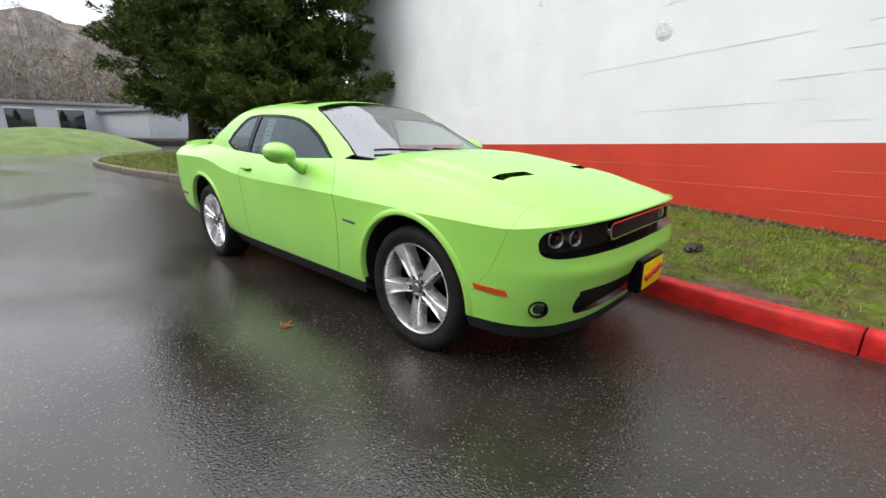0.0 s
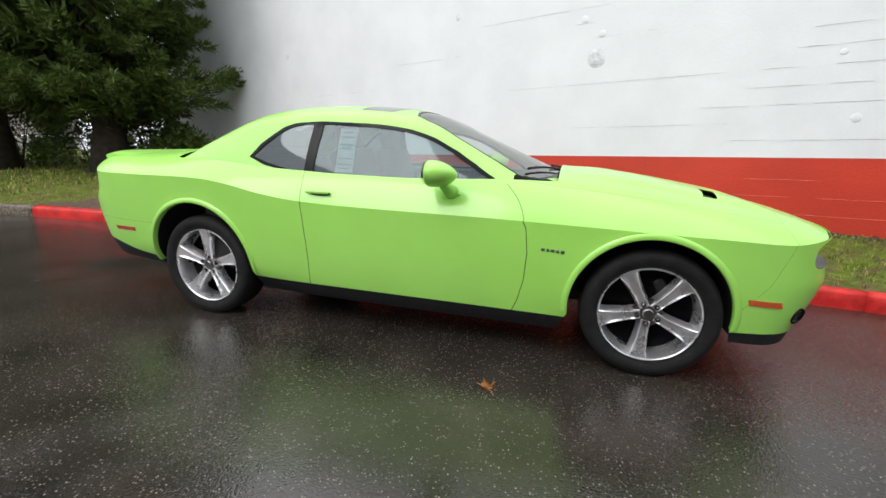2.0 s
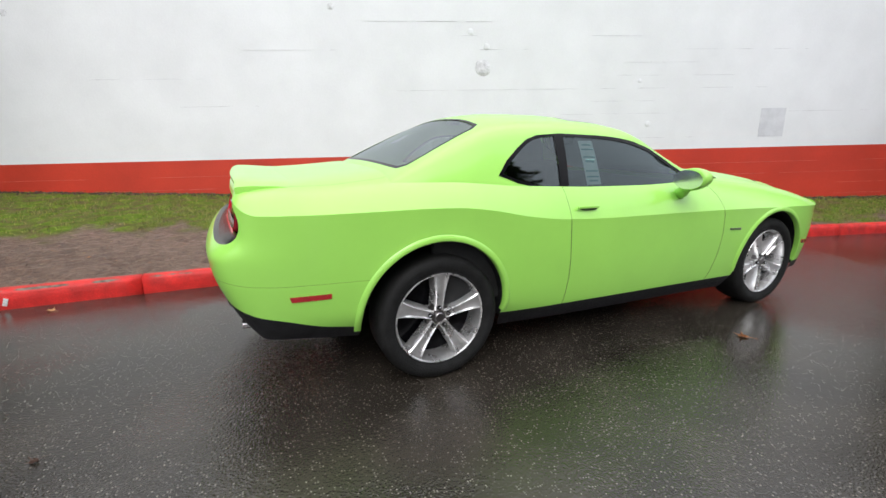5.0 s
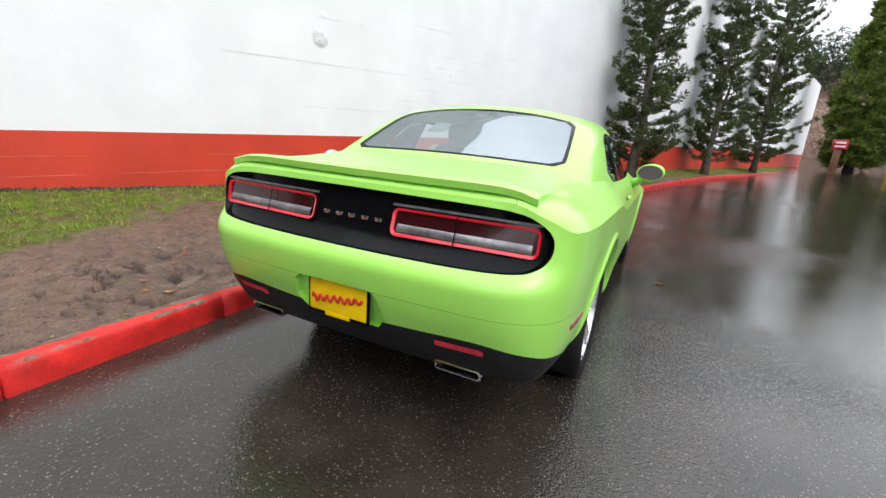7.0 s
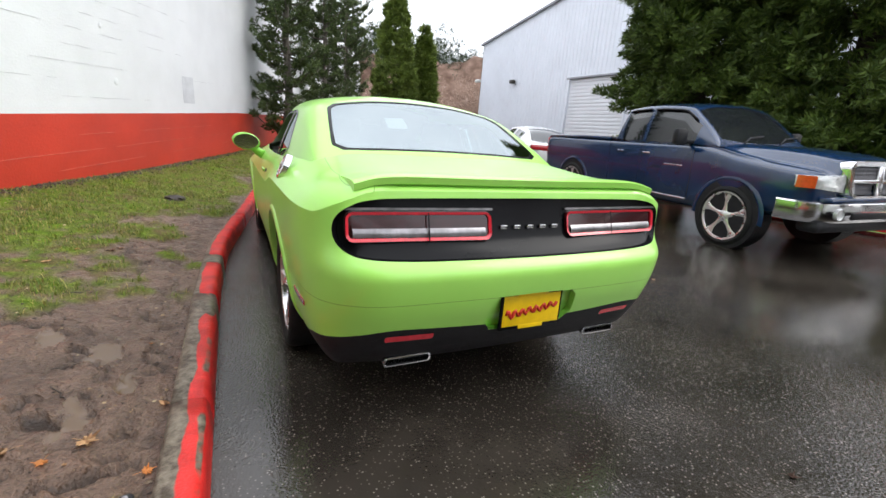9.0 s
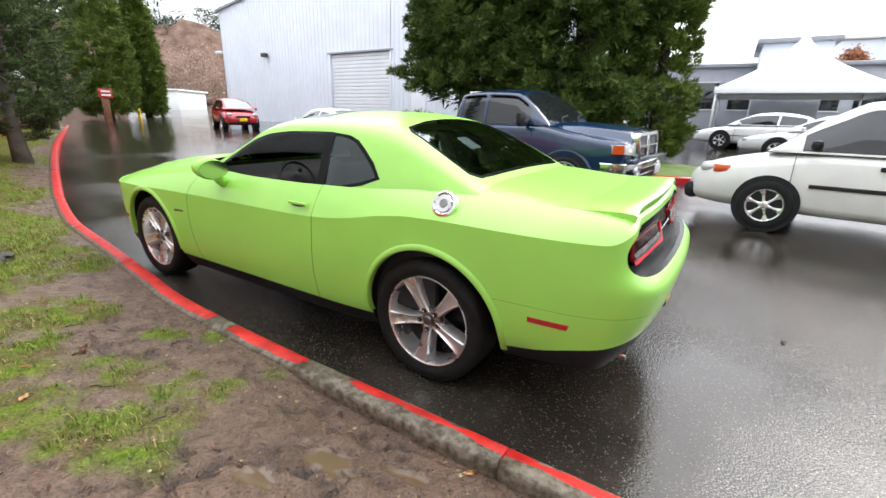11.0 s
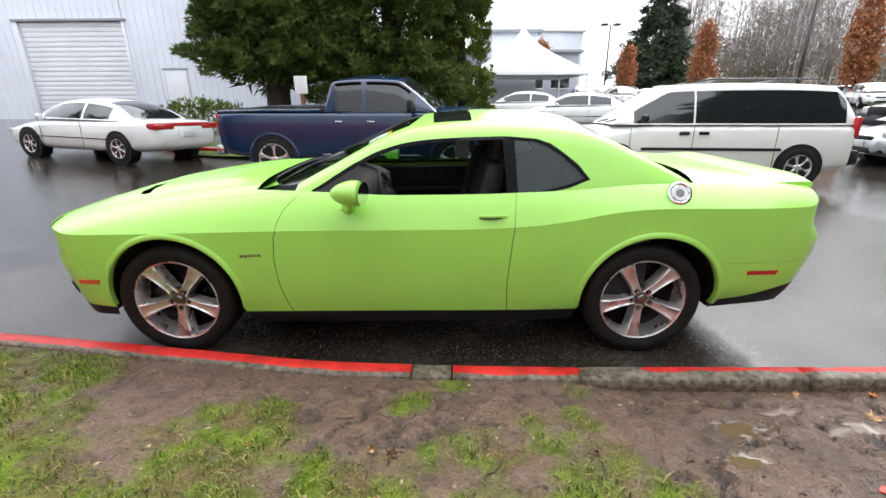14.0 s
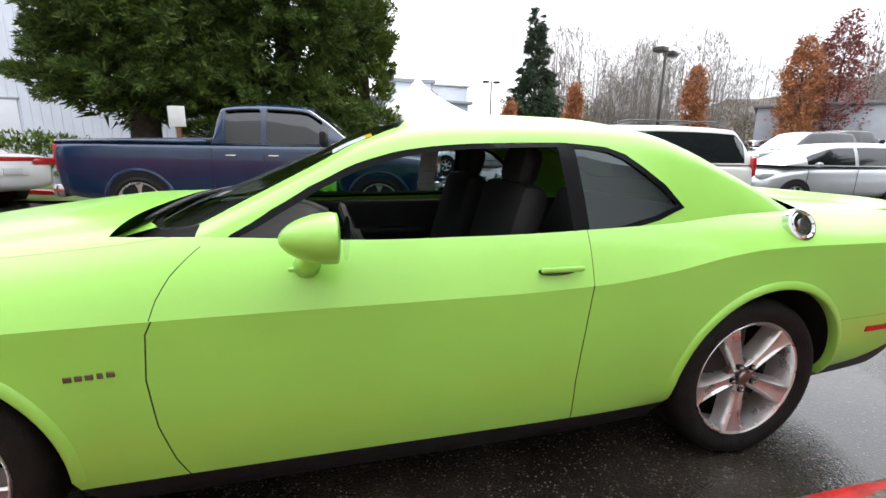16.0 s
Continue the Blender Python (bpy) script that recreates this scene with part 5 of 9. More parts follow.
for sy in (-1, 1):
    y0, y1 = (0.195, 0.800) if sy > 0 else (-0.800, -0.195)
    lamp = tail_patch("tail_lamp", shaped(y0, 0.866, y1, 0.982, 0.032, 0.0), SMOKED_RED, 0.022, coupe, "smoked red tail lamp")
    tail_patch("lamp_ring", shaped(y0, 0.866, y1, 0.982, 0.032, 0.004), RED_GLOW, 0.010, lamp, "red light ring", shaped(y0, 0.866, y1, 0.982, 0.032, 0.015))
    # grey bar gives the glint low in the smoked lens a fixed colour
    bm = bmesh.new()
    ys_ = np.linspace(y0 + 0.03, y1 - 0.03, 14)
    rows = [[bm.verts.new((tail_x(y, z) + dx, y, z)) for dx, z in ((0.017, 0.884), (0.012, 0.893), (0.012, 0.905), (0.018, 0.916))] for y in ys_]
    for r0, r1 in zip(rows, rows[1:]):
        for i in range(3):
            bm.faces.new((r0[i], r0[i + 1], r1[i + 1], r1[i]))
    bmesh.ops.recalc_face_normals(bm, faces=bm.faces)
    part("lamp_glint", bm, LAMP_GREY, lamp, "grey bar put in for the glint low in the lamp")
    tail_patch("lamp_brow", shaped(y0 - 0.004, 0.985, y1 + 0.004, 0.994, 0.004, 0.0), LAMP_GREY, 0.012, lamp)
    m = (y0 + y1) / 2 - sy * 0.02
    tail_patch("lamp_split", [(m - 0.003, 0.87), (m + 0.003, 0.87), (m + 0.003, 0.976), (m - 0.003, 0.976)], GLOSS_BLACK, 0.008, lamp)
    tail_patch("rear_reflector", shaped(sy * 0.55 - 0.10, 0.468, sy * 0.55 + 0.10, 0.497, 0.008, 0), RED_GLOW, -0.004, coupe, "red bumper reflector")
for i in range(5):
    y = 0.135 - 0.067 * i
    bm = bmesh.new()
    x = tail_x(y, 0.915) + 0.018
    add_box(bm, (x, y, 0.915), (0.008, 0.034, 0.018), 0.004)
    part("tail_letter", bm, CHROME, coupe, "chrome badge letter shape")
bm = bmesh.new()
px = tail_x(0, 0.56) + 0.012
add_box(bm, (px, 0.0, 0.565), (0.012, 0.325, 0.175), 0.012)
plate = part("rear_plate", bm, GLOSS_BLACK, coupe, "black dealer plate frame")
box("plate_card", (px - 0.0065, 0.0, 0.565), (0.005, 0.300, 0.140), YELLOW, plate, 0.002, "yellow dealer card")
for y, wdt, zz in ((0.0, 0.16, 0.638), (0.0, 0.13, 0.489)):
    box("frame_tab", (px - 0.008, y, zz), (0.004, wdt, 0.020), YELLOW, plate, 0.002)


def script_bars(parent, face_x, outward, cy, cz, width, sgn):
    """Red script on the card, as a plain slanting flourish."""
    pts = []
    for i in range(41):
        t = i / 40
        pts.append((face_x, cy + sgn * width * (0.5 - t), cz - 0.014 + 0.030 * t + 0.014 * math.sin(t * 46) * (1.5 if t < 0.15 else 1.0 if t < 0.9 else 0.5)))
    tube("card_script", pts, [0.0085 if i % 4 else 0.005 for i in range(41)], PLATE_RED, parent, 6, "red script flourish")


script_bars(plate, px - 0.009, -1, 0.0, 0.563, 0.27, 1)
inset_sheet("plate_bay", list(np.linspace(float(u_rear(0.25)), U_END, 10)), np.linspace(0.465, 0.665, 6), 0.035, LIME, "recessed plate bay")
inset_lip("plate_bay_lip", plate_bay, 0.035, LIME)
for sy in (-1, 1):
    bm = bmesh.new()
    outer, inner = rounded(-0.105, -0.021, 0.105, 0.021, 0.018), rounded(-0.097, -0.014, 0.097, 0.014, 0.012)
    rows = []
    for loop, x in ((outer, -2.30), (outer, -2.485), (inner, -2.487), (inner, -2.36)):
        rows.append([bm.verts.new((x, sy * 0.53 + a, 0.352 + b)) for a, b in loop])
    for r0, r1 in zip(rows, rows[1:]):
        for i in range(len(r0)):
            j = (i + 1) % len(r0)
            bm.faces.new((r0[i], r0[j], r1[j], r1[i]))
    bm.faces.new(rows[-1])
    bmesh.ops.recalc_face_normals(bm, faces=bm.faces)
    part("exhaust_tip", bm, CHROME, coupe, "flat rectangular chrome exhaust tip")
# lip spoiler on the deck
bm = bmesh.new()
rows = []
for y in np.linspace(-0.765, 0.765, 57):
    e = (abs(y) / 0.765) ** 9
    xe = float(tail_x(min(abs(y), 0.76), 1.05)) + 0.012

    def deck(x, yy):
        ye, tl, ct = float(at_u(u_x(x))[1]), float(top_line(x)), float(crease(x))
        return tl - (tl - ct) * min(1.0, abs(yy) / ye) ** float(top_power(x))
    yi = min(abs(y), 0.74)
    top = deck(xe, yi) + 0.034 - 0.022 * e
    front = deck(xe + 0.30, y) - 0.006
    sec = [(xe + 0.30, front), (xe + 0.18, max(deck(xe + 0.18, yi) + 0.010, front + 0.002) - 0.010 * e), (xe + 0.06, max(deck(xe + 0.06, yi), deck(xe, yi)) + 0.028 - 0.016 * e), (xe + 0.006, top), (xe - 0.006, top - 0.006), (xe - 0.001, top - 0.032), (xe + 0.03, deck(xe + 0.03, y) - 0.016), (xe + 0.2, deck(xe + 0.2, y) - 0.03)]
    rows.append([bm.verts.new((x, y, z)) for x, z in sec])
for r0, r1 in zip(rows, rows[1:]):
    for i in range(8):
        bm.faces.new((r0[i], r0[(i + 1) % 8], r1[(i + 1) % 8], r1[i]))
bm.faces.new(rows[0])
bm.faces.new(rows[-1][::-1])
bmesh.ops.recalc_face_normals(bm, faces=bm.faces)
part("lip_spoiler", bm, LIME, coupe, sharp=28)


# -- nose: grille slot with twin round lamps, lower grille, fog lamps, plate --
def nose_at(y, z, inset=0.0):
    p = wall_at(u_front(abs(y)), z)
    return Vector((float(p[0]) - inset, y, z))


inset_sheet("grille_back", list(np.linspace(float(u_front(0.85)), 0.0, 30)), np.linspace(0.665, 0.846, 6), 0.10, BLACK_PLASTIC, "black grille mesh")
inset_lip("grille_lip", grille, 0.10, GLOSS_BLACK)
bm = bmesh.new()
o, q = rounded(-0.43, 0.722, 0.43, 0.810, 0.03, 6), rounded(-0.421, 0.731, 0.421, 0.801, 0.024, 6)
la, lb = [bm.verts.new(nose_at(y, z, 0.025)) for y, z in o], [bm.verts.new(nose_at(y, z, 0.025)) for y, z in q]
lc, ld = [bm.verts.new(nose_at(y, z, 0.045)) for y, z in o], [bm.verts.new(nose_at(y, z, 0.045)) for y, z in q]
for a, b in ((la, lb), (lb, ld), (la, lc)):
    for i in range(len(o)):
        j = (i + 1) % len(o)
        bm.faces.new((a[i], a[j], b[j], b[i]))
bmesh.ops.recalc_face_normals(bm, faces=bm.faces)
part("grille_bezel", bm, CHROME, coupe, "thin chrome grille bezel")
for i in range(7):
    z = 0.736 + 0.0104 * i
    bm = bmesh.new()
    add_tube(bm, [nose_at(y, z, 0.05) for y in np.linspace(-0.40, 0.40, 17)], 0.0028, 6)
    part("grille_bar", bm, BLACK_PLASTIC, coupe)
for sy in (-1, 1):
    for y, r in ((0.705, 0.048), (0.585, 0.046)):
        q = wall_in(float(u_front(y + 0.03)) + 0.015, 0.748, 0.082)
        p = Vector((q.x, sy * abs(q.y), q.z))
        d = Vector((1.0, sy * (0.42 if y > 0.6 else 0.2), 0.0))
        mt = Matrix.Translation(p) @ d.to_track_quat("Z", "Y").to_matrix().to_4x4()
        bm = bmesh.new()
        spin(bm, [(r, -0.03), (r, 0.002), (r - 0.006, 0.006), (r - 0.014, 0.0), (r - 0.018, -0.03)], 32, "z", mt)
        hl = part("headlamp", bm, LAMP_GREY, coupe, "round headlamp with a light ring")
        bm = bmesh.new()
        spin(bm, [(0.0, 0.012), (r * 0.35, 0.008), (r * 0.62, -0.008), (r * 0.66, -0.03)], 24, "z", mt)
        part("lamp_lens", bm, GLASS_DARK, hl)
    # fog lamp set in the bumper's corner
    u = float(uf(0.80)) + 0.015
    q = wall_in(u, 0.415, -0.001)
    _, _, fnx, fny = at_u(u)
    mt = Matrix.Translation((q.x, sy * abs(q.y), q.z)) @ Vector((float(fnx), sy * float(fny), -0.25)).to_track_quat("Z", "Y").to_matrix().to_4x4()
    bm = bmesh.new()
    spin(bm, [(0.050, -0.02), (0.047, 0.008), (0.042, 0.009), (0.036, -0.004), (0.0, -0.008)], 28, "z", mt)
    fo = part("fog_lamp", bm, GLOSS_BLACK, coupe, "round fog lamp in a black bezel")
    bm = bmesh.new()
    spin(bm, [(0.030, -0.004), (0.028, 0.0), (0.016, 0.004), (0.0, 0.005)], 24, "z", mt)
    part("fog_lens", bm, GLASS_DARK, fo)
pv, pf = [], []
for y in np.linspace(-0.65, 0.65, 31):
    for z in (0.33, 0.39, 0.45, 0.515):
        pv.append(nose_at(y, z, 0.05))
for i in range(30):
    for j in range(3):
        pf.append((i * 4 + j, (i + 1) * 4 + j, (i + 1) * 4 + j + 1, i * 4 + j + 1))
from_arrays("lower_grille", pv, pf, BLACK_PLASTIC, coupe, "black lower grille")
for i in range(5):
    bm = bmesh.new()
    add_tube(bm, [nose_at(y, 0.385 + 0.022 * i, 0.035) for y in np.linspace(-0.53, 0.53, 15)], 0.0035, 6)
    part("grille_bar", bm, BLACK_PLASTIC, coupe)
bm = bmesh.new()
add_box(bm, (2.425, 0.0, 0.485), (0.07, 0.34, 0.19), 0.015)
holder = part("front_plate", bm, GLOSS_BLACK, coupe, "black front plate holder")
box("plate_card", (2.462, 0.0, 0.485), (0.005, 0.30, 0.145), YELLOW, holder, 0.002, "yellow dealer card")
script_bars(holder, 2.466, 1, 0.0, 0.485, 0.26, -1)
# hood scoops
from_arrays("hood_scoop", *scoop_skin, BLACK_PLASTIC, coupe, "black hood scoop")
from_arrays("hood_scoop", *mirror(*scoop_skin), BLACK_PLASTIC, coupe, "black hood scoop")
# aerial fin
bm = bmesh.new()
spin(bm, [(0.0, 0.028), (0.02, 0.026), (0.034, 0.012), (0.04, -0.012)], 20, "z", Matrix.Translation((-0.98, 0.0, 1.432)) @ Matrix.Diagonal((1.5, 0.8, 1, 1)))
part("aerial", bm, BLACK_PLASTIC, coupe, "small black roof aerial")
# wipers
for x0, y0, x1, y1 in ((0.93, -0.10, 0.74, -0.58), (0.94, 0.45, 0.86, -0.12)):
    pts = []
    for i in range(9):
        t = i / 8
        x, y = x0 + (x1 - x0) * t, y0 + (y1 - y0) * t
        vv = 0.49 + 0.51 * (1 - abs(y) / float(rail_y(x)))
        pts.append((x, y, float(house_at(x, vv)[2]) + 0.018))
    tube("wiper", pts, 0.008, BLACK_PLASTIC, coupe, 6)

# -- cabin --
bm = bmesh.new()
add_box(bm, (-0.35, 0, 0.36), (2.5, 1.55, 0.06), 0.02)
part("cabin_floor", bm, INTERIOR, coupe)
for sy in (-1, 1):
    bm = bmesh.new()
    add_box(bm, (-0.35, sy * 0.82, 0.68), (2.3, 0.06, 0.60), 0.03)
    add_box(bm, (0.0, sy * 0.78, 0.76), (0.75, 0.08, 0.07), 0.03)
    part("door_card", bm, INTERIOR, coupe)
bm = bmesh.new()
rows = []
for y in np.linspace(-0.80, 0.80, 17):
    bulge = 0.03 * math.cos(y * 3.9)
    rows.append([bm.verts.new(c) for c in ((0.93, y, 1.01), (0.62, y, 1.03), (0.40, y, 1.005 + bulge), (0.30, y, 0.96 + bulge), (0.28, y, 0.80), (0.38, y, 0.55))])
for r0, r1 in zip(rows, rows[1:]):
    for i in range(5):
        bm.faces.new((r0[i], r1[i], r1[i + 1], r0[i + 1]))
part("dashboard", bm, INTERIOR_GREY, coupe)
bm = bmesh.new()
sw = Matrix.Translation((0.16, 0.38, 0.93)) @ Matrix.Rotation(radians(-68), 4, "Y")
spin(bm, [(0.170, -0.015), (0.185, 0.0), (0.170, 0.015), (0.155, 0.0)], 36, "z", sw, closed=True)
swl = part("steering_wheel", bm, INTERIOR_GREY, coupe)
bm = bmesh.new()
spin(bm, [(0.0, 0.03), (0.05, 0.028), (0.065, 0.0), (0.05, -0.03)], 24, "z", sw)
for a in (0, 120, 240):
    add_box(bm, sw @ Vector((0.11 * math.cos(radians(a + 90)), 0.11 * math.sin(radians(a + 90)), 0)), (0.03, 0.03, 0.03), 0.008)
part("wheel_boss", bm, INTERIOR_GREY, swl)


def car_seat(parent, x, y, z, name="front_seat", tall=0.62):
    bm = bmesh.new()
    add_box(bm, (x, y, z), (0.52, 0.52, 0.16), 0.06)
    seat = part(name, bm, INTERIOR, parent)
    bm = bmesh.new()
    add_box(bm, (x - 0.30, y, z + 0.33), (0.15, 0.52, tall), 0.06, Matrix.Rotation(radians(-16), 4, "Y"))
    part("backrest", bm, INTERIOR, seat)
    bm = bmesh.new()
    add_box(bm, (x - 0.405, y, z + 0.70), (0.11, 0.26, 0.18), 0.05, Matrix.Rotation(radians(-14), 4, "Y"))
    part("headrest", bm, INTERIOR, seat)
    return seat


for y in (-0.38, 0.38):
    car_seat(coupe, -0.18, y, 0.56)
bm = bmesh.new()
add_box(bm, (-1.02, 0, 0.62), (0.5, 1.25, 0.14), 0.05)
add_box(bm, (-1.30, 0, 0.86), (0.16, 1.25, 0.46), 0.06, Matrix.Rotation(radians(-24), 4, "Y"))
part("rear_bench", bm, INTERIOR, coupe)
bm = bmesh.new()
add_box(bm, (-1.52, 0, 1.01), (0.42, 1.25, 0.03), 0.01)
part("parcel_shelf", bm, INTERIOR_GREY, coupe)
bm = bmesh.new()
add_box(bm, (0.05, 0, 1.325), (0.03, 0.22, 0.06), 0.012)
part("inner_mirror", bm, INTERIOR, coupe)
# price sheet inside the right door window, papers on the screens
bm = bmesh.new()
sheet_pts = []
for z in np.linspace(1.045, 1.315, 7):
    for x in (-0.445, -0.325):
        q = house_at(x - 0.03 * (z - 1.045), float(v_of(x, z)))
        sheet_pts.append(bm.verts.new((float(q[0]), float(q[1]) + 0.010, float(q[2]))))
for i in range(6):
    bm.faces.new((sheet_pts[2 * i], sheet_pts[2 * i + 1], sheet_pts[2 * i + 3], sheet_pts[2 * i + 2]))
sticker = part("price_sheet", bm, PAPER, coupe, "tall printed price sheet inside the window")
for i, z in enumerate((1.07, 1.095, 1.13, 1.19, 1.215, 1.262, 1.29)):
    q = house_at(-0.385 - 0.03 * (z - 1.045), float(v_of(-0.385, z)))
    bm = bmesh.new()
    add_box(bm, (float(q[0]), float(q[1]) + 0.0075, z), (0.095 if i % 3 else 0.07, 0.002, 0.010 if i != 3 else 0.028), 0.0)
    part("print_bar", bm, PRINT, sticker)
def screen_patch(name, x0, x1, y0, y1, mat, parent, label, lift=0.003):
    bm, rows = bmesh.new(), []
    for x in (x0, (x0 + x1) / 2, x1):
        rows.append([])
        for y in (y0, (y0 + y1) / 2, y1):
            q = house_at(x, 0.49 + 0.51 * (1 - abs(y) / float(rail_y(x))))
            rows[-1].append(bm.verts.new((x, y, float(q[2]) + lift)))
    for a in range(2):
        for b in range(2):
            bm.faces.new((rows[a][b], rows[a + 1][b], rows[a + 1][b + 1], rows[a][b + 1]))
    bmesh.ops.solidify(bm, geom=bm.faces, thickness=0.001)
    return part(name, bm, mat, parent, label)


card = screen_patch("screen_sticker", 0.13, 0.25, 0.52, 0.60, PAPER, coupe, "white sticker with a yellow end on the windscreen")
screen_patch("sticker_end", 0.105, 0.13, 0.52, 0.60, YELLOW, card, "yellow sticker end")
bm = bmesh.new()
q = [house_at(x, v) for x, v in ((-1.38, 0.80), (-1.26, 0.80), (-1.26, 0.89), (-1.38, 0.89))]
bm.faces.new([bm.verts.new((float(c[0]), -float(c[1]), float(c[2]) - 0.02)) for c in q])
part("rear_paper", bm, PAPER, coupe, "white paper behind the rear window")


# ---- trees and shrubs ----
def leaf_material(name, dark, light, rough=0.6):
    m = bpy.data.materials.new(name)
    m.use_nodes = True
    n, l, b = nodes_of(m)
    g, r = n.new("ShaderNodeNewGeometry"), n.new("ShaderNodeValToRGB")
    r.color_ramp.elements[0].position, r.color_ramp.elements[0].color = 0.0, (*dark, 1)
    r.color_ramp.elements[1].position, r.color_ramp.elements[1].color = 1.0, (*light, 1)
    l.new(g.outputs["Random Per Island"], r.inputs["Fac"])
    tc, k, mx = n.new("ShaderNodeTexCoord"), n.new("ShaderNodeTexNoise"), n.new("ShaderNodeMix")
    k.inputs["Scale"].default_value = 1.6
    l.new(tc.outputs["Object"], k.inputs["Vector"])
    mr = n.new("ShaderNodeMapRange")
    mr.inputs["From Min"].default_value, mr.inputs["From Max"].default_value = 0.3, 0.7
    mr.inputs["To Min"].default_value, mr.inputs["To Max"].default_value = 0.65, 1.35
    l.new(k.outputs["Fac"], mr.inputs["Value"])
    mx.data_type, mx.blend_type = "RGBA", "MULTIPLY"
    mx.inputs["Factor"].default_value = 1
    l.new(r.outputs["Color"], mx.inputs["A"])
    l.new(mr.outputs["Result"], mx.inputs["B"])
    l.new(mx.outputs["Result"], b.inputs["Base Color"])
    b.inputs["Roughness"].default_value = rough
    b.inputs["Specular IOR Level"].default_value = 0.3
    return m


CEDAR = leaf_material("cedar_green", (0.030, 0.056, 0.010), (0.105, 0.155, 0.025))
JUNIPER = leaf_material("juniper_green", (0.030, 0.055, 0.016), (0.110, 0.150, 0.042))
ARBOR = leaf_material("thuja_green", (0.060, 0.098, 0.012), (0.150, 0.195, 0.032))
SPRUCE = leaf_material("spruce_green", (0.018, 0.034, 0.018), (0.05, 0.075, 0.035))
RUST = leaf_material("rust_leaves", (0.22, 0.075, 0.03), (0.45, 0.20, 0.09))
MAROON = leaf_material("maroon_leaves", (0.12, 0.03, 0.03), (0.28, 0.09, 0.07))
TWIGS = leaf_material("bare_twigs", (0.15, 0.13, 0.115), (0.27, 0.24, 0.215))
SHRUB = leaf_material("bright_shrub_green", (0.06, 0.11, 0.015), (0.20, 0.27, 0.05))
BARK = material("dark_bark", (0.045, 0.032, 0.025), 0.85, vary=0.35, scale=9, bump=0.7, bump_scale=40)
GREY_BARK = material("grey_bark", (0.14, 0.12, 0.10), 0.85, vary=0.3, scale=6, bump=0.5, bump_scale=30)


def fast_mesh(name, v, quads, mat, parent=None, label=""):
    me = bpy.data.meshes.new(name)
    quads = np.asarray(quads, np.int32)
    n, k = quads.shape
    me.vertices.add(len(v))
    me.vertices.foreach_set("co", np.asarray(v, np.float32).ravel())
    me.loops.add(n * k)
    me.loops.foreach_set("vertex_index", quads.ravel())
    me.polygons.add(n)
    me.polygons.foreach_set("loop_start", np.arange(0, n * k, k, dtype=np.int32))
    me.update(calc_edges=True)
    me.validate()
    return finish(name, me, mat, parent, label, smooth=False)


def sprays(rng, centres, outward, per, size, spread, droop=0.2, thin=0.42):
    """Small leaf blades round each clump centre, fanned along its outward way."""
    n = len(centres)
    c = np.repeat(centres, per, axis=0)
    o = np.repeat(outward, per, axis=0)
    d = o + rng.normal(0, 0.75, (n * per, 3))
    d[:, 2] -= droop
    d /= np.linalg.norm(d, axis=1)[:, None] + 1e-9
    base = c + rng.normal(0, 1, (n * per, 3)) * spread
    side = np.cross(d, rng.normal(0, 1, (n * per, 3)))
    side /= np.linalg.norm(side, axis=1)[:, None] + 1e-9
    ln = size * rng.uniform(0.6, 1.4, (n * per, 1))
    wd = ln * thin * rng.uniform(0.7, 1.2, (n * per, 1))
    root = base + d * ln * 0.15
    v = np.stack([root + side * wd * 0.5, base + d * ln, root - side * wd * 0.5], 1).reshape(-1, 3)
    return v, np.arange(n * per * 3).reshape(-1, 3)


def crown_points(rng, n, height, base, radius_at, lumps=0.28, shell=0.55, freq=0.8, seed=0.0):
    """Clump centres in the outer part of an uneven crown."""
    pts, outs = [], []
    while len(pts) < n:
        h = rng.uniform(0, 1)
        a = rng.uniform(0, 2 * math.pi)
        r0 = radius_at(h)
        z = base + h * (height - base)
        k = 1 + lumps * noise.noise((math.cos(a) * r0 * freq + seed, math.sin(a) * r0 * freq, z * freq)) * 2.0
        k += lumps * 0.7 * noise.noise((math.cos(a) * r0 * freq * 3 + seed, math.sin(a) * r0 * freq * 3 + 9, z * freq * 3))
        if rng.uniform() > r0 / radius_at.peak + 0.12:
            continue
        r = r0 * k * rng.uniform(shell, 1.0) ** 0.6
        if noise.noise((math.cos(a) * r * 1.3 + seed * 2, math.sin(a) * r * 1.3, z * 1.1 + 5)) < -0.32:
            continue                                       # gaps
        pts.append((r * math.cos(a), r * math.sin(a), z))
        outs.append((math.cos(a), math.sin(a), 0.25))
    return np.array(pts), np.array(outs)


class Shape:
    """Crown radius by height share."""
    def __init__(self, hs, rs):
        self.f, self.peak = spline(hs, rs), max(rs)

    def __call__(self, h):
        return float(self.f(h))


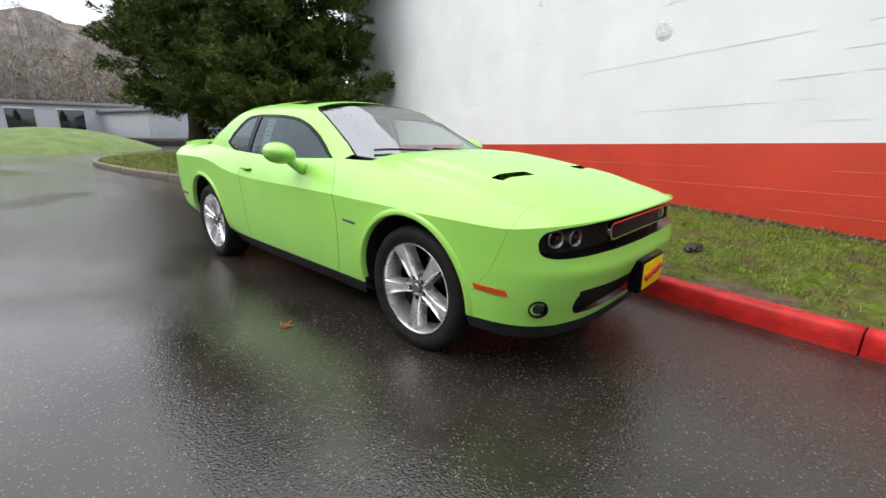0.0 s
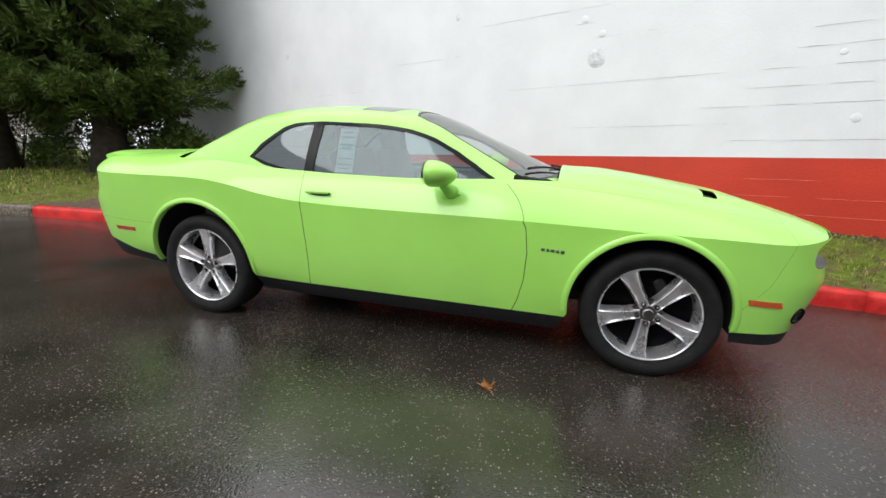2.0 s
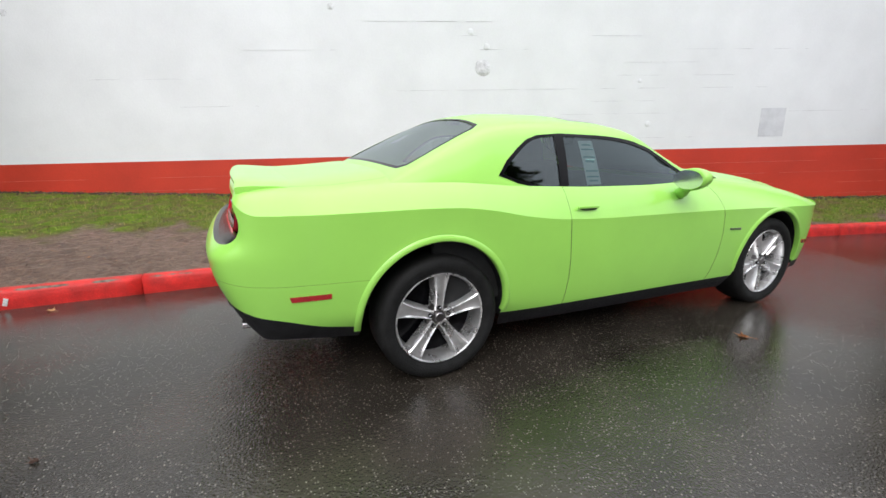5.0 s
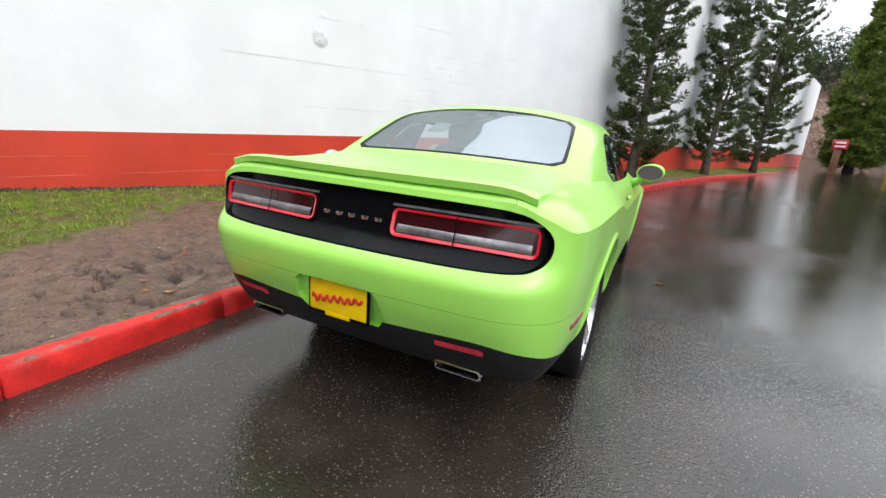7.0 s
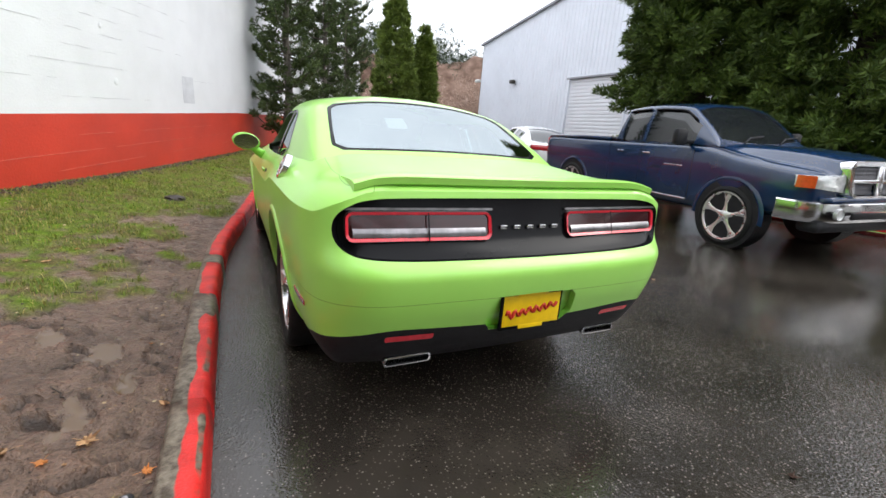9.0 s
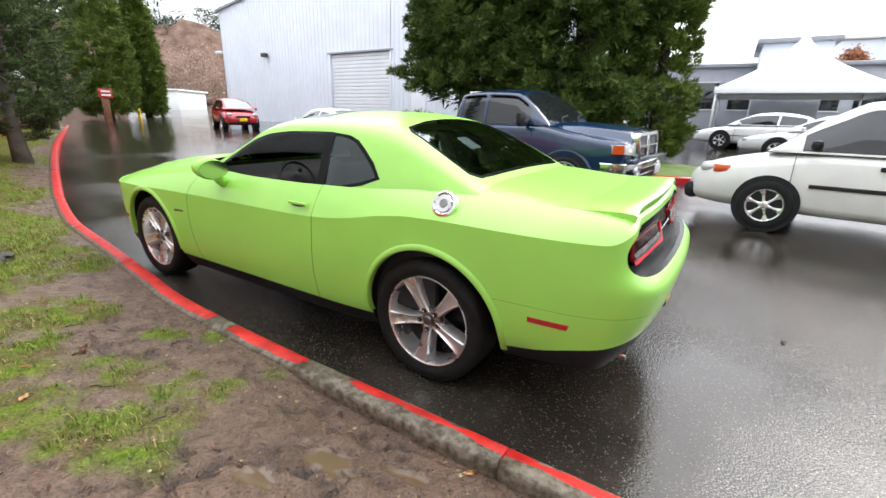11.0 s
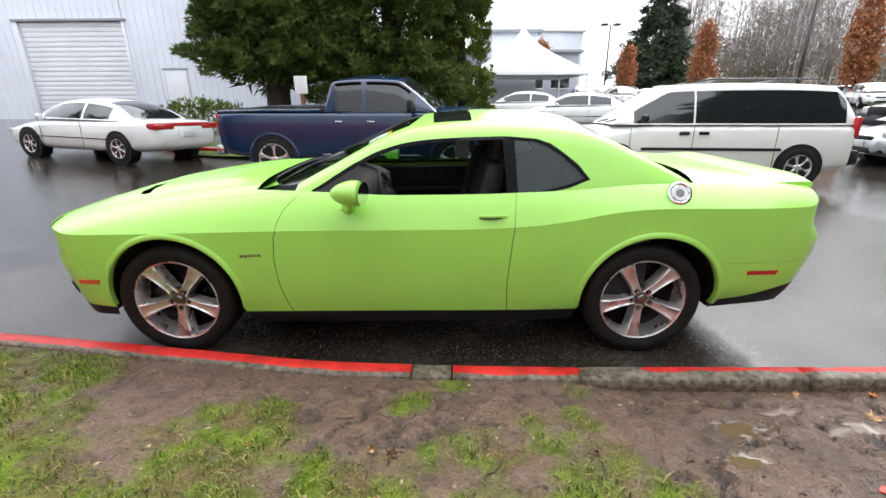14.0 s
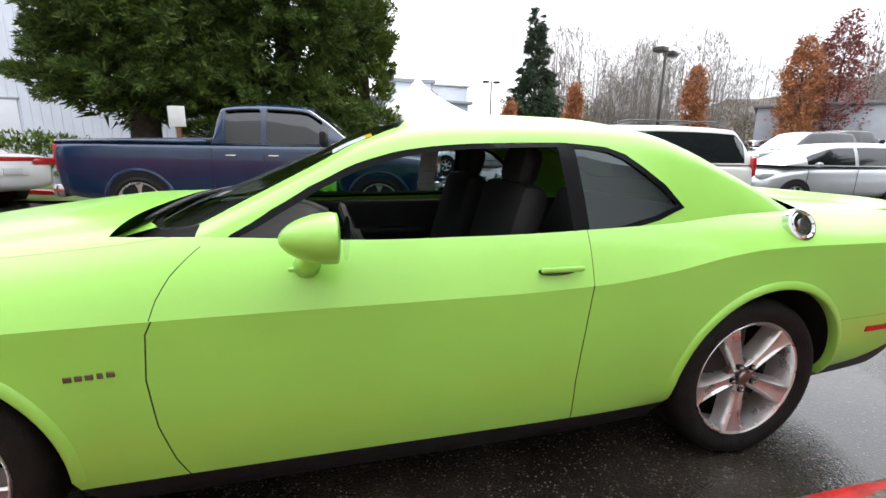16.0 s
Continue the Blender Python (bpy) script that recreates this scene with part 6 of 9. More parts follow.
def tree(name, label, x, y, z, height, base, shape, leaf, clumps, per, size, spread, seed, trunk_r=0.25, lumps=0.28, droop=0.2, thin=0.42, limbs=14, bark=None, shell=0.55, group="", lean=0.0, core=0.0):
    rng = np.random.default_rng(seed)
    t = thing(name, label, "tree", group, at=pose(x, y, z))
    p, o = crown_points(rng, clumps, height, base, shape, lumps, shell, 0.8, seed * 3.7)
    v, q = sprays(rng, p, o, per, size, spread, droop, thin)
    if core:
        p2, o2 = crown_points(rng, int(clumps * 0.55), height * 0.97, base * 1.15, shape, lumps * 0.8, 0.25, 0.8, seed * 3.7)
        v2, q2 = sprays(rng, p2 * np.array((core, core, 1.0)), o2, 14, size * 1.7, spread * 1.5, droop, 0.6)
        v, q = np.concatenate([v, v2]), np.concatenate([q, q2 + len(v)])
    fast_mesh("crown", v, q, leaf, t)
    bm = bmesh.new()
    zs = np.linspace(-0.15, height * 0.93, 9)
    pts = [(0.06 * math.sin(k * 1.7 + seed) * (k > 0) + lean * k * 0.05, 0.06 * math.cos(k * 2.1 + seed) * (k > 0), zz) for k, zz in enumerate(zs)]
    add_tube(bm, pts, [trunk_r * (1.35 if k == 0 else (1 - k / 9.2)) for k in range(9)], 10)
    part("trunk", bm, bark or BARK, t)
    for i in range(limbs):
        h = rng.uniform(0.03, 0.85)
        a = rng.uniform(0, 2 * math.pi)
        r = shape(h) * rng.uniform(0.6, 0.95)
        zz = base + h * (height - base)
        bm = bmesh.new()
        add_tube(bm, [(0, 0, zz - r * 0.3), (r * 0.5 * math.cos(a), r * 0.5 * math.sin(a), zz - r * 0.05), (r * math.cos(a), r * math.sin(a), zz + r * 0.12)], [trunk_r * 0.28, trunk_r * 0.18, 0.012], 6)
        part("limb", bm, bark or BARK, t)
    return t


def plumes(rng, start, axis, length, width, per, size, thin=0.24, taper=0.6):
    """Feathery boughs: many narrow blades set along each axis, fanned away from it."""
    n = len(start)
    t = rng.uniform(0.02, 1.0, (n, per)) ** 0.8
    ax = axis / (np.linalg.norm(axis, axis=1)[:, None] + 1e-9)
    rad = rng.normal(0, 1, (n, per, 3))
    rad -= (rad * ax[:, None, :]).sum(-1, keepdims=True) * ax[:, None, :]
    rad /= np.linalg.norm(rad, axis=-1, keepdims=True) + 1e-9
    rad[..., 2] *= 0.7
    off = rng.uniform(0.1, 1.0, (n, per, 1)) ** 0.7 * width[:, None, None] * (1.02 - t[..., None]) ** taper
    sag = np.zeros((n, per, 3))
    sag[..., 2] = -0.10 * length[:, None] * t ** 2
    base = start[:, None, :] + ax[:, None, :] * (length[:, None] * t)[..., None] + rad * off + sag
    d = ax[:, None, :] * 0.75 + rad * 0.75 + rng.normal(0, 0.35, (n, per, 3))
    d = (d / (np.linalg.norm(d, axis=-1, keepdims=True) + 1e-9)).reshape(-1, 3)
    base = base.reshape(-1, 3)
    side = np.cross(d, rng.normal(0, 1, d.shape))
    side /= np.linalg.norm(side, axis=1)[:, None] + 1e-9
    ln = size * rng.uniform(0.6, 1.4, (len(d), 1))
    wd = ln * thin * rng.uniform(0.7, 1.3, (len(d), 1))
    root = base + d * ln * 0.12
    v = np.stack([root + side * wd * 0.5, base + d * ln, root - side * wd * 0.5], 1).reshape(-1, 3)
    return v, np.arange(len(v)).reshape(-1, 3)


def stem(t, height, trunk_r, seed, bark, lean=0.0):
    bm = bmesh.new()
    zs = np.linspace(-0.15, height * 0.95, 10)
    pts = [(0.05 * math.sin(k * 1.7 + seed) * (k > 0) + lean * k * 0.05, 0.05 * math.cos(k * 2.1 + seed) * (k > 0), zz) for k, zz in enumerate(zs)]
    add_tube(bm, pts, [trunk_r * (1.45 if k == 0 else (1 - k / 10.3)) for k in range(10)], 12)
    part("trunk", bm, bark, t)


def bough_tree(name, label, x, y, z, height, base, shape, leaf, boughs, per, size, seed, trunk_r=0.3, rise_by=0.25, lumps=0.3, plume=(0.75, 0.26), group="", limbs=12, bark=None, inner=0.5, thin=0.24):
    """A dense evergreen: plumes standing out of a leafy shell, with hollows between them."""
    rng = np.random.default_rng(seed)
    t = thing(name, label, "tree", group, at=pose(x, y, z))
    st, ax, ln, wd = [], [], [], []
    while len(st) < boughs:
        h, a = rng.uniform(0, 1), rng.uniform(0, 2 * math.pi)
        r0 = shape(h)
        if rng.uniform() > r0 / shape.peak + 0.10:
            continue
        zz = base + h * (height - base)
        k = 1 + lumps * 1.6 * noise.noise((math.cos(a) * 1.7 + seed, math.sin(a) * 1.7, zz * 0.75)) + lumps * 0.8 * noise.noise((math.cos(a) * 5 + seed, math.sin(a) * 5, zz * 2.2))
        if noise.noise((math.cos(a) * 2.6 + seed * 2, math.sin(a) * 2.6, zz * 1.1 + 5)) < -0.40:
            continue
        length = plume[0] * rng.uniform(0.6, 1.35) * min(1.0, 0.35 + r0 / shape.peak)
        r = max(0.05, r0 * k - length * 0.75)
        tilt = rise_by + rng.normal(0, 0.22) + 0.5 * max(0.0, h - 0.7)
        st.append((r * math.cos(a), r * math.sin(a), zz - length * 0.2))
        b = a + rng.normal(0, 0.35)
        ax.append((math.cos(b), math.sin(b), tilt))
        ln.append(length)
        wd.append(plume[1] * rng.uniform(0.7, 1.3))
    st, ax, ln, wd = np.array(st), np.array(ax), np.array(ln), np.array(wd)
    v, q = plumes(rng, st, ax, ln, wd, per, size, thin)
    # the leafy depth behind the outer plumes
    k = len(st) // 2
    v2, q2 = plumes(rng, st[:k] * np.array((inner, inner, 1.0)), ax[:k], ln[:k] * 1.1, wd[:k] * 2.0, per * 2 // 3, size * 2.0, 0.24)
    fast_mesh("crown", np.concatenate([v, v2]), np.concatenate([q, q2 + len(v)]), leaf, t)
    stem(t, height, trunk_r, seed, bark or BARK)
    for i in range(limbs):
        h, a = rng.uniform(0.0, 0.6), rng.uniform(0, 2 * math.pi)
        r, zz = shape(h) * rng.uniform(0.5, 0.85), base + h * (height - base)
        tube("limb", [(0, 0, zz - r * 0.35), (r * 0.5 * math.cos(a), r * 0.5 * math.sin(a), zz - r * 0.08), (r * math.cos(a), r * math.sin(a), zz + r * 0.1)], [trunk_r * 0.30, trunk_r * 0.18, 0.012], bark or BARK, t, 6)
    return t


def pine_tree(name, label, x, y, z, height, base, reach, leaf, seed, whorls, group, trunk_r=0.13, leaders=()):
    """An open conifer: bare limbs in tiers, each carrying tufts that turn upwards, sky between."""
    rng = np.random.default_rng(seed)
    t = thing(name, label, "tree", group, at=pose(x, y, z))
    st, ax, ln, wd = [], [], [], []

    def limb(root, a, length, up):
        d0 = Vector((math.cos(a), math.sin(a), 0))
        pts = [Vector(root) + d0 * length * u + Vector((0, 0, length * (up * u + 0.35 * u * u - 0.12 * math.sin(u * 3)))) for u in (0, 0.25, 0.5, 0.75, 1.0)]
        tube("limb", pts, [0.035, 0.028, 0.02, 0.014, 0.006], GREY_BARK, t, 5)
        for k in range(max(4, int(length / 0.075))):
            u = rng.uniform(0.22, 1.0)
            i = min(3, int(u * 4))
            p = pts[i].lerp(pts[i + 1], u * 4 - i)
            b = a + rng.choice((-1, 1)) * rng.uniform(0.2, 1.2)
            st.append(tuple(p))
            ax.append((math.cos(b), math.sin(b), rng.uniform(0.1, 0.9)))
            ln.append(rng.uniform(0.16, 0.36) * (1.15 - 0.45 * u))
            wd.append(rng.uniform(0.07, 0.12))

    for k in range(whorls):
        h = (k + 0.5) / whorls
        zz = base + h * (height - base)
        for m in range(4):
            a = k * 2.4 + m * 1.571 + rng.normal(0, 0.35)
            length = max(0.14, reach(h) * rng.uniform(0.45, 1.2))
            limb((0.05 * math.sin(k), 0.05 * math.cos(k), zz + rng.normal(0, 0.08)), a, length, rng.uniform(-0.1, 0.35))
    for lx, ly, lz, lh in leaders:
        pts = [(0, 0, lz), (lx * 0.8, ly * 0.8, lz + lh * 0.3), (lx, ly, lz + lh)]
        tube("leader", pts, [0.07, 0.05, 0.012], GREY_BARK, t, 6)
        for k in range(10):
            u = k / 10
            limb((lx * (0.7 + 0.3 * u), ly * (0.7 + 0.3 * u), lz + lh * (0.25 + 0.73 * u)), rng.uniform(0, 6.28), rng.uniform(0.3, 0.75) * (1.1 - u), 0.5)
    v, q = plumes(rng, np.array(st), np.array(ax), np.array(ln), np.array(wd), 46, 0.085, 0.32, 0.4)
    fast_mesh("crown", v, q, leaf, t)
    stem(t, height, trunk_r, seed, GREY_BARK)
    return t


def scaled(shape_h, shape_r, r):
    return Shape(shape_h, [q * r for q in shape_r])


FULL = ([0, 0.06, 0.25, 0.55, 0.8, 0.93, 1], [0.55, 0.95, 1.0, 0.95, 0.72, 0.42, 0.08])
FLAME = ([0, 0.06, 0.25, 0.6, 0.85, 1], [0.8, 0.96, 1.0, 0.85, 0.48, 0.05])
SPIRE = ([0, 0.05, 0.3, 0.6, 0.85, 1], [0.9, 1.0, 0.72, 0.42, 0.16, 0.02])
RAGGED = ([0, 0.08, 0.3, 0.55, 0.8, 1], [0.6, 1.0, 0.8, 0.85, 0.5, 0.1])

# behind the coupe, beside the wall
for x, y, r, h, sd in ((-15.3, 3.7, 2.1, 12.0, 3), (-12.4, 4.06, 2.05, 11.5, 4), (-9.6, 4.7, 2.2, 10.5, 5)):
    bough_tree("cypress_tree", "tall dark green cypress with a dense ragged crown", x, y, float(lawn_z(x, y)), h, 1.55 if sd < 5 else 1.3, scaled(*FULL, r), CEDAR, 540, 210, 0.15, sd, 0.34, 0.35, 0.34, (0.85, 0.27), "trees behind the coupe")
# beside the wall ahead
for x, y, r, h, sd, lead in ((9.6, -0.35, 1.15, 8.2, 11, ()), (16.0, -2.55, 1.25, 9.2, 12, ((0.9, -0.35, 1.6, 5.6),)), (23.5, -5.2, 1.75, 11.0, 13, ((-0.9, 0.3, 2.0, 6.5), (0.8, -0.5, 2.6, 6.6)))):
    pine_tree("pine_tree", "straggly green conifer with open upswept branches", x, y, float(lawn_z(x, y)), h, 0.45, scaled(*RAGGED, r), JUNIPER, sd, int(h * 4.6), "straggly conifers along the wall", leaders=lead)
for x, y, r, h, sd in ((37.5, -12.9, 2.1, 12.4, 21), (40.0, -16.9, 1.45, 10.2, 22)):
    bough_tree("thuja_tree", "clipped bright green columnar thuja", x, y, float(ground_z(x, y)), h, 0.2, scaled(*FLAME, r), ARBOR, 420, 90, 0.26, sd, 0.25, 1.1, 0.10, (0.8, 0.32), "columnar thujas", 0, inner=0.7)
# big cedars behind the pickup, and a paler thuja at the end of their row
for x, y, r, h, sd in ((4.9, -10.8, 2.1, 11.5, 31), (1.5, -11.7, 2.3, 12.0, 32)):
    bough_tree("cedar_tree", "broad dark green cedar standing on the grass island", x, y, float(ground_z(x, y)), h, 1.95 if sd == 31 else 0.9, scaled(*FULL, r), CEDAR, 600, 240, 0.15, sd, 0.40, 0.12, 0.32, (0.9, 0.27), "cedars on the island")
bough_tree("thuja_tree", "pale green columnar thuja beside the cedars", -0.75, -12.1, float(ground_z(-0.75, -12.1)), 9.0, 0.25, scaled(*FLAME, 1.0), ARBOR, 330, 150, 0.11, 33, 0.2, 1.1, 0.14, (0.5, 0.18), limbs=0, inner=0.7)
bough_tree("spruce_tree", "tall blue-green spruce beyond the car lot", -24.5, -51.5, float(ground_z(0, -51.5)), 16.5, 0.8, scaled(*SPIRE, 4.2), SPRUCE, 330, 70, 0.42, 41, 0.3, -0.15, 0.45, (1.5, 0.42), limbs=0, inner=0.45)
for x, y, r, h, lf, sd in ((-17.5, -42.0, 0.45, 4.2, RUST, 51), (-24.0, -40.5, 0.7, 6.2, RUST, 52), (-30.5, -31.5, 0.85, 7.0, RUST, 53), (-34.5, -25.5, 1.3, 8.6, RUST, 54), (-37.5, -25.0, 1.6, 10.5, MAROON, 55), (-9.5, -44.0, 0.9, 5.0, RUST, 56)):
    tree("autumn_tree", "columnar tree with rusty autumn leaves", x, y, float(ground_z(0, y)) + 0.6, h, 1.0, scaled(*FULL, r), lf, 520, 18, 0.21, 0.22, sd, 0.14, 0.42, -0.2, 0.6, limbs=6, group="autumn trees round the car lot", shell=0.3)


def shrub(name, label, x, y, z, rx, ry, h, leaf, n, seed, size=0.14):
    rng = np.random.default_rng(seed)
    a, u = rng.uniform(0, 2 * math.pi, n), rng.uniform(0.02, 1, n)
    rr = np.sqrt(1 - u ** 2) * rng.uniform(0.75, 1.05, n)
    p = np.stack([rx * rr * np.cos(a), ry * rr * np.sin(a), h * u * rng.uniform(0.8, 1.05, n)], 1)
    o = p / (np.linalg.norm(p, axis=1)[:, None] + 1e-6)
    t = thing(name, label, "shrub", at=pose(x, y, z))
    v, q = sprays(rng, p, o, 9, size, 0.07, 0.0, 0.5)
    fast_mesh("foliage", v, q, leaf, t)
    bm = bmesh.new()
    for k in range(4):
        add_tube(bm, [(0, 0, -0.05), (0.3 * rx * math.cos(k * 1.6), 0.3 * ry * math.sin(k * 1.6), h * 0.6)], [0.03, 0.012], 5)
    part("stems", bm, BARK, t)
    return t


shrub("shrub", "bright green clipped shrub beside the metal building", 8.4, -12.6, float(ground_z(8, -12.6)), 2.3, 0.9, 1.15, SHRUB, 420, 61)
for x, y, r, h, sd in ((-8.3, 5.5, 0.9, 0.95, 62), (-9.8, 5.9, 1.2, 1.7, 63), (-11.2, 5.4, 1.3, 1.6, 64), (-13.2, 5.0, 1.4, 1.8, 65), (-15.6, 4.6, 1.3, 1.5, 66)):
    shrub("shrub", "low dark shrub under the cypresses by the wall", x, y, float(lawn_z(x, y)), r, r * 0.8, h, CEDAR, 520, sd, 0.11)

# far leafless woods
def woods(name, label, spots, seed, height, leaf, dens):
    rng = np.random.default_rng(seed)
    vs, qs, b = [], [], 0
    for x, y, z in spots:
        hgt = height * rng.uniform(0.7, 1.15)
        n = dens
        h = rng.uniform(0.25, 1, n)
        a = rng.uniform(0, 2 * math.pi, n)
        r = hgt * 0.22 * np.sqrt(rng.uniform(0, 1, n)) * np.sin(np.clip(h, 0, 0.97) * math.pi) ** 0.6
        p = np.stack([x + r * np.cos(a), y + r * np.sin(a), z + h * hgt], 1)
        o = np.stack([0.5 * np.cos(a), 0.5 * np.sin(a), np.full(n, 1.1)], 1)
        v, q = sprays(rng, p, o, 3, hgt * 0.085, hgt * 0.02, -0.3, 0.030)
        vs.append(v)
        qs.append(q + b)
        b += len(v)
        zs = np.linspace(0, hgt * 0.9, 5)
        for zz, z2 in zip(zs, zs[1:]):
            w = 0.16 * (1 - zz / hgt)
            tv = np.array([(x - w, y, z + zz), (x + w, y, z + zz), (x + w * 0.8, y, z + z2), (x - w * 0.8, y, z + z2), (x, y - w, z + zz), (x, y + w, z + zz), (x, y + w * 0.8, z + z2), (x, y - w * 0.8, z + z2)])
            vs.append(tv)
            qs.append(np.array([[0, 1, 2], [0, 2, 3], [4, 5, 6], [4, 6, 7]]) + b)
            b += 8
    ob = fast_mesh(name, np.concatenate(vs), np.concatenate(qs), leaf)
    return tagged(ob, label, "woods", kind="stuff")


rng = np.random.default_rng(77)
spots = [(-90 * math.cos(radians(a)) * k, -90 * math.sin(radians(a)) * k, 2.0) for a, k in zip(rng.uniform(5, 64, 170), rng.uniform(0.72, 1.25, 170))]
woods("far_woods", "leafless grey-brown woods behind the car lot", spots, 78, 16, TWIGS, 280)
BROWN_LEAF = leaf_material("brown_undergrowth", (0.14, 0.115, 0.07), (0.26, 0.215, 0.13))
spots = [(-100 * math.cos(radians(a)) * k, -100 * math.sin(radians(a)) * k, 1.0) for a, k in zip(rng.uniform(8, 66, 70), rng.uniform(0.8, 1.25, 70))]


def thicket(name, label, spots, leaf, seed, h, n, size=0.9):
    rng = np.random.default_rng(seed)
    c, o = [], []
    for x, y, z in spots:
        hh = h * rng.uniform(0.5, 1.1)
        a, u = rng.uniform(0, 2 * math.pi, n), rng.uniform(0, 1, n)
        r = hh * 0.55 * np.sqrt(rng.uniform(0, 1, n)) * np.sqrt(1.02 - u)
        c.append(np.stack([x + r * np.cos(a), y + r * np.sin(a), z + u * hh], 1))
        o.append(np.stack([np.cos(a), np.sin(a), np.full(n, 0.6)], 1))
    v, q = sprays(rng, np.concatenate(c), np.concatenate(o), 4, size, 0.4, -0.2, 0.35)
    return tagged(fast_mesh(name, v, q, leaf), label, "woods", kind="stuff")


thicket("undergrowth", "brown undergrowth at the edge of the far woods", spots, BROWN_LEAF, 79, 13, 300, 0.5)
spots = [(-70 + rng.uniform(-14, 8), rng.uniform(-10, 34), 0.5) for _ in range(46)]
woods("roadside_woods", "leafless woods beyond the entrance road", spots, 80, 13, TWIGS, 260)
thicket("roadside_thicket", "grey-brown thicket beyond the entrance road", [(-84 + rng.uniform(-9, 5), rng.uniform(-18, 40), 0) for _ in range(44)], BROWN_LEAF, 81, 13, 260, 0.5)
spots = [(150 + rng.uniform(-20, 30), -75 + rng.uniform(-34, 40), 4) for _ in range(70)]
# russet paled, so the haze of the distance sits in the leaf colour
HAZY_HILL_LEAF = leaf_material("russet_hillside_in_haze", (0.30, 0.19, 0.14), (0.42, 0.32, 0.26))
thicket("hillside_scrub", "russet scrub on the far hillside", spots, HAZY_HILL_LEAF, 82, 15, 420, 0.6)
thicket("hillside_firs", "dark firs along the far hilltop", [(190 + rng.uniform(-20, 20), -85 + rng.uniform(-50, 60), 22) for _ in range(56)], SPRUCE, 83, 20, 300, 0.9)


def ridge(name, label, line, mat, depth, seed):
    """Rising wooded ground: a line of (x, y, crest height), sloping up over depth away from the yard."""
    rng = np.random.default_rng(seed)
    v, f, n = [], [], 9
    for x, y, h in line:
        d = math.hypot(x, y)
        for j in range(n):
            t = j / (n - 1)
            k = 1 + depth * t / d
            rise = h * math.sin(min(1.0, t * 1.25) * math.pi / 2) ** 1.2
            v.append((x * k, y * k, 0.2 + rise + (t > 0) * rng.uniform(-0.9, 0.9)))
    for i in range(len(line) - 1):
        for j in range(n - 1):
            f.append((i * n + j, i * n + j + 1, (i + 1) * n + j + 1, (i + 1) * n + j))
    return tagged(from_arrays(name, v, f, mat), label, "hillside", kind="structure")


WOOD_FLOOR = material("leafless_wood_slope", (0.13, 0.112, 0.098), 0.95, vary=0.45, scale=0.35, bump=0.8, bump_scale=2.0, rgb2=(0.25, 0.215, 0.185), spec=0.1)
RUSSET_SLOPE = material("russet_slope", (0.15, 0.09, 0.065), 0.95, vary=0.4, scale=0.25, bump=0.8, bump_scale=1.5, rgb2=(0.23, 0.155, 0.12), spec=0.1)
ridge("wooded_slope", "grey-brown wooded slope behind the far woods", [(-116 * math.cos(radians(a)), -116 * math.sin(radians(a)), (27 if a < 22 else max(7.0, 27 - (a - 22) * 0.55)) + 1.5 * math.sin(a * 0.9)) for a in np.linspace(-34, 66, 70)], WOOD_FLOOR, 40, 85)
ridge("hill_slope", "russet brown hillside beyond the yard", [(165 * math.cos(radians(a)), 165 * math.sin(radians(a)), 31 + 2 * math.sin(a * 0.8)) for a in np.linspace(-48, -8, 40)], RUSSET_SLOPE, 40, 86)


# ---- other parked vehicles ----
WHITE_PAINT = material("white_car_paint", (0.74, 0.74, 0.73), 0.25, vary=0.04, scale=3, coat=0.6)
CREAM_PAINT = material("cream_van_paint", (0.70, 0.69, 0.65), 0.28, vary=0.05, scale=3, coat=0.5)
NAVY_PAINT = material("navy_truck_paint", (0.003, 0.022, 0.070), 0.22, vary=0.12, scale=3, coat=0.7, spec=0.5)
SILVER_PAINT = material("silver_car_paint", (0.52, 0.53, 0.55), 0.3, metal=0.5, vary=0.05, scale=3, coat=0.5)
DARK_PAINT = material("charcoal_car_paint", (0.022, 0.023, 0.026), 0.25, vary=0.1, scale=3, coat=0.7)
RED_PAINT = material("red_car_paint", (0.42, 0.012, 0.018), 0.25, vary=0.06, scale=3, coat=0.7)
TEAL_GLASS = material("pale_windscreen", (0.20, 0.27, 0.27), 0.05, vary=0.1, coat=0.8)
HEADLIGHT = material("clear_headlamp", (0.62, 0.63, 0.62), 0.12, metal=0.4, vary=0.15, scale=20, coat=0.8)
PALE_PLATE = material("pale_number_plate", (0.55, 0.56, 0.55), 0.5, vary=0.1, scale=40)


def shell(rows, n=22):
    """Closed skin through (x, half width, bottom, top, squareness) stations."""
    v, f = [], []
    for x, w, z0, z1, e in rows:
        for i in range(n):
            a = 2 * math.pi * i / n
            c, s = math.cos(a), math.sin(a)
            v.append((x, w * math.copysign(abs(c) ** (2 / e), c), (z0 + z1) / 2 + (z1 - z0) / 2 * math.copysign(abs(s) ** (2 / e), s)))
    m = len(rows)
    for k in range(m - 1):
        for i in range(n):
            j = (i + 1) % n
            f.append((k * n + i, k * n + j, (k + 1) * n + j, (k + 1) * n + i))
    f.append(tuple(range(n))[::-1])
    f.append(tuple((m - 1) * n + i for i in range(n)))
    return v, f


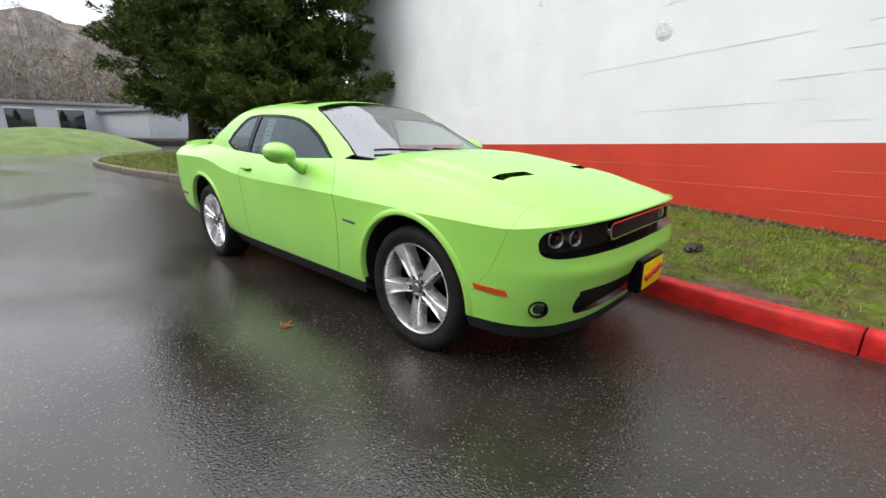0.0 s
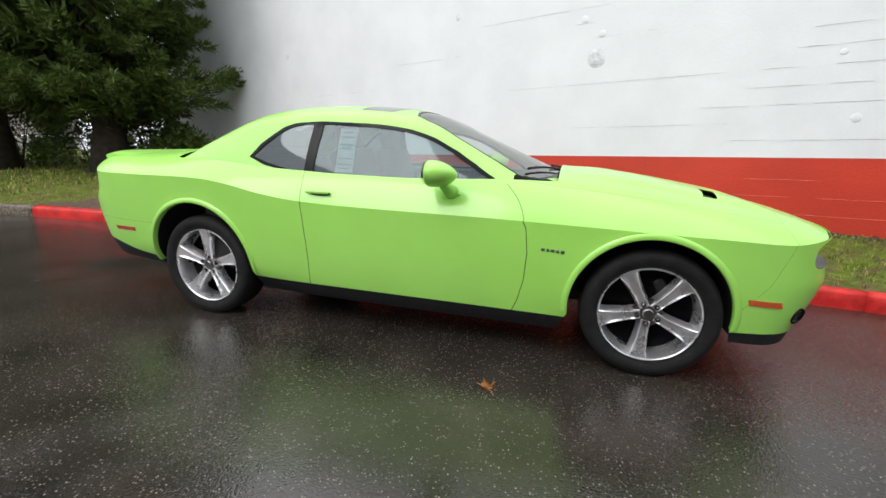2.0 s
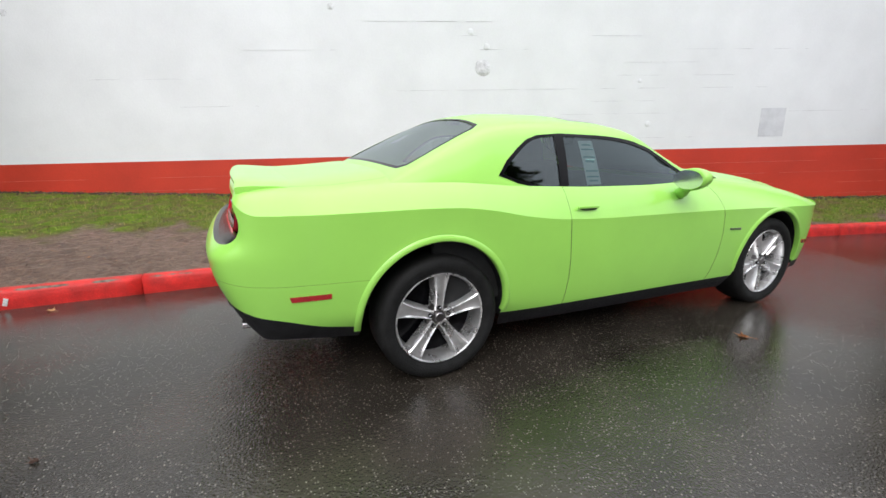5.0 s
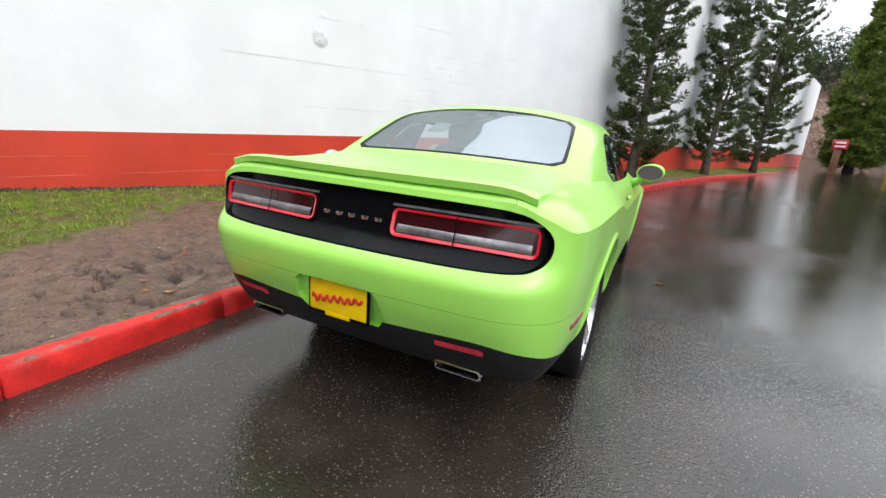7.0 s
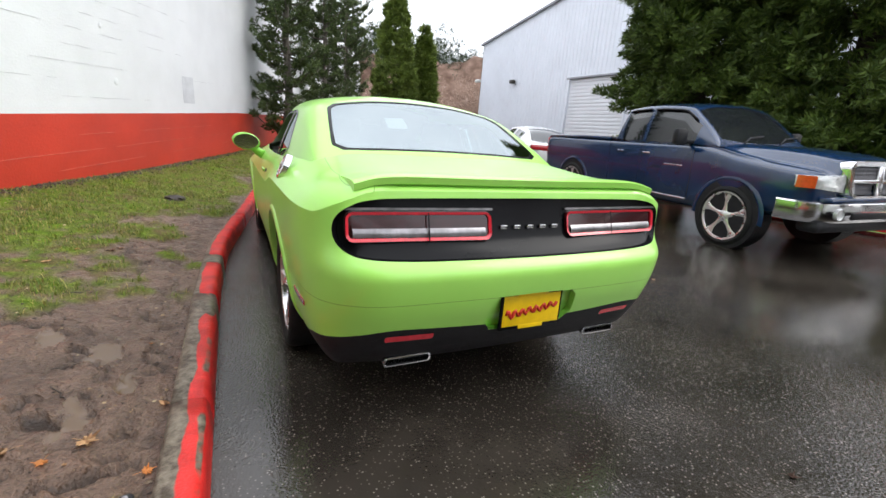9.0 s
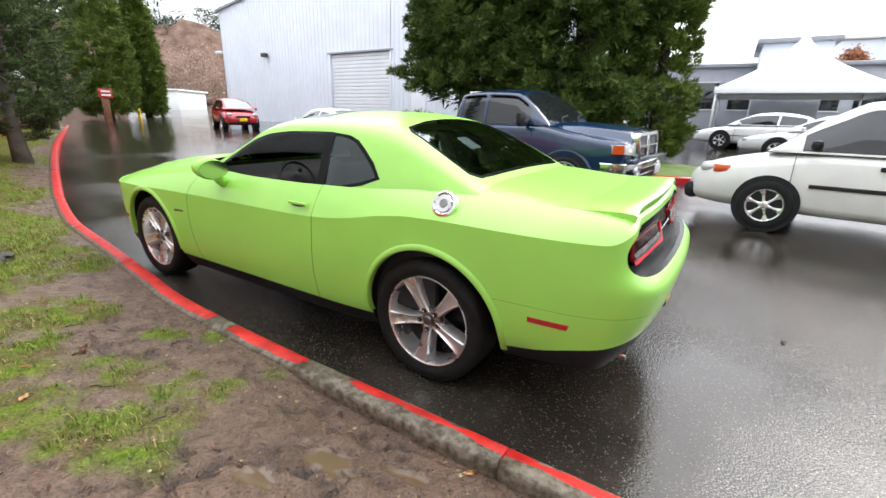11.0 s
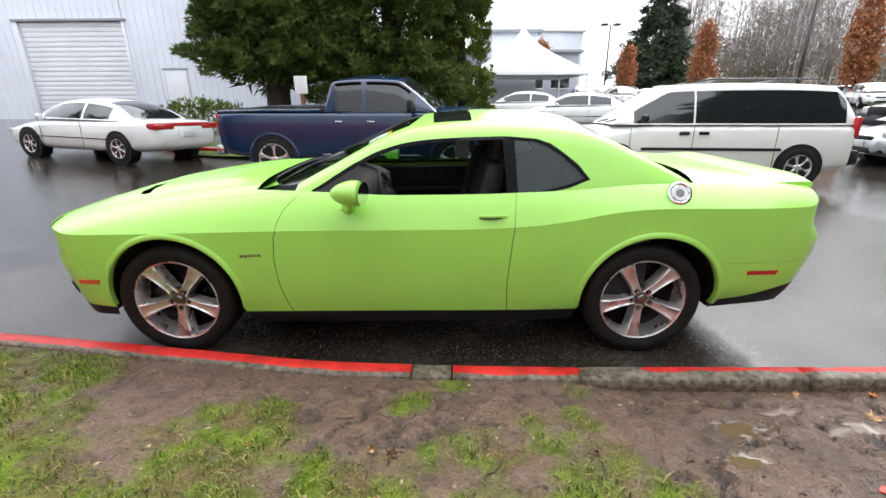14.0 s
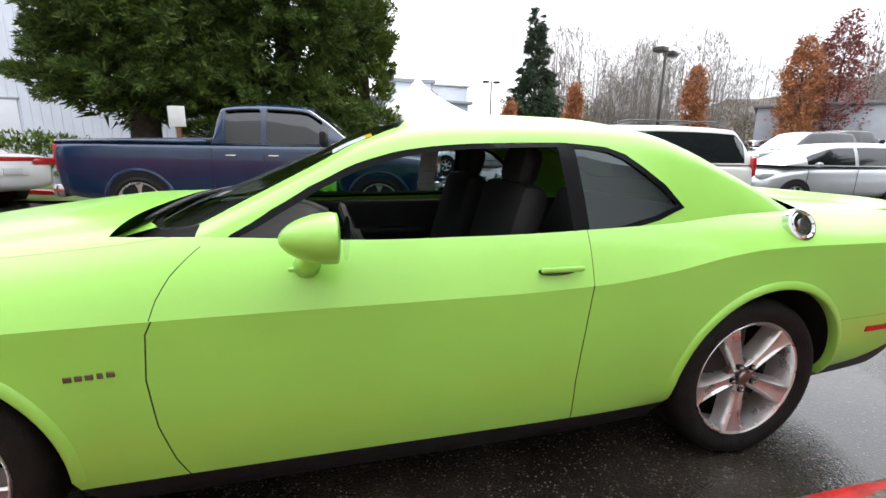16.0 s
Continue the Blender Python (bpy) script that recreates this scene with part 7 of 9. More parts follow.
def smooth_rows(keys, count):
    """Fills a few stations in between smoothly."""
    keys = sorted(keys)
    xs = [k[0] for k in keys]
    fs = [spline(xs, [k[i] for k in keys]) for i in range(1, 5)]
    out = []
    for a, b in zip(xs, xs[1:]):
        n = max(1, int(round(count * (b - a) / (xs[-1] - xs[0]))))
        out += [a + (b - a) * i / n for i in range(n)]
    out.append(xs[-1])
    return [(x, *(float(f(x)) for f in fs)) for x in out]


class Cabin:
    def __init__(self, zb, wb, tumble, keys):
        """keys: windscreen foot, header, rear header, back foot, roof height."""
        x0, x1, x2, x3, h = keys
        m = (x1 + x2) / 2
        self.x0, self.x3 = x0, x3
        self.zb = zb
        self.roof = spline([x3, (x2 * 2 + x3) / 3, x2, m, x1, (x1 * 2 + x0) / 3, x0], [zb + 0.01, zb + (h - zb) * 0.80, h - 0.045, h, h - 0.035, zb + (h - zb) * 0.74, zb + 0.01])
        self.rail = spline([x3, (x2 * 2 + x3) / 3, x2, m, x1, (x1 * 2 + x0) / 3, x0], [zb + 0.006, zb + (h - zb) * 0.66, h - 0.115, h - 0.075, h - 0.10, zb + (h - zb) * 0.62, zb + 0.006])
        self.wb = spline([x3, x3 + 0.4, m, x0 - 0.5, x0], [wb - 0.10, wb - 0.02, wb, wb - 0.02, wb - 0.10])
        self.wt = spline([x3, x2, m, x1, x0], [wb - 0.12, wb - tumble - 0.03, wb - tumble, wb - tumble - 0.02, wb - 0.12])

    def at(self, x, v):
        x, v = np.asarray(x, float), np.asarray(v, float)
        yb, yr, zr, zc = self.wb(x), self.wt(x), self.rail(x), self.roof(x)
        zb = np.minimum(self.zb, zr - 0.004)
        s, t = np.clip(v / 0.5, 0, 1), np.clip((v - 0.5) / 0.5, 0, 1)
        y = np.where(v < 0.5, yb + (yr - yb) * s + 0.02 * np.sin(math.pi * s), yr * (1 - t))
        z = np.where(v < 0.5, zb + (zr - zb) * s, zr + (zc - zr) * (1 - (1 - t) ** 2.4))
        return np.stack([x, -y, z], -1)

    def v_of(self, x, z):
        zr = float(self.rail(x))
        return 0.5 * (z - self.zb) / max(zr - self.zb, 0.01)


def simple_wheel(parent, x, y, r, sgn, rim_mat, spokes=6, rim_k=1.0):
    mt = Matrix.Translation((x, y, r)) @ Matrix.Diagonal((1, -sgn, 1, 1))

    def done(name, bm, mat, par, label=""):
        bmesh.ops.transform(bm, matrix=mt, verts=bm.verts)
        if sgn > 0:
            bmesh.ops.reverse_faces(bm, faces=bm.faces)
        return part(name, bm, mat, par, label)

    k = r / 0.36
    e = k * rim_k
    bm = bmesh.new()
    spin(bm, [(0.222 * e, 0.02), (0.242 * e, -0.008), (0.29 * k if rim_k == 1 else 0.315 * k, -0.018), (0.345 * k, -0.004), (0.36 * k, 0.03), (0.36 * k, 0.17), (0.34 * k, 0.20), (0.2 * k, 0.20)], 36, closed=True)
    w = done("wheel", bm, RUBBER, parent)
    bm = bmesh.new()
    spin(bm, [(0.226 * e, 0.03), (0.240 * e, -0.010), (0.224 * e, -0.006), (0.214 * e, 0.02), (0.205 * e, 0.10)], 40)
    for i in range(spokes):
        a = 2 * math.pi * i / spokes + 0.3
        rows = []
        for u, hw, y in ((0.045, 0.024, -0.002), (0.10, 0.022, 0.004), (0.16, 0.028, 0.004), (0.215, 0.046, 0.0)):
            rows.append([bm.verts.new(((u * math.cos(a) - sd * hw * math.sin(a)) * e, y + dy, (u * math.sin(a) + sd * hw * math.cos(a)) * e)) for sd, dy in ((-1.3, 0.05), (-1, 0.008), (-0.5, 0), (0.5, 0), (1, 0.008), (1.3, 0.05))])
        for r0, r1 in zip(rows, rows[1:]):
            for q in range(5):
                bm.faces.new((r0[q], r0[q + 1], r1[q + 1], r1[q]))
    spin(bm, [(0.0, -0.008), (0.04 * e, -0.006), (0.062 * e, 0.012), (0.05 * e, 0.04)], 20)
    done("rim", bm, rim_mat, w)
    # black disc puts in the shade behind the spokes
    bm = bmesh.new()
    spin(bm, [(0.0, 0.06), (0.21 * e, 0.06), (0.21 * e, 0.10)], 24)
    done("rim_shade", bm, BLACK_PLASTIC, w)
    return w


def vehicle(name, label, at, paint, rows, cabin, wheelbase, r, width, windows, glass=None, rim=None, group="", screen_glass=None, spokes=6, category="car", count=40, skin=None, rim_k=1.0):
    """A parked vehicle: skin, cabin with panes, wheels in dark housings."""
    glass, rim, screen_glass = glass or GLASS_DARK, rim or ALLOY, screen_glass or TEAL_GLASS
    t = thing(name, label, category, group, at=at)
    from_arrays("body", *(skin or shell(smooth_rows(rows, count), 28)), paint, t)
    zb = cabin.zb
    hx = np.linspace(cabin.x3, cabin.x0, 64)
    hv = np.concatenate([np.linspace(0, 0.46, 9), np.linspace(0.5, 1, 12)])
    x0, x3 = cabin.x0, cabin.x3
    loops = []
    for a, b in windows:
        xs = np.linspace(a, b, 12)
        low = [(x, cabin.v_of(x, zb + 0.025)) for x in xs]
        high = [(x, min(0.44, cabin.v_of(x, float(cabin.rail(x)) - 0.035))) for x in xs[::-1]]
        high = [(x, max(v, cabin.v_of(x, zb + 0.03) + 0.01)) for x, v in high]
        loops.append(low + high)
    # windscreen and back light as regions of the upper skin
    roof_top = float(cabin.roof((x0 + x3) / 2))
    hxs = np.linspace(x3, x0, 300)
    hz = cabin.roof(hxs)
    f_hi, f_lo = hxs[(hxs > (x0 + x3) / 2) & (hz > roof_top - 0.065)].max(), hxs[(hxs > 0.5 * (x0 + x3)) & (hz > zb + 0.05)].max()
    b_hi, b_lo = hxs[(hxs < (x0 + x3) / 2) & (hz > roof_top - 0.065)].min(), hxs[(hxs < 0.5 * (x0 + x3)) & (hz > zb + 0.05)].min()
    front = [(f_lo, 1.0), (f_lo - 0.02, 0.75), (f_lo - 0.07, 0.56), (f_hi + 0.05, 0.555), (f_hi + 0.01, 0.7), (f_hi, 1.0)]
    rear = [(b_lo, 1.0), (b_lo + 0.01, 0.75), (b_lo + 0.04, 0.57), (b_hi - 0.03, 0.57), (b_hi, 0.7), (b_hi, 1.0)]
    p, f = cut_sheet(hx, hv, loops + [front, rear], 0.03, 0.008)
    c = p[f].mean(1)
    q = cabin.at(p[:, 0], p[:, 1])
    nn = np.cross(q[f[:, 1]] - q[f[:, 0]], q[f[:, 2]] - q[f[:, 0]])
    bad = nn[:, 2] - nn[:, 1] < 0
    f[bad] = f[bad][:, ::-1]
    masks = [inside(lp, c) for lp in loops]
    m_f, m_r = inside(front, c), inside(rear, c)
    solid = ~m_f & ~m_r
    for mk in masks:
        solid &= ~mk
    from_arrays("cabin", *both(*pick(q, f, solid)), paint, t)
    inn = np.array((0, 0.006, 0))
    for mk in masks:
        for pv in (pick(q + inn, f, mk), mirror(*pick(q + inn, f, mk))):
            from_arrays("side_window", *pv, glass, t)
    from_arrays("windscreen", *both(*pick(q - np.array((0, 0, 0.004)), f, m_f)), screen_glass, t)
    from_arrays("rear_window", *both(*pick(q - np.array((0, 0, 0.004)), f, m_r)), glass, t)
    for sx in (1, -1):
        for sy in (1, -1):
            bm = bmesh.new()
            spin(bm, [(0.0, 0.0), (r + 0.055, 0.0), (r + 0.055, -0.25)], 32, "y", Matrix.Translation((sx * wheelbase / 2, sy * (width / 2 + 0.006), r + 0.015)) @ Matrix.Diagonal((1, sy, 1, 1)))
            part("wheel_housing", bm, BLACK_PLASTIC, t)
            simple_wheel(t, sx * wheelbase / 2, sy * (width / 2 + 0.014), r, sy, rim, spokes, rim_k)
    return t


def blob(name, c, size, mat, t, bevel=0.03, label="", m=None):
    return box(name, c, size, mat, t, bevel, label, m)


def grade(x, y):
    return float(ground_z(x, y))


# -- navy crew pickup --
PICK_X, PICK_Y, PICK_TURN = 1.22, -6.0, 172.7
truck_at = pose(PICK_X, PICK_Y, grade(PICK_X, PICK_Y) - 0.0, 2.0, 0, PICK_TURN)


def truck_skin(stations, count):
    """Skin with a raised hood between lower fenders: x, hood height, hood half width, fender height, half width, sill."""
    xs = [k[0] for k in stations]
    fs = [spline(xs, [k[i] for k in stations]) for i in range(1, 6)]
    out = []
    for a, b in zip(xs, xs[1:]):
        n = max(2, int(round(count * (b - a) / (xs[-1] - xs[0]))))
        out += [a + (b - a) * i / n for i in range(n)]
    out.append(xs[-1])
    v, f, m = [], [], 0
    for x in out:
        zh, wh, zf, wf, zb = (float(q(x)) for q in fs)
        drop = zh - zf
        half = [(0.0, zh + 0.02), (wh * 0.5, zh + 0.014), (wh * 0.86, zh), (wh, zh - 0.02 - drop * 0.12), (wh + 0.05, zf + drop * 0.22), (wh + 0.11, zf + 0.004), (wf * 0.60 + (wh + 0.11) * 0.40, zf + 0.010), (wf - 0.10, zf + 0.004), (wf - 0.045, zf - 0.016), (wf - 0.012, zf - 0.055), (wf, zf - 0.12), (wf + 0.004, zf * 0.55 + zb * 0.45), (wf - 0.004, zb + 0.12), (wf - 0.05, zb), (wf * 0.7, zb - 0.02), (0.0, zb - 0.02)]
        ring = [(x, y, z) for y, z in half] + [(x, -y, z) for y, z in half[-2:0:-1]]
        m = len(ring)
        v += ring
    for k in range(len(out) - 1):
        for i in range(m):
            j = (i + 1) % m
            f.append((k * m + i, (k + 1) * m + i, (k + 1) * m + j, k * m + j))
    f.append(tuple(range(m)))
    f.append(tuple((len(out) - 1) * m + i for i in range(m))[::-1])
    return v, f


truck_cab = Cabin(1.285, 0.965, 0.17, (1.40, 0.66, -0.56, -0.74, 1.93))
truck = vehicle("pickup_truck", "navy blue crew-cab pickup truck with chrome bumpers", truck_at, NAVY_PAINT, None, truck_cab, 3.57, 0.405, 2.0, ((-0.52, 0.02), (0.10, 1.02)), rim=ALLOY, screen_glass=GLASS_DARK, spokes=5, category="truck", rim_k=1.2,
                skin=truck_skin([(-2.90, 1.27, 0.78, 1.25, 0.955, 0.62), (-2.84, 1.30, 0.80, 1.29, 0.99, 0.54), (-2.3, 1.31, 0.82, 1.30, 1.0, 0.46), (-0.75, 1.31, 0.82, 1.30, 1.0, 0.42), (1.10, 1.315, 0.80, 1.30, 1.0, 0.42), (1.38, 1.32, 0.72, 1.27, 1.0, 0.43), (1.75, 1.315, 0.665, 1.19, 1.005, 0.45), (2.2, 1.285, 0.61, 1.125, 0.995, 0.50), (2.5, 1.25, 0.575, 1.09, 0.965, 0.58), (2.66, 1.215, 0.55, 1.055, 0.91, 0.66), (2.74, 1.18, 0.53, 1.02, 0.845, 0.70)], 46))
# shade inside the open bed, put in as a black slab
bm = bmesh.new()
add_box(bm, (-1.8, 0, 1.318), (2.0, 1.72, 0.03), 0.005)
part("bed_shade", bm, BLACK_PLASTIC, truck, "black slab standing in for the shaded open bed")
for sy in (-1, 1):
    tube("bed_rail", [(-2.86, sy * 0.92, 1.305), (-1.8, sy * 0.945, 1.325), (-0.78, sy * 0.945, 1.325)], 0.03, NAVY_PAINT, truck, 8)
    for cx in (1.785, -1.785):
        bm = bmesh.new()
        rows = []
        for a in range(-6, 187, 8):
            c, q = math.cos(radians(a)), math.sin(radians(a))
            rows.append([bm.verts.new((cx + r * c, sy * y, 0.42 + r * q)) for r, y in ((0.525, 0.999), (0.51, 1.006), (0.485, 1.013), (0.467, 1.013), (0.460, 1.006), (0.462, 0.96))])
        for r0, r1 in zip(rows, rows[1:]):
            for k in range(5):
                bm.faces.new((r0[k], r0[k + 1], r1[k + 1], r1[k]))
        bmesh.ops.recalc_face_normals(bm, faces=bm.faces)
        part("wheel_flare", bm, NAVY_PAINT, truck, sharp=60)
    # headlamp wraps the corner under the fender's edge, amber at its outer end
    bm = bmesh.new()
    rows = []
    for k, (x, y) in enumerate(((2.780, 0.520), (2.782, 0.63), (2.775, 0.73), (2.742, 0.835), (2.675, 0.922), (2.545, 0.985))):
        top = 1.045 - 0.004 * k
        rows.append([bm.verts.new((x + dx, sy * (y + dy), z)) for dx, dy, z in ((-0.05, -0.04, top + 0.01), (0, 0, top), (0.016, 0.014, 0.96), (0.006, 0.004, 0.855 + 0.012 * k), (-0.05, -0.04, 0.845 + 0.012 * k))])
    for k, (r0, r1) in enumerate(zip(rows, rows[1:])):
        for i in range(4):
            bm.faces.new((r0[i], r0[i + 1], r1[i + 1], r1[i]))
    bmesh.ops.recalc_face_normals(bm, faces=bm.faces)
    lamp = part("headlamp", bm, HEADLIGHT, truck, sharp=50)
    bm = bmesh.new()
    rows = [[bm.verts.new((x, sy * y, z)) for z in (1.035, 0.965, 0.90)] for x, y in ((2.728, 0.905), (2.690, 0.946), (2.575, 1.000))]
    for r0, r1 in zip(rows, rows[1:]):
        for i in range(2):
            bm.faces.new((r0[i], r0[i + 1], r1[i + 1], r1[i]))
    bmesh.ops.recalc_face_normals(bm, faces=bm.faces)
    bmesh.ops.solidify(bm, geom=bm.faces, thickness=0.006)
    part("indicator", bm, AMBER, lamp, "amber indicator lens")
    bm = bmesh.new()
    spin(bm, [(0.0, 0.012), (0.045, 0.010), (0.060, 0.016), (0.062, -0.01)], 20, "x", Matrix.Translation((2.772, sy * 0.66, 0.955)))
    part("bulb_bowl", bm, CHROME, lamp)
    blob("tail_lamp", (-2.86, sy * 0.91, 1.06), (0.10, 0.13, 0.42), RED_LENS, truck, 0.03)
    mir = blob("door_mirror", (0.98, sy * 1.16, 1.40), (0.11, 0.21, 0.24), BLACK_PLASTIC, truck, 0.05)
    tube("mirror_arm", [(0.98, sy * 0.95, 1.33), (0.98, sy * 1.08, 1.34)], [0.035, 0.03], BLACK_PLASTIC, mir, 8)
    for x in (-0.42, 0.20):
        blob("door_handle", (x, sy * 1.004, 1.13), (0.16, 0.03, 0.032), CHROME, truck, 0.012)
    for x in (-0.70, 0.06, 1.12):
        blob("door_gap", (x, sy * 0.999, 0.88), (0.008, 0.012, 0.72), BLACK_PLASTIC, truck, 0.002)
    blob("rocker_moulding", (0.15, sy * 0.992, 0.52), (1.9, 0.02, 0.03), CHROME, truck, 0.008)
    for k, w in enumerate((0.05, 0.04, 0.05, 0.035, 0.05, 0.04)):
        blob("door_badge", (0.62 + 0.062 * k, sy * 1.002, 0.985), (w, 0.010, 0.028), CHROME, truck, 0.004)
    for a, b in ((-0.50, 0.0), (0.12, 0.92)):
        xs = np.linspace(a, b, 9)
        tube("window_visor", [(x, sy * (abs(float(truck_cab.at(x, 0.455)[1])) + 0.022), float(truck_cab.at(x, 0.455)[2])) for x in xs], 0.020, GLOSS_BLACK, truck, 6)
# chrome front bumper: one wrapped bar, its upper face body-coloured
bm = bmesh.new()
rows = []
for x, y in ((2.40, -1.0), (2.58, -0.985), (2.72, -0.92), (2.82, -0.78), (2.87, -0.55), (2.885, -0.2), (2.885, 0.2), (2.87, 0.55), (2.82, 0.78), (2.72, 0.92), (2.58, 0.985), (2.40, 1.0)):
    k = Vector((x - 1.6, y * 0.7, 0)).normalized()
    rows.append([bm.verts.new((x + k.x * d, y + k.y * d, z)) for d, z in ((-0.10, 0.755), (-0.02, 0.750), (0.0, 0.735), (0.006, 0.66), (0.0, 0.56), (-0.03, 0.515), (-0.10, 0.505))])
for r0, r1 in zip(rows, rows[1:]):
    for i in range(6):
        bm.faces.new((r0[i], r0[i + 1], r1[i + 1], r1[i]))
bmesh.ops.recalc_face_normals(bm, faces=bm.faces)
bump = part("front_bumper", bm, CHROME, truck, "chrome front bumper")
blob("bumper_pad", (2.77, 0, 0.775), (0.20, 1.62, 0.07), NAVY_PAINT, bump, 0.03, "navy bumper top")
blob("air_slot", (2.876, 0, 0.60), (0.03, 0.86, 0.09), BLACK_PLASTIC, bump, 0.012)
for sy in (-1, 1):
    bm = bmesh.new()
    spin(bm, [(0.0, 0.004), (0.05, 0.006), (0.062, 0.014), (0.07, -0.02)], 22, "x", Matrix.Translation((2.868, sy * 0.62, 0.62)))
    part("fog_lamp", bm, HEADLIGHT, bump)
blob("bumper_valance", (2.70, 0, 0.46), (0.26, 1.7, 0.14), BLACK_PLASTIC, truck, 0.05)
blob("rear_bumper", (-2.95, 0, 0.58), (0.18, 1.9, 0.20), CHROME, truck, 0.05, "chrome rear bumper")
# grille: chrome frame with a cross, four mesh fields, leaning back
lean = Matrix.Rotation(radians(-7), 4, "Y")
MESH_GREY = material("grille_mesh", (0.10, 0.10, 0.11), 0.45, metal=0.6, vary=0.3, scale=60, bump=0.5, bump_scale=220)
bm = bmesh.new()
o, q = rounded(-0.555, -0.235, 0.555, 0.215, 0.10, 6), rounded(-0.485, -0.185, 0.485, 0.150, 0.06, 6)
rings = []
for loop, d in ((o, -0.10), (o, 0.02), ([(a * 0.97, b * 0.95) for a, b in o], 0.045), (q, 0.040), (q, -0.01)):
    rings.append([bm.verts.new((d, a * (1 - 0.10 * (b < -0.1)), b)) for a, b in loop])
for r0, r1 in zip(rings, rings[1:]):
    for i in range(len(o)):
        j = (i + 1) % len(o)
        bm.faces.new((r0[i], r0[j], r1[j], r1[i]))
bmesh.ops.recalc_face_normals(bm, faces=bm.faces)
bmesh.ops.transform(bm, matrix=Matrix.Translation((2.79, 0, 1.005)) @ lean, verts=bm.verts)
g = part("grille_frame", bm, CHROME, truck, "chrome grille surround")
for sy in (-1, 1):
    for z0, z1 in ((-0.17, -0.035), (0.0, 0.14)):
        box("grille_mesh", (2.79, sy * 0.265, 1.005 + (z0 + z1) / 2), (0.02, 0.40, z1 - z0), MESH_GREY, g, 0.006, m=lean)
        for k in range(3):
            z = z0 + (z1 - z0) * (k + 0.5) / 3
            box("grille_bar", (2.804, sy * 0.265, 1.005 + z), (0.014, 0.41, 0.010), MESH_GREY, g, 0.003)
box("grille_cross", (2.81, 0, 0.99), (0.05, 0.11, 0.36), CHROME, g, 0.02, m=lean)
box("grille_cross", (2.81, 0, 0.988), (0.05, 0.98, 0.045), CHROME, g, 0.015)
blob("number_plate", (2.905, 0.45, 0.56), (0.02, 0.32, 0.16), PALE_PLATE, truck, 0.01)
for y in (-0.45, 0.25):
    tube("wiper", [(1.42, y, 1.345), (1.30, y + 0.25, 1.42), (1.26, y + 0.55, 1.45)], 0.013, BLACK_PLASTIC, truck, 5)

# -- cream minivan --
VAN_X, VAN_Y = -4.9, -5.38
van = vehicle("minivan", "cream white minivan with dark tinted rear windows", pose(VAN_X, VAN_Y, grade(VAN_X, VAN_Y) - 0.01, 1.5, 0, -6.7), CREAM_PAINT,
              [(-2.40, 0.84, 0.40, 0.98, 6), (-2.32, 0.95, 0.30, 1.06, 7), (-1.6, 0.99, 0.24, 1.06, 8), (0.9, 0.99, 0.22, 1.06, 7), (1.5, 0.97, 0.22, 1.03, 5), (2.1, 0.92, 0.24, 0.92, 4.5), (2.42, 0.80, 0.28, 0.80, 4), (2.50, 0.68, 0.34, 0.72, 4)],
              Cabin(1.04, 0.965, 0.19, (1.62, 0.62, -1.98, -2.41, 1.76)), 3.03, 0.33, 1.99, ((-2.16, 0.235), (0.27, 1.25)), rim=ALLOY, category="van")
for sy in (-1, 1):
    blob("headlamp", (2.24, sy * 0.72, 0.78), (0.30, 0.30, 0.15), HEADLIGHT, van, 0.06)
    blob("indicator", (2.10, sy * 0.88, 0.77), (0.22, 0.08, 0.12), AMBER, van, 0.03)
    blob("tail_lamp", (-2.34, sy * 0.905, 1.0), (0.10, 0.11, 0.36), RED_LENS, van, 0.045)
    blob("door_mirror", (1.12, sy * 1.09, 1.14), (0.12, 0.18, 0.14), BLACK_PLASTIC, van, 0.05)
    blob("side_moulding", (-0.05, sy * 0.995, 0.63), (2.3, 0.02, 0.05), BLACK_PLASTIC, van, 0.01)
    for x in (0.08, 0.40):
        blob("door_handle", (x, sy * 0.992, 0.90), (0.17, 0.03, 0.055), BLACK_PLASTIC, van, 0.015)
    for x in (-1.10, 0.25, 1.30):
        blob("door_gap", (x, sy * 0.9895, 0.66), (0.008, 0.01, 0.72), SEAM, van, 0.002)
    bm = bmesh.new()
    add_tube(bm, [(-1.9, sy * 0.66, 1.735), (-1.7, sy * 0.66, 1.785), (0.0, sy * 0.66, 1.80), (0.2, sy * 0.66, 1.755)], 0.018, 6)
    part("roof_rail", bm, DARK_PAINT, van)
for x in (-1.35, -0.3):
    tube("roof_bar", [(x, -0.66, 1.79), (x, 0.0, 1.80), (x, 0.66, 1.79)], 0.016, DARK_PAINT, van, 6)
blob("rear_bumper", (-2.41, 0, 0.50), (0.18, 1.85, 0.26), BLACK_PLASTIC, van, 0.06)
blob("front_bumper", (2.46, 0, 0.42), (0.22, 1.55, 0.26), BLACK_PLASTIC, van, 0.09)
blob("grille", (2.46, 0, 0.72), (0.08, 0.62, 0.12), BLACK_PLASTIC, van, 0.03)
for y in (-0.35, 0.3):
    tube("wiper", [(1.60, y, 1.075), (1.52, y + 0.45, 1.13)], 0.012, BLACK_PLASTIC, van, 5)


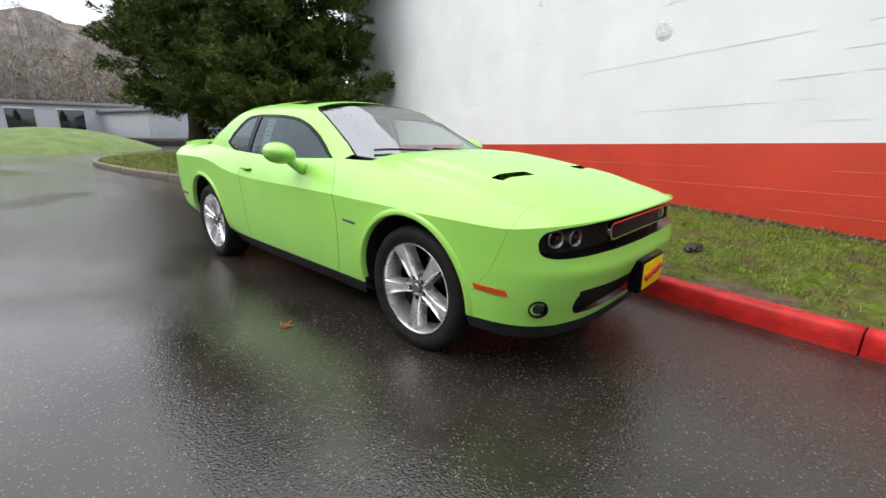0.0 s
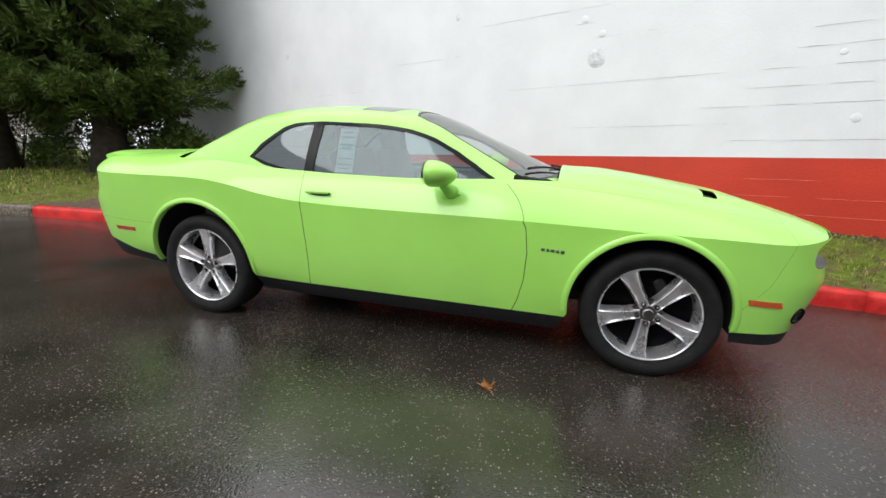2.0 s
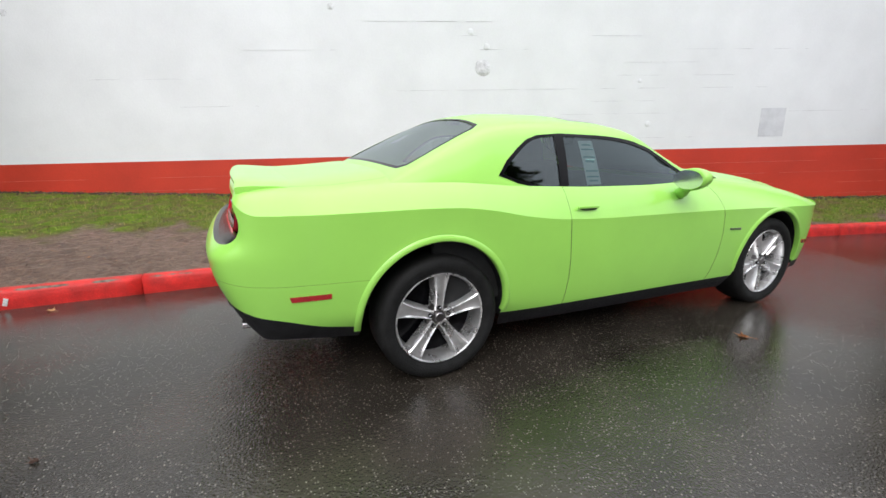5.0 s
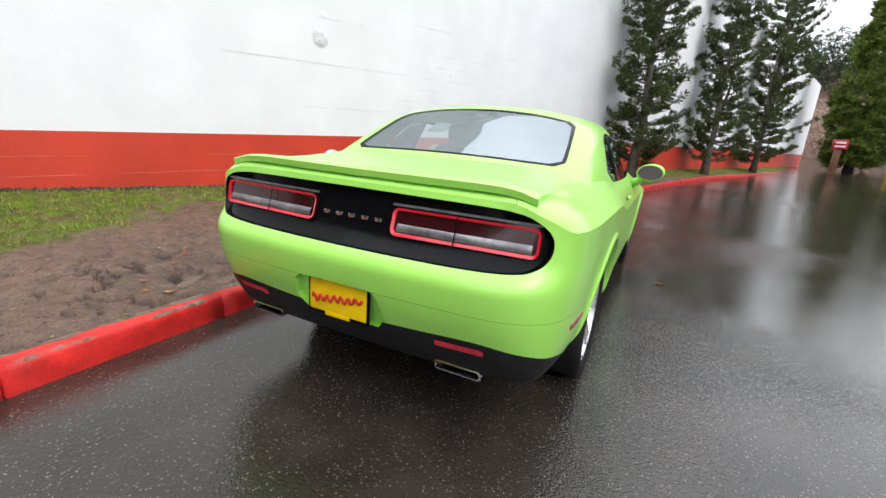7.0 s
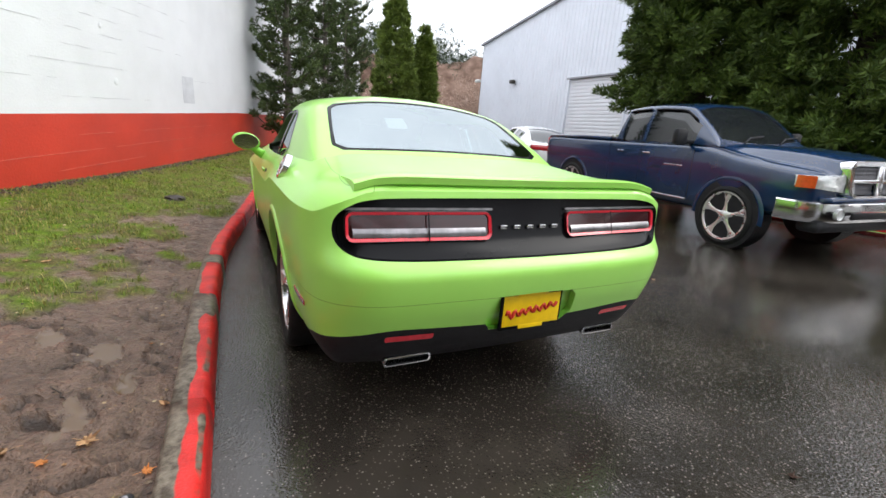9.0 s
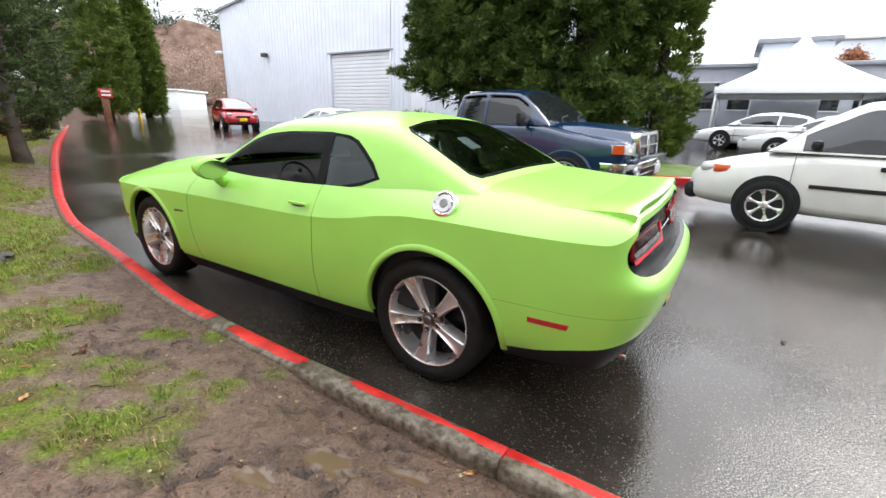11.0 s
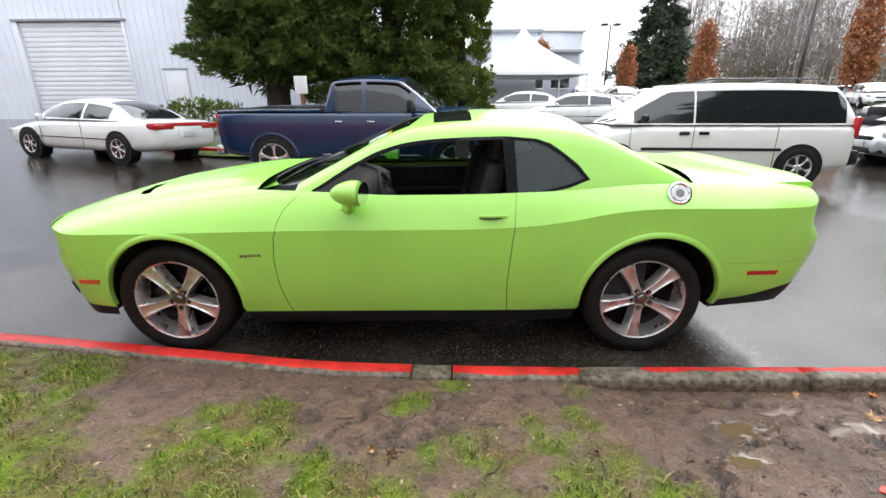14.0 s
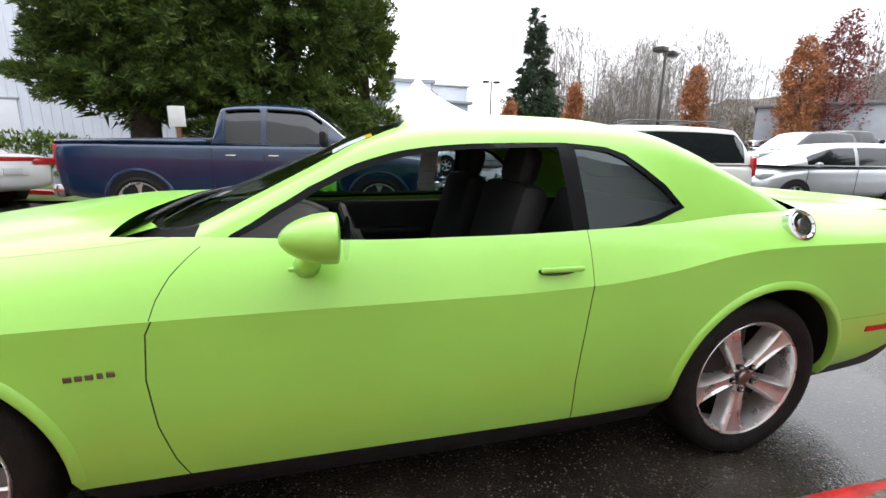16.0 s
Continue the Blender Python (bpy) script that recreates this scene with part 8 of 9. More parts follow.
def saloon(at, paint, label, group="", low=False, rear_red=True):
    car = vehicle("sedan", label, at, paint,
                  [(-2.52, 0.72, 0.42, 0.88, 5), (-2.42, 0.87, 0.32, 0.96, 5), (-1.8, 0.935, 0.24, 0.985, 5), (-0.8, 0.945, 0.20, 0.96, 5), (0.6, 0.945, 0.20, 0.93, 5), (1.3, 0.93, 0.20, 0.88, 4.5), (2.0, 0.88, 0.22, 0.77, 4), (2.45, 0.72, 0.28, 0.64, 4), (2.56, 0.55, 0.34, 0.56, 4)],
                  Cabin(0.925, 0.885, 0.24, (1.30, 0.35, -0.72, -1.78, 1.42)), 2.87, 0.325, 1.89, ((-1.18, -0.40), (-0.33, 0.92)), group=group, screen_glass=GLASS_DARK if not low else TEAL_GLASS)
    for sy in (-1, 1):
        lamp = blob("tail_lamp", (-2.40, sy * 0.63, 0.835), (0.28, 0.52, 0.16), RED_LENS, car, 0.06)
        blob("reversing_lamp", (-2.50, sy * 0.42, 0.80), (0.05, 0.10, 0.05), HEADLIGHT, lamp, 0.01)
        blob("headlamp", (2.30, sy * 0.62, 0.60), (0.26, 0.34, 0.12), HEADLIGHT, car, 0.05)
        blob("door_mirror", (0.85, sy * 1.0, 0.98), (0.12, 0.16, 0.11), paint, car, 0.05)
        blob("side_moulding", (0.0, sy * 0.945, 0.52), (2.2, 0.015, 0.025), DARK_PAINT, car, 0.006)
        for x in (-0.36, 0.98):
            blob("door_gap", (x, sy * 0.944, 0.60), (0.007, 0.01, 0.6), SEAM, car, 0.002)
    blob("tail_bar", (-2.495, 0, 0.875), (0.07, 0.95, 0.085), RED_LENS, car, 0.02)
    blob("number_plate", (-2.545, 0, 0.66), (0.02, 0.34, 0.12), PALE_PLATE, car, 0.008)
    blob("plate_recess", (-2.53, 0, 0.68), (0.02, 0.6, 0.2), SEAM if paint is DARK_PAINT else paint, car, 0.008)
    blob("grille", (2.54, 0, 0.50), (0.06, 0.8, 0.10), BLACK_PLASTIC, car, 0.02)
    return car


# hubs stand at (7.16, -6.6) and (9.9, -7.4)
SED_X, SED_Y = 8.27, -7.9
saloon(pose(SED_X, SED_Y, grade(SED_X, SED_Y) - 0.02, 1.6, -1.2, -17), WHITE_PAINT, "white four-door sedan with full-width red tail lamps")
for x, y, a, lab in ((-4.0, -19.0, -14, "white sedan beside the tent"), (-5.6, -15.4, -12, "white sedan parked in the lot")):
    saloon(pose(x, y, grade(x, y), 0, 0, a), WHITE_PAINT, lab, "white sedans in the lot", True)


def hatch(at, paint, label, group=""):
    car = vehicle("hatchback", label, at, paint,
                  [(-2.02, 0.66, 0.40, 0.98, 6), (-1.95, 0.80, 0.32, 1.02, 6), (-1.2, 0.845, 0.22, 1.0, 5), (0.6, 0.845, 0.20, 0.96, 5), (1.2, 0.83, 0.20, 0.92, 4.5), (1.75, 0.76, 0.22, 0.80, 4), (2.02, 0.62, 0.30, 0.66, 4), (2.08, 0.5, 0.36, 0.56, 4)],
                  Cabin(0.965, 0.80, 0.18, (1.50, 0.30, -1.62, -2.0, 1.53)), 2.5, 0.30, 1.69, ((-1.75, -1.15), (-1.08, -0.18), (-0.10, 1.0)), group=group)
    for sy in (-1, 1):
        blob("headlamp", (1.80, sy * 0.58, 0.72), (0.42, 0.26, 0.15), HEADLIGHT, car, 0.06)
        blob("door_mirror", (0.85, sy * 0.90, 1.0), (0.12, 0.16, 0.11), paint, car, 0.05)
        blob("tail_lamp", (-1.97, sy * 0.70, 0.95), (0.12, 0.14, 0.35), RED_LENS, car, 0.04)
        blob("fog_bezel", (1.99, sy * 0.52, 0.36), (0.1, 0.22, 0.09), BLACK_PLASTIC, car, 0.03)
        for x in (-0.14, 1.02):
            blob("door_gap", (x, sy * 0.844, 0.60), (0.007, 0.01, 0.66), SEAM, car, 0.002)
    blob("grille", (2.06, 0, 0.62), (0.08, 0.66, 0.09), BLACK_PLASTIC, car, 0.03)
    blob("lower_grille", (2.06, 0, 0.36), (0.08, 0.7, 0.12), BLACK_PLASTIC, car, 0.03)
    blob("number_plate", (2.10, 0, 0.49), (0.02, 0.32, 0.14), PALE_PLATE, car, 0.008)
    return car


hatch(pose(-11.6, -6.3, grade(-11.6, -6.3), 0, 0, -13), SILVER_PAINT, "silver compact hatchback parked behind the minivan")


def plain_truck(at, paint, label, group):
    t = vehicle("pickup_truck", label, at, paint,
                [(-2.8, 0.92, 0.60, 1.28, 9), (-2.1, 0.98, 0.46, 1.30, 9), (0.9, 0.98, 0.42, 1.28, 7), (1.5, 0.97, 0.44, 1.25, 5), (2.5, 0.92, 0.52, 1.14, 5), (2.75, 0.82, 0.60, 1.02, 4)],
                Cabin(1.26, 0.93, 0.18, (1.35, 0.65, -0.75, -1.0, 1.9)), 3.5, 0.40, 1.98, ((-0.70, 0.02), (0.10, 0.98)), group=group, category="truck")
    for sy in (-1, 1):
        blob("headlamp", (2.58, sy * 0.70, 0.98), (0.22, 0.34, 0.2), HEADLIGHT, t, 0.05)
        blob("door_mirror", (0.92, sy * 1.10, 1.34), (0.12, 0.2, 0.2), BLACK_PLASTIC, t, 0.05)
        blob("tail_lamp", (-2.78, sy * 0.88, 1.05), (0.1, 0.12, 0.35), RED_LENS, t, 0.03)
    blob("front_bumper", (2.68, 0, 0.64), (0.2, 1.8, 0.24), BLACK_PLASTIC, t, 0.07)
    blob("grille", (2.72, 0, 0.96), (0.1, 1.0, 0.26), BLACK_PLASTIC, t, 0.05)
    return t


dark_truck = plain_truck(pose(-16.0, -10.0, grade(0, -10.0), 0, 0, -10), DARK_PAINT, "charcoal pickup truck in the lot", "dark pickups in the lot")
copy_thing(dark_truck, pose(-24.0, -14.6, grade(0, -14.6) + 0.25, 0, 0, 172))["label"] = "black pickup truck on the far lane"
red_car = hatch(pose(19.5, -11.6, grade(19.5, -11.6), 0, 0, 158), RED_PAINT, "red hatchback parked near the metal building")
blob("dealer_card", (2.11, 0, 0.48), (0.02, 0.34, 0.15), YELLOW, red_car, 0.008)
# rows in the lot
lot_a = saloon(pose(-14.0, -28.0, grade(0, -28), 0, 0, 80), SILVER_PAINT, "silver sedan in the sales row", "cars in the sales lot")
lot_b = hatch(pose(-17.0, -28.0, grade(0, -28), 0, 0, 82), WHITE_PAINT, "white hatchback in the sales row", "cars in the sales lot")
lot_c = saloon(pose(-20.0, -27.6, grade(0, -27.6), 0, 0, 80), DARK_PAINT, "dark sedan in the sales row", "cars in the sales lot")
lots = [lot_a, lot_b, lot_c]
for i in range(26):
    row, k = divmod(i, 9)
    x, y = -11.0 - 3.1 * k - (9 * (row == 0)) * (k > 20), -33.5 - 6.5 * row + 0.35 * math.sin(i * 2.3)
    src = lots[(i * 7 + row) % 3]
    copy_thing(src, pose(x, y, grade(0, y), 0, 0, 84 + 6 * math.sin(i)))
for i in range(7):
    copy_thing(lots[i % 3], pose(-24 - 3.0 * i, -27.5 + 1.6 * i, grade(0, -26) + 0.2, 0, 0, 62))


# ---- metal building, tent, showroom, lamps, signs ----
METAL_WHITE = material("white_metal_siding", (0.66, 0.69, 0.75), 0.45, vary=0.04, scale=0.8, bump=0.05, bump_scale=12)
ROLL_WHITE = material("white_roll_door", (0.68, 0.69, 0.72), 0.4, vary=0.04, scale=1.0)
GREY_TRIM = material("grey_flashing", (0.25, 0.26, 0.28), 0.5, vary=0.1)
TENT = material("white_tent_fabric", (0.86, 0.87, 0.88), 0.6, vary=0.02, scale=1.0)
STUCCO = material("grey_stucco", (0.36, 0.37, 0.40), 0.7, vary=0.06, scale=2, bump=0.1, bump_scale=60)
TIMBER = material("brown_sign_post", (0.16, 0.065, 0.03), 0.7, vary=0.2, scale=8)
SIGN_WHITE = material("white_sign_panel", (0.7, 0.7, 0.68), 0.5, vary=0.06)
POLE = material("bronze_lamp_pole", (0.05, 0.042, 0.036), 0.5, metal=0.3, vary=0.15)
ROOF_GREY = material("grey_roof", (0.17, 0.17, 0.18), 0.7, vary=0.12, scale=2)

BX0, BX1, BY, BDEPTH = 3.0, 30.0, -18.0, 22.0
metal = thing("metal_building", "white ribbed metal building with a large roll-up door", "building")
gz = float(ground_z(18, -18)) - 0.25


def gable(x):
    return 8.45 + 0.155 * (BX1 - x)


def siding(x0, x1, z0, zt):
    """Ribbed front sheet between two uprights."""
    v, f = [], []
    xs = []
    x = x0
    while x < x1 - 1e-6:
        xs += [(x, 0.0), (min(x + 0.26, x1), 0.0), (min(x + 0.275, x1), 0.025), (min(x + 0.305, x1), 0.025)]
        x += 0.32
    xs.append((x1, 0.0))
    for x, d in xs:
        v += [(x, BY + d, z0), (x, BY + d, zt(x) if callable(zt) else zt)]
    f = [(2 * i, 2 * i + 2, 2 * i + 3, 2 * i + 1) for i in range(len(xs) - 1)]
    return from_arrays("siding", v, f, METAL_WHITE, metal, smooth=False)


DOOR_0, DOOR_1, DOOR_T = 14.1, 18.9, 4.98
siding(BX0, DOOR_0, gz, gable)
siding(DOOR_1, BX1, gz, gable)
siding(DOOR_0, DOOR_1, DOOR_T, gable)
v = [(BX1, BY, gz), (BX1, BY - BDEPTH, gz), (BX1, BY - BDEPTH, gable(BX1)), (BX1, BY, gable(BX1)), (BX0, BY, gz), (BX0, BY - BDEPTH, gz), (BX0, BY - BDEPTH, gable(BX0)), (BX0, BY, gable(BX0))]
from_arrays("shell", v, [(0, 1, 2, 3), (5, 4, 7, 6), (1, 5, 6, 2)], METAL_WHITE, metal, smooth=False)
from_arrays("roof", [(BX1 + 0.2, BY + 0.2, gable(BX1)), (BX0, BY + 0.2, gable(BX0) + 0.03), (BX0, BY - BDEPTH, gable(BX0) + 0.03), (BX1 + 0.2, BY - BDEPTH, gable(BX1)),
                     (BX1 + 0.2, BY + 0.2, gable(BX1) - 0.14), (BX0, BY + 0.2, gable(BX0) - 0.11), (BX0, BY - BDEPTH, gable(BX0) - 0.11), (BX1 + 0.2, BY - BDEPTH, gable(BX1) - 0.14)],
            [(0, 1, 2, 3), (4, 7, 6, 5), (0, 4, 5, 1), (1, 5, 6, 2), (2, 6, 7, 3), (3, 7, 4, 0)], GREY_TRIM, metal, smooth=False)
rd = thing("roll_door", "white slatted roll-up door", "door", kind="structure")
n_slat = 21
for i in range(n_slat):
    z = gz + 0.05 + (DOOR_T - gz - 0.05) * (i + 0.5) / n_slat
    box("slat", ((DOOR_0 + DOOR_1) / 2, BY - 0.10, z), (DOOR_1 - DOOR_0, 0.04, (DOOR_T - gz) / n_slat * 0.93), ROLL_WHITE, rd, 0.012)
for x in (DOOR_0, DOOR_1):
    box("jamb", (x, BY - 0.03, (gz + DOOR_T) / 2), (0.12, 0.16, DOOR_T - gz), METAL_WHITE, rd, 0.01)
box("lintel", ((DOOR_0 + DOOR_1) / 2, BY + 0.02, DOOR_T + 0.05), (DOOR_1 - DOOR_0 + 0.3, 0.14, 0.10), GREY_TRIM, rd, 0.01)
md = thing("side_door", "white steel personnel door", "door", kind="structure")
box("leaf", (12.15, BY + 0.035, (gz + 2.97) / 2), (1.0, 0.04, 2.97 - gz), ROLL_WHITE, md, 0.008)
box("door_frame", (12.15, BY + 0.045, 3.0), (1.16, 0.07, 0.07), GREY_TRIM, md, 0.008)
box("door_frame", (12.70, BY + 0.045, (gz + 2.97) / 2), (0.06, 0.06, 2.97 - gz), METAL_WHITE, md, 0.008)
tube("door_knob", [(11.8, BY + 0.05, gz + 1.0), (11.8, BY + 0.12, gz + 1.0)], 0.03, GREY_TRIM, md, 8)
wl1 = thing("wall_lamp", "dark floodlight on the metal building", "lamp")
box("housing", (24.9, BY + 0.25, 5.2), (0.45, 0.3, 0.25), POLE, wl1, 0.05)
tube("bracket", [(24.9, BY, 5.3), (24.9, BY + 0.2, 5.25)], 0.04, POLE, wl1, 6)
wl2 = thing("wall_lamp", "white floodlight on the corner of the metal building", "lamp")
box("housing", (30.2, BY + 0.2, 5.6), (0.5, 0.35, 0.22), SIGN_WHITE, wl2, 0.06)
tube("bracket", [(30.0, BY, 5.7), (30.2, BY + 0.15, 5.65)], 0.05, SIGN_WHITE, wl2, 6)

# peaked tent on posts
tent = thing("tent", "white high-peak canopy tent in the car lot", "tent")
TX, TY, TW, TZ = -5.0, -26.5, 3.3, float(ground_z(0, -26.5))
v, f = [], []
N = 24
for k in range(N + 1):
    h = k / N
    half = TW * (1 - h) ** 1.75 if k < N else 0.02
    z = TZ + 2.35 + 3.0 * h
    sag = 0
    for i in range(16):
        side, t = divmod(i, 4)
        a = -1 + 2 * t / 4
        x, y = ((a, -1), (1, a), (-a, 1), (-1, -a))[side]
        v.append((TX + x * half, TY + y * half, z - 0.08 * (1 - a * a) * h * (1 - h) * 4))
for k in range(N):
    for i in range(16):
        j = (i + 1) % 16
        f.append((k * 16 + i, k * 16 + j, (k + 1) * 16 + j, (k + 1) * 16 + i))
from_arrays("canopy", v, f, TENT, tent)
for sx, sy, lx, ly in ((0, -1, TW, 0.02), (0, 1, TW, 0.02), (-1, 0, 0.02, TW), (1, 0, 0.02, TW)):
    box("valance", (TX + sx * TW, TY + sy * TW, TZ + 2.25), (2 * lx, 2 * ly, 0.3), TENT, tent, 0.005)
for sx in (-1, 1):
    for sy in (-1, 1):
        tube("tent_post", [(TX + sx * (TW - 0.08), TY + sy * (TW - 0.08), TZ - 0.02), (TX + sx * (TW - 0.08), TY + sy * (TW - 0.08), TZ + 2.4)], 0.05, SIGN_WHITE, tent, 8)
        tube("finial", [(TX, TY, TZ + 5.3), (TX, TY, TZ + 5.55)], 0.03, SIGN_WHITE, tent, 6) if sx > 0 and sy > 0 else None


def block_building(name, label, x, y, sx, sy, h, turn, mat, wins, roof_mat, z=None, flat=True):
    z = float(ground_z(0, y)) if z is None else z
    b = thing(name, label, "building", at=pose(x, y, z - 0.1, 0, 0, turn))
    box("wall", (0, 0, h / 2), (sx, sy, h), mat, b, 0.03)
    box("roof", (0, 0, h + 0.12), (sx + 0.6, sy + 0.6, 0.24), roof_mat, b, 0.04)
    for wx, wz, ww, wh in wins:
        w = box("window", (wx, sy / 2 + 0.02, wz), (ww, 0.06, wh), GLASS_DARK, b, 0.01)
        box("window_frame", (wx, sy / 2 + 0.03, wz + wh / 2 + 0.04), (ww + 0.14, 0.08, 0.08), SIGN_WHITE, w, 0.01)
        box("sill", (wx, sy / 2 + 0.05, wz - wh / 2 - 0.04), (ww + 0.14, 0.12, 0.07), SIGN_WHITE, w, 0.01)
    return b


block_building("showroom", "low grey showroom behind the tent", -2.5, -38, 16, 8, 4.0, 6, STUCCO, [(-6.6 + 2.2 * i, 2.2, 1.5, 1.7) for i in range(7)], GREY_TRIM)
block_building("office_block", "white block building with a stepped parapet", -13.6, -62, 7.5, 8, 7.8, 6, METAL_WHITE, [], SIGN_WHITE)
block_building("side_building", "white shed wall beyond the cedars", -5.0, -19.0 - 14, 3.2, 6, 5.0, 0, METAL_WHITE, [], GREY_TRIM)
block_building("entrance_building", "low brick building with a long grey roof beyond the entrance road", -52, 9.0, 9, 34, 1.9, -90 + 8, STUCCO, [], ROOF_GREY, z=0.6)
block_building("entrance_house", "low building with white framed windows and a grey roof", -47.0, 6.5, 26, 8, 2.5, -86, STUCCO, [(-9 + 3.0 * i, 1.4, 1.6, 1.5) for i in range(7)], ROOF_GREY, z=0.5)
block_building("far_house", "small white gabled outbuilding beyond the yard", 70, -33.5, 8, 7, 3.2, 30, SIGN_WHITE, [], SIGN_WHITE, z=1.0)
block_building("lot_building", "low dark building at the edge of the lot", -42, -26, 9, 14, 3.6, 40, STUCCO, [(-2.8, 1.9, 1.6, 1.3), (0, 1.9, 1.6, 1.3), (2.8, 1.9, 1.6, 1.3)], ROOF_GREY, z=1.6)

# lawn mound and grass patches
GRASS_FAR = material("far_grass", (0.10, 0.15, 0.025), 0.8, vary=0.25, scale=1.5, bump=0.4, bump_scale=40)


def mound(name, label, x, y, rx, ry, h, z):
    v, f = [], []
    for k in range(9):
        r = k / 8
        for i in range(36):
            a = 2 * math.pi * i / 36
            v.append((x + rx * r * math.cos(a), y + ry * r * math.sin(a), z + h * (1 - r * r) + 0.05 * noise.noise((r * 3 * math.cos(a), r * 3 * math.sin(a), 0.5))))
    for k in range(8):
        for i in range(36):
            j = (i + 1) % 36
            f.append((k * 36 + i, (k + 1) * 36 + i, (k + 1) * 36 + j, k * 36 + j))
    return tagged(from_arrays(name, v, f, GRASS_FAR), label, "lawn", kind="structure")


mound("grass_mound", "grassy mound across the entrance road", -31, 0.5, 7, 6, 1.35, -0.1)
mound("grass_island", "grass island under the cedars", 2.6, -11.0, 7.5, 3.4, 0.16, float(ground_z(0, -9.6)))
mound("lot_grass", "grass strip at the edge of the lot", -34, -22, 9, 4, 0.4, 0.75)
pts = [(-5.6 + 13.4 * i / 24, -9.1 + 1.25 * ((i - 12) / 12) ** 2 * (-1) + 1.1) for i in range(25)]
ik = thing("island_kerb", "red painted kerb round the grass island", "kerb", kind="structure")
for i in range(0, 24, 4):
    bm = bmesh.new()
    seg = [Vector((x, y, float(ground_z(x, y)) + 0.04)) for x, y in pts[i:i + 5]]
    rows = [[bm.verts.new(q + Vector((0, d, z))) for d, z in ((0.0, -0.1), (0.0, 0.09), (-0.03, 0.11), (-0.15, 0.11), (-0.15, -0.1))] for q in seg]
    for r0, r1 in zip(rows, rows[1:]):
        for k in range(4):
            bm.faces.new((r0[k], r1[k], r1[k + 1], r0[k + 1]))
    bmesh.ops.recalc_face_normals(bm, faces=bm.faces)
    part("kerb_stone", bm, RED_PAINT, ik)


def lamp_post(x, y, h, turn):
    z = float(ground_z(0, y))
    t = thing("lamp_post", "tall dark car lot lamp post with twin square heads", "street lamp", "lamp posts in the lot", at=pose(x, y, z, 0, 0, turn))
    tube("pole", [(0, 0, -0.05), (0, 0, h)], [0.11, 0.08], POLE, t, 8)
    tube("crossarm", [(-0.55, 0, h), (0.55, 0, h)], 0.04, POLE, t, 6)
    for s in (-1, 1):
        box("lamp_head", (s * 0.75, 0, h + 0.02), (0.75, 0.6, 0.24), POLE, t, 0.04)
    return t


lamp_post(-18.2, -20.6, 6.3, 30)
lamp_post(-19.8, -54.5, 8.2, 0)
lamp_post(-14.5, -70, 8.5, 0)
sign = thing("parking_sign", "white parking sign on a wooden post in front of the cedar", "sign")
sz = float(ground_z(3.6, -8.9))
box("post", (3.6, -8.9, sz + 0.85), (0.10, 0.10, 1.75), TIMBER, sign, 0.01)
box("panel", (3.6, -8.84, 1.98), (0.34, 0.02, 0.44), SIGN_WHITE, sign, 0.005)
sg = thing("yard_sign", "small red and white sign on a brown wooden post", "sign")
z0 = float(ground_z(31, -10.3))
box("post", (31, -10.3, z0 + 0.7), (0.35, 0.3, 1.5), TIMBER, sg, 0.02)
box("panel", (30.8, -10.3, z0 + 1.75), (0.05, 0.75, 0.55), RED_PAINT, sg, 0.01)
for k in range(2):
    box("lettering", (30.765, -10.3, z0 + 1.87 - 0.22 * k), (0.02, 0.5, 0.1), SIGN_WHITE, sg, 0.0)
hy = thing("fire_hydrant", "yellow fire hydrant on the verge", "hydrant")
bm = bmesh.new()
spin(bm, [(0.16, 0.0), (0.16, 0.06), (0.10, 0.08), (0.10, 0.55), (0.14, 0.58), (0.13, 0.66), (0.06, 0.76), (0.0, 0.78)], 16, "z", Matrix.Translation((38, -15.2, float(ground_z(38, -15.2)))))
part("barrel", bm, YELLOW, hy)
tube("outlet", [(37.8, -15.2, float(ground_z(38, -15.2)) + 0.45), (38.2, -15.2, float(ground_z(38, -15.2)) + 0.45)], 0.06, YELLOW, hy, 8)


# ---- grass blades, fallen leaves, litter, wall marks ----
def island_material(name, stops, rough=0.5, spec=0.4):
    """Each loose blade or flake takes its own tone."""
    m = bpy.data.materials.new(name)
    m.use_nodes = True
    n, l, b = nodes_of(m)
    g, r = n.new("ShaderNodeNewGeometry"), n.new("ShaderNodeValToRGB")
    el = r.color_ramp.elements
    while len(el) < len(stops):
        el.new(0.5)
    for e, (p, c) in zip(el, stops):
        e.position, e.color = p, (*c, 1)
    l.new(g.outputs["Random Per Island"], r.inputs["Fac"])
    l.new(r.outputs["Color"], b.inputs["Base Color"])
    b.inputs["Roughness"].default_value = rough
    b.inputs["Specular IOR Level"].default_value = spec
    return m


rng = np.random.default_rng(11)
BLADE = island_material("grass_blade", [(0.0, (0.070, 0.122, 0.010)), (0.45, (0.15, 0.215, 0.022)), (0.72, (0.24, 0.26, 0.045)), (1.0, (0.40, 0.30, 0.12))])


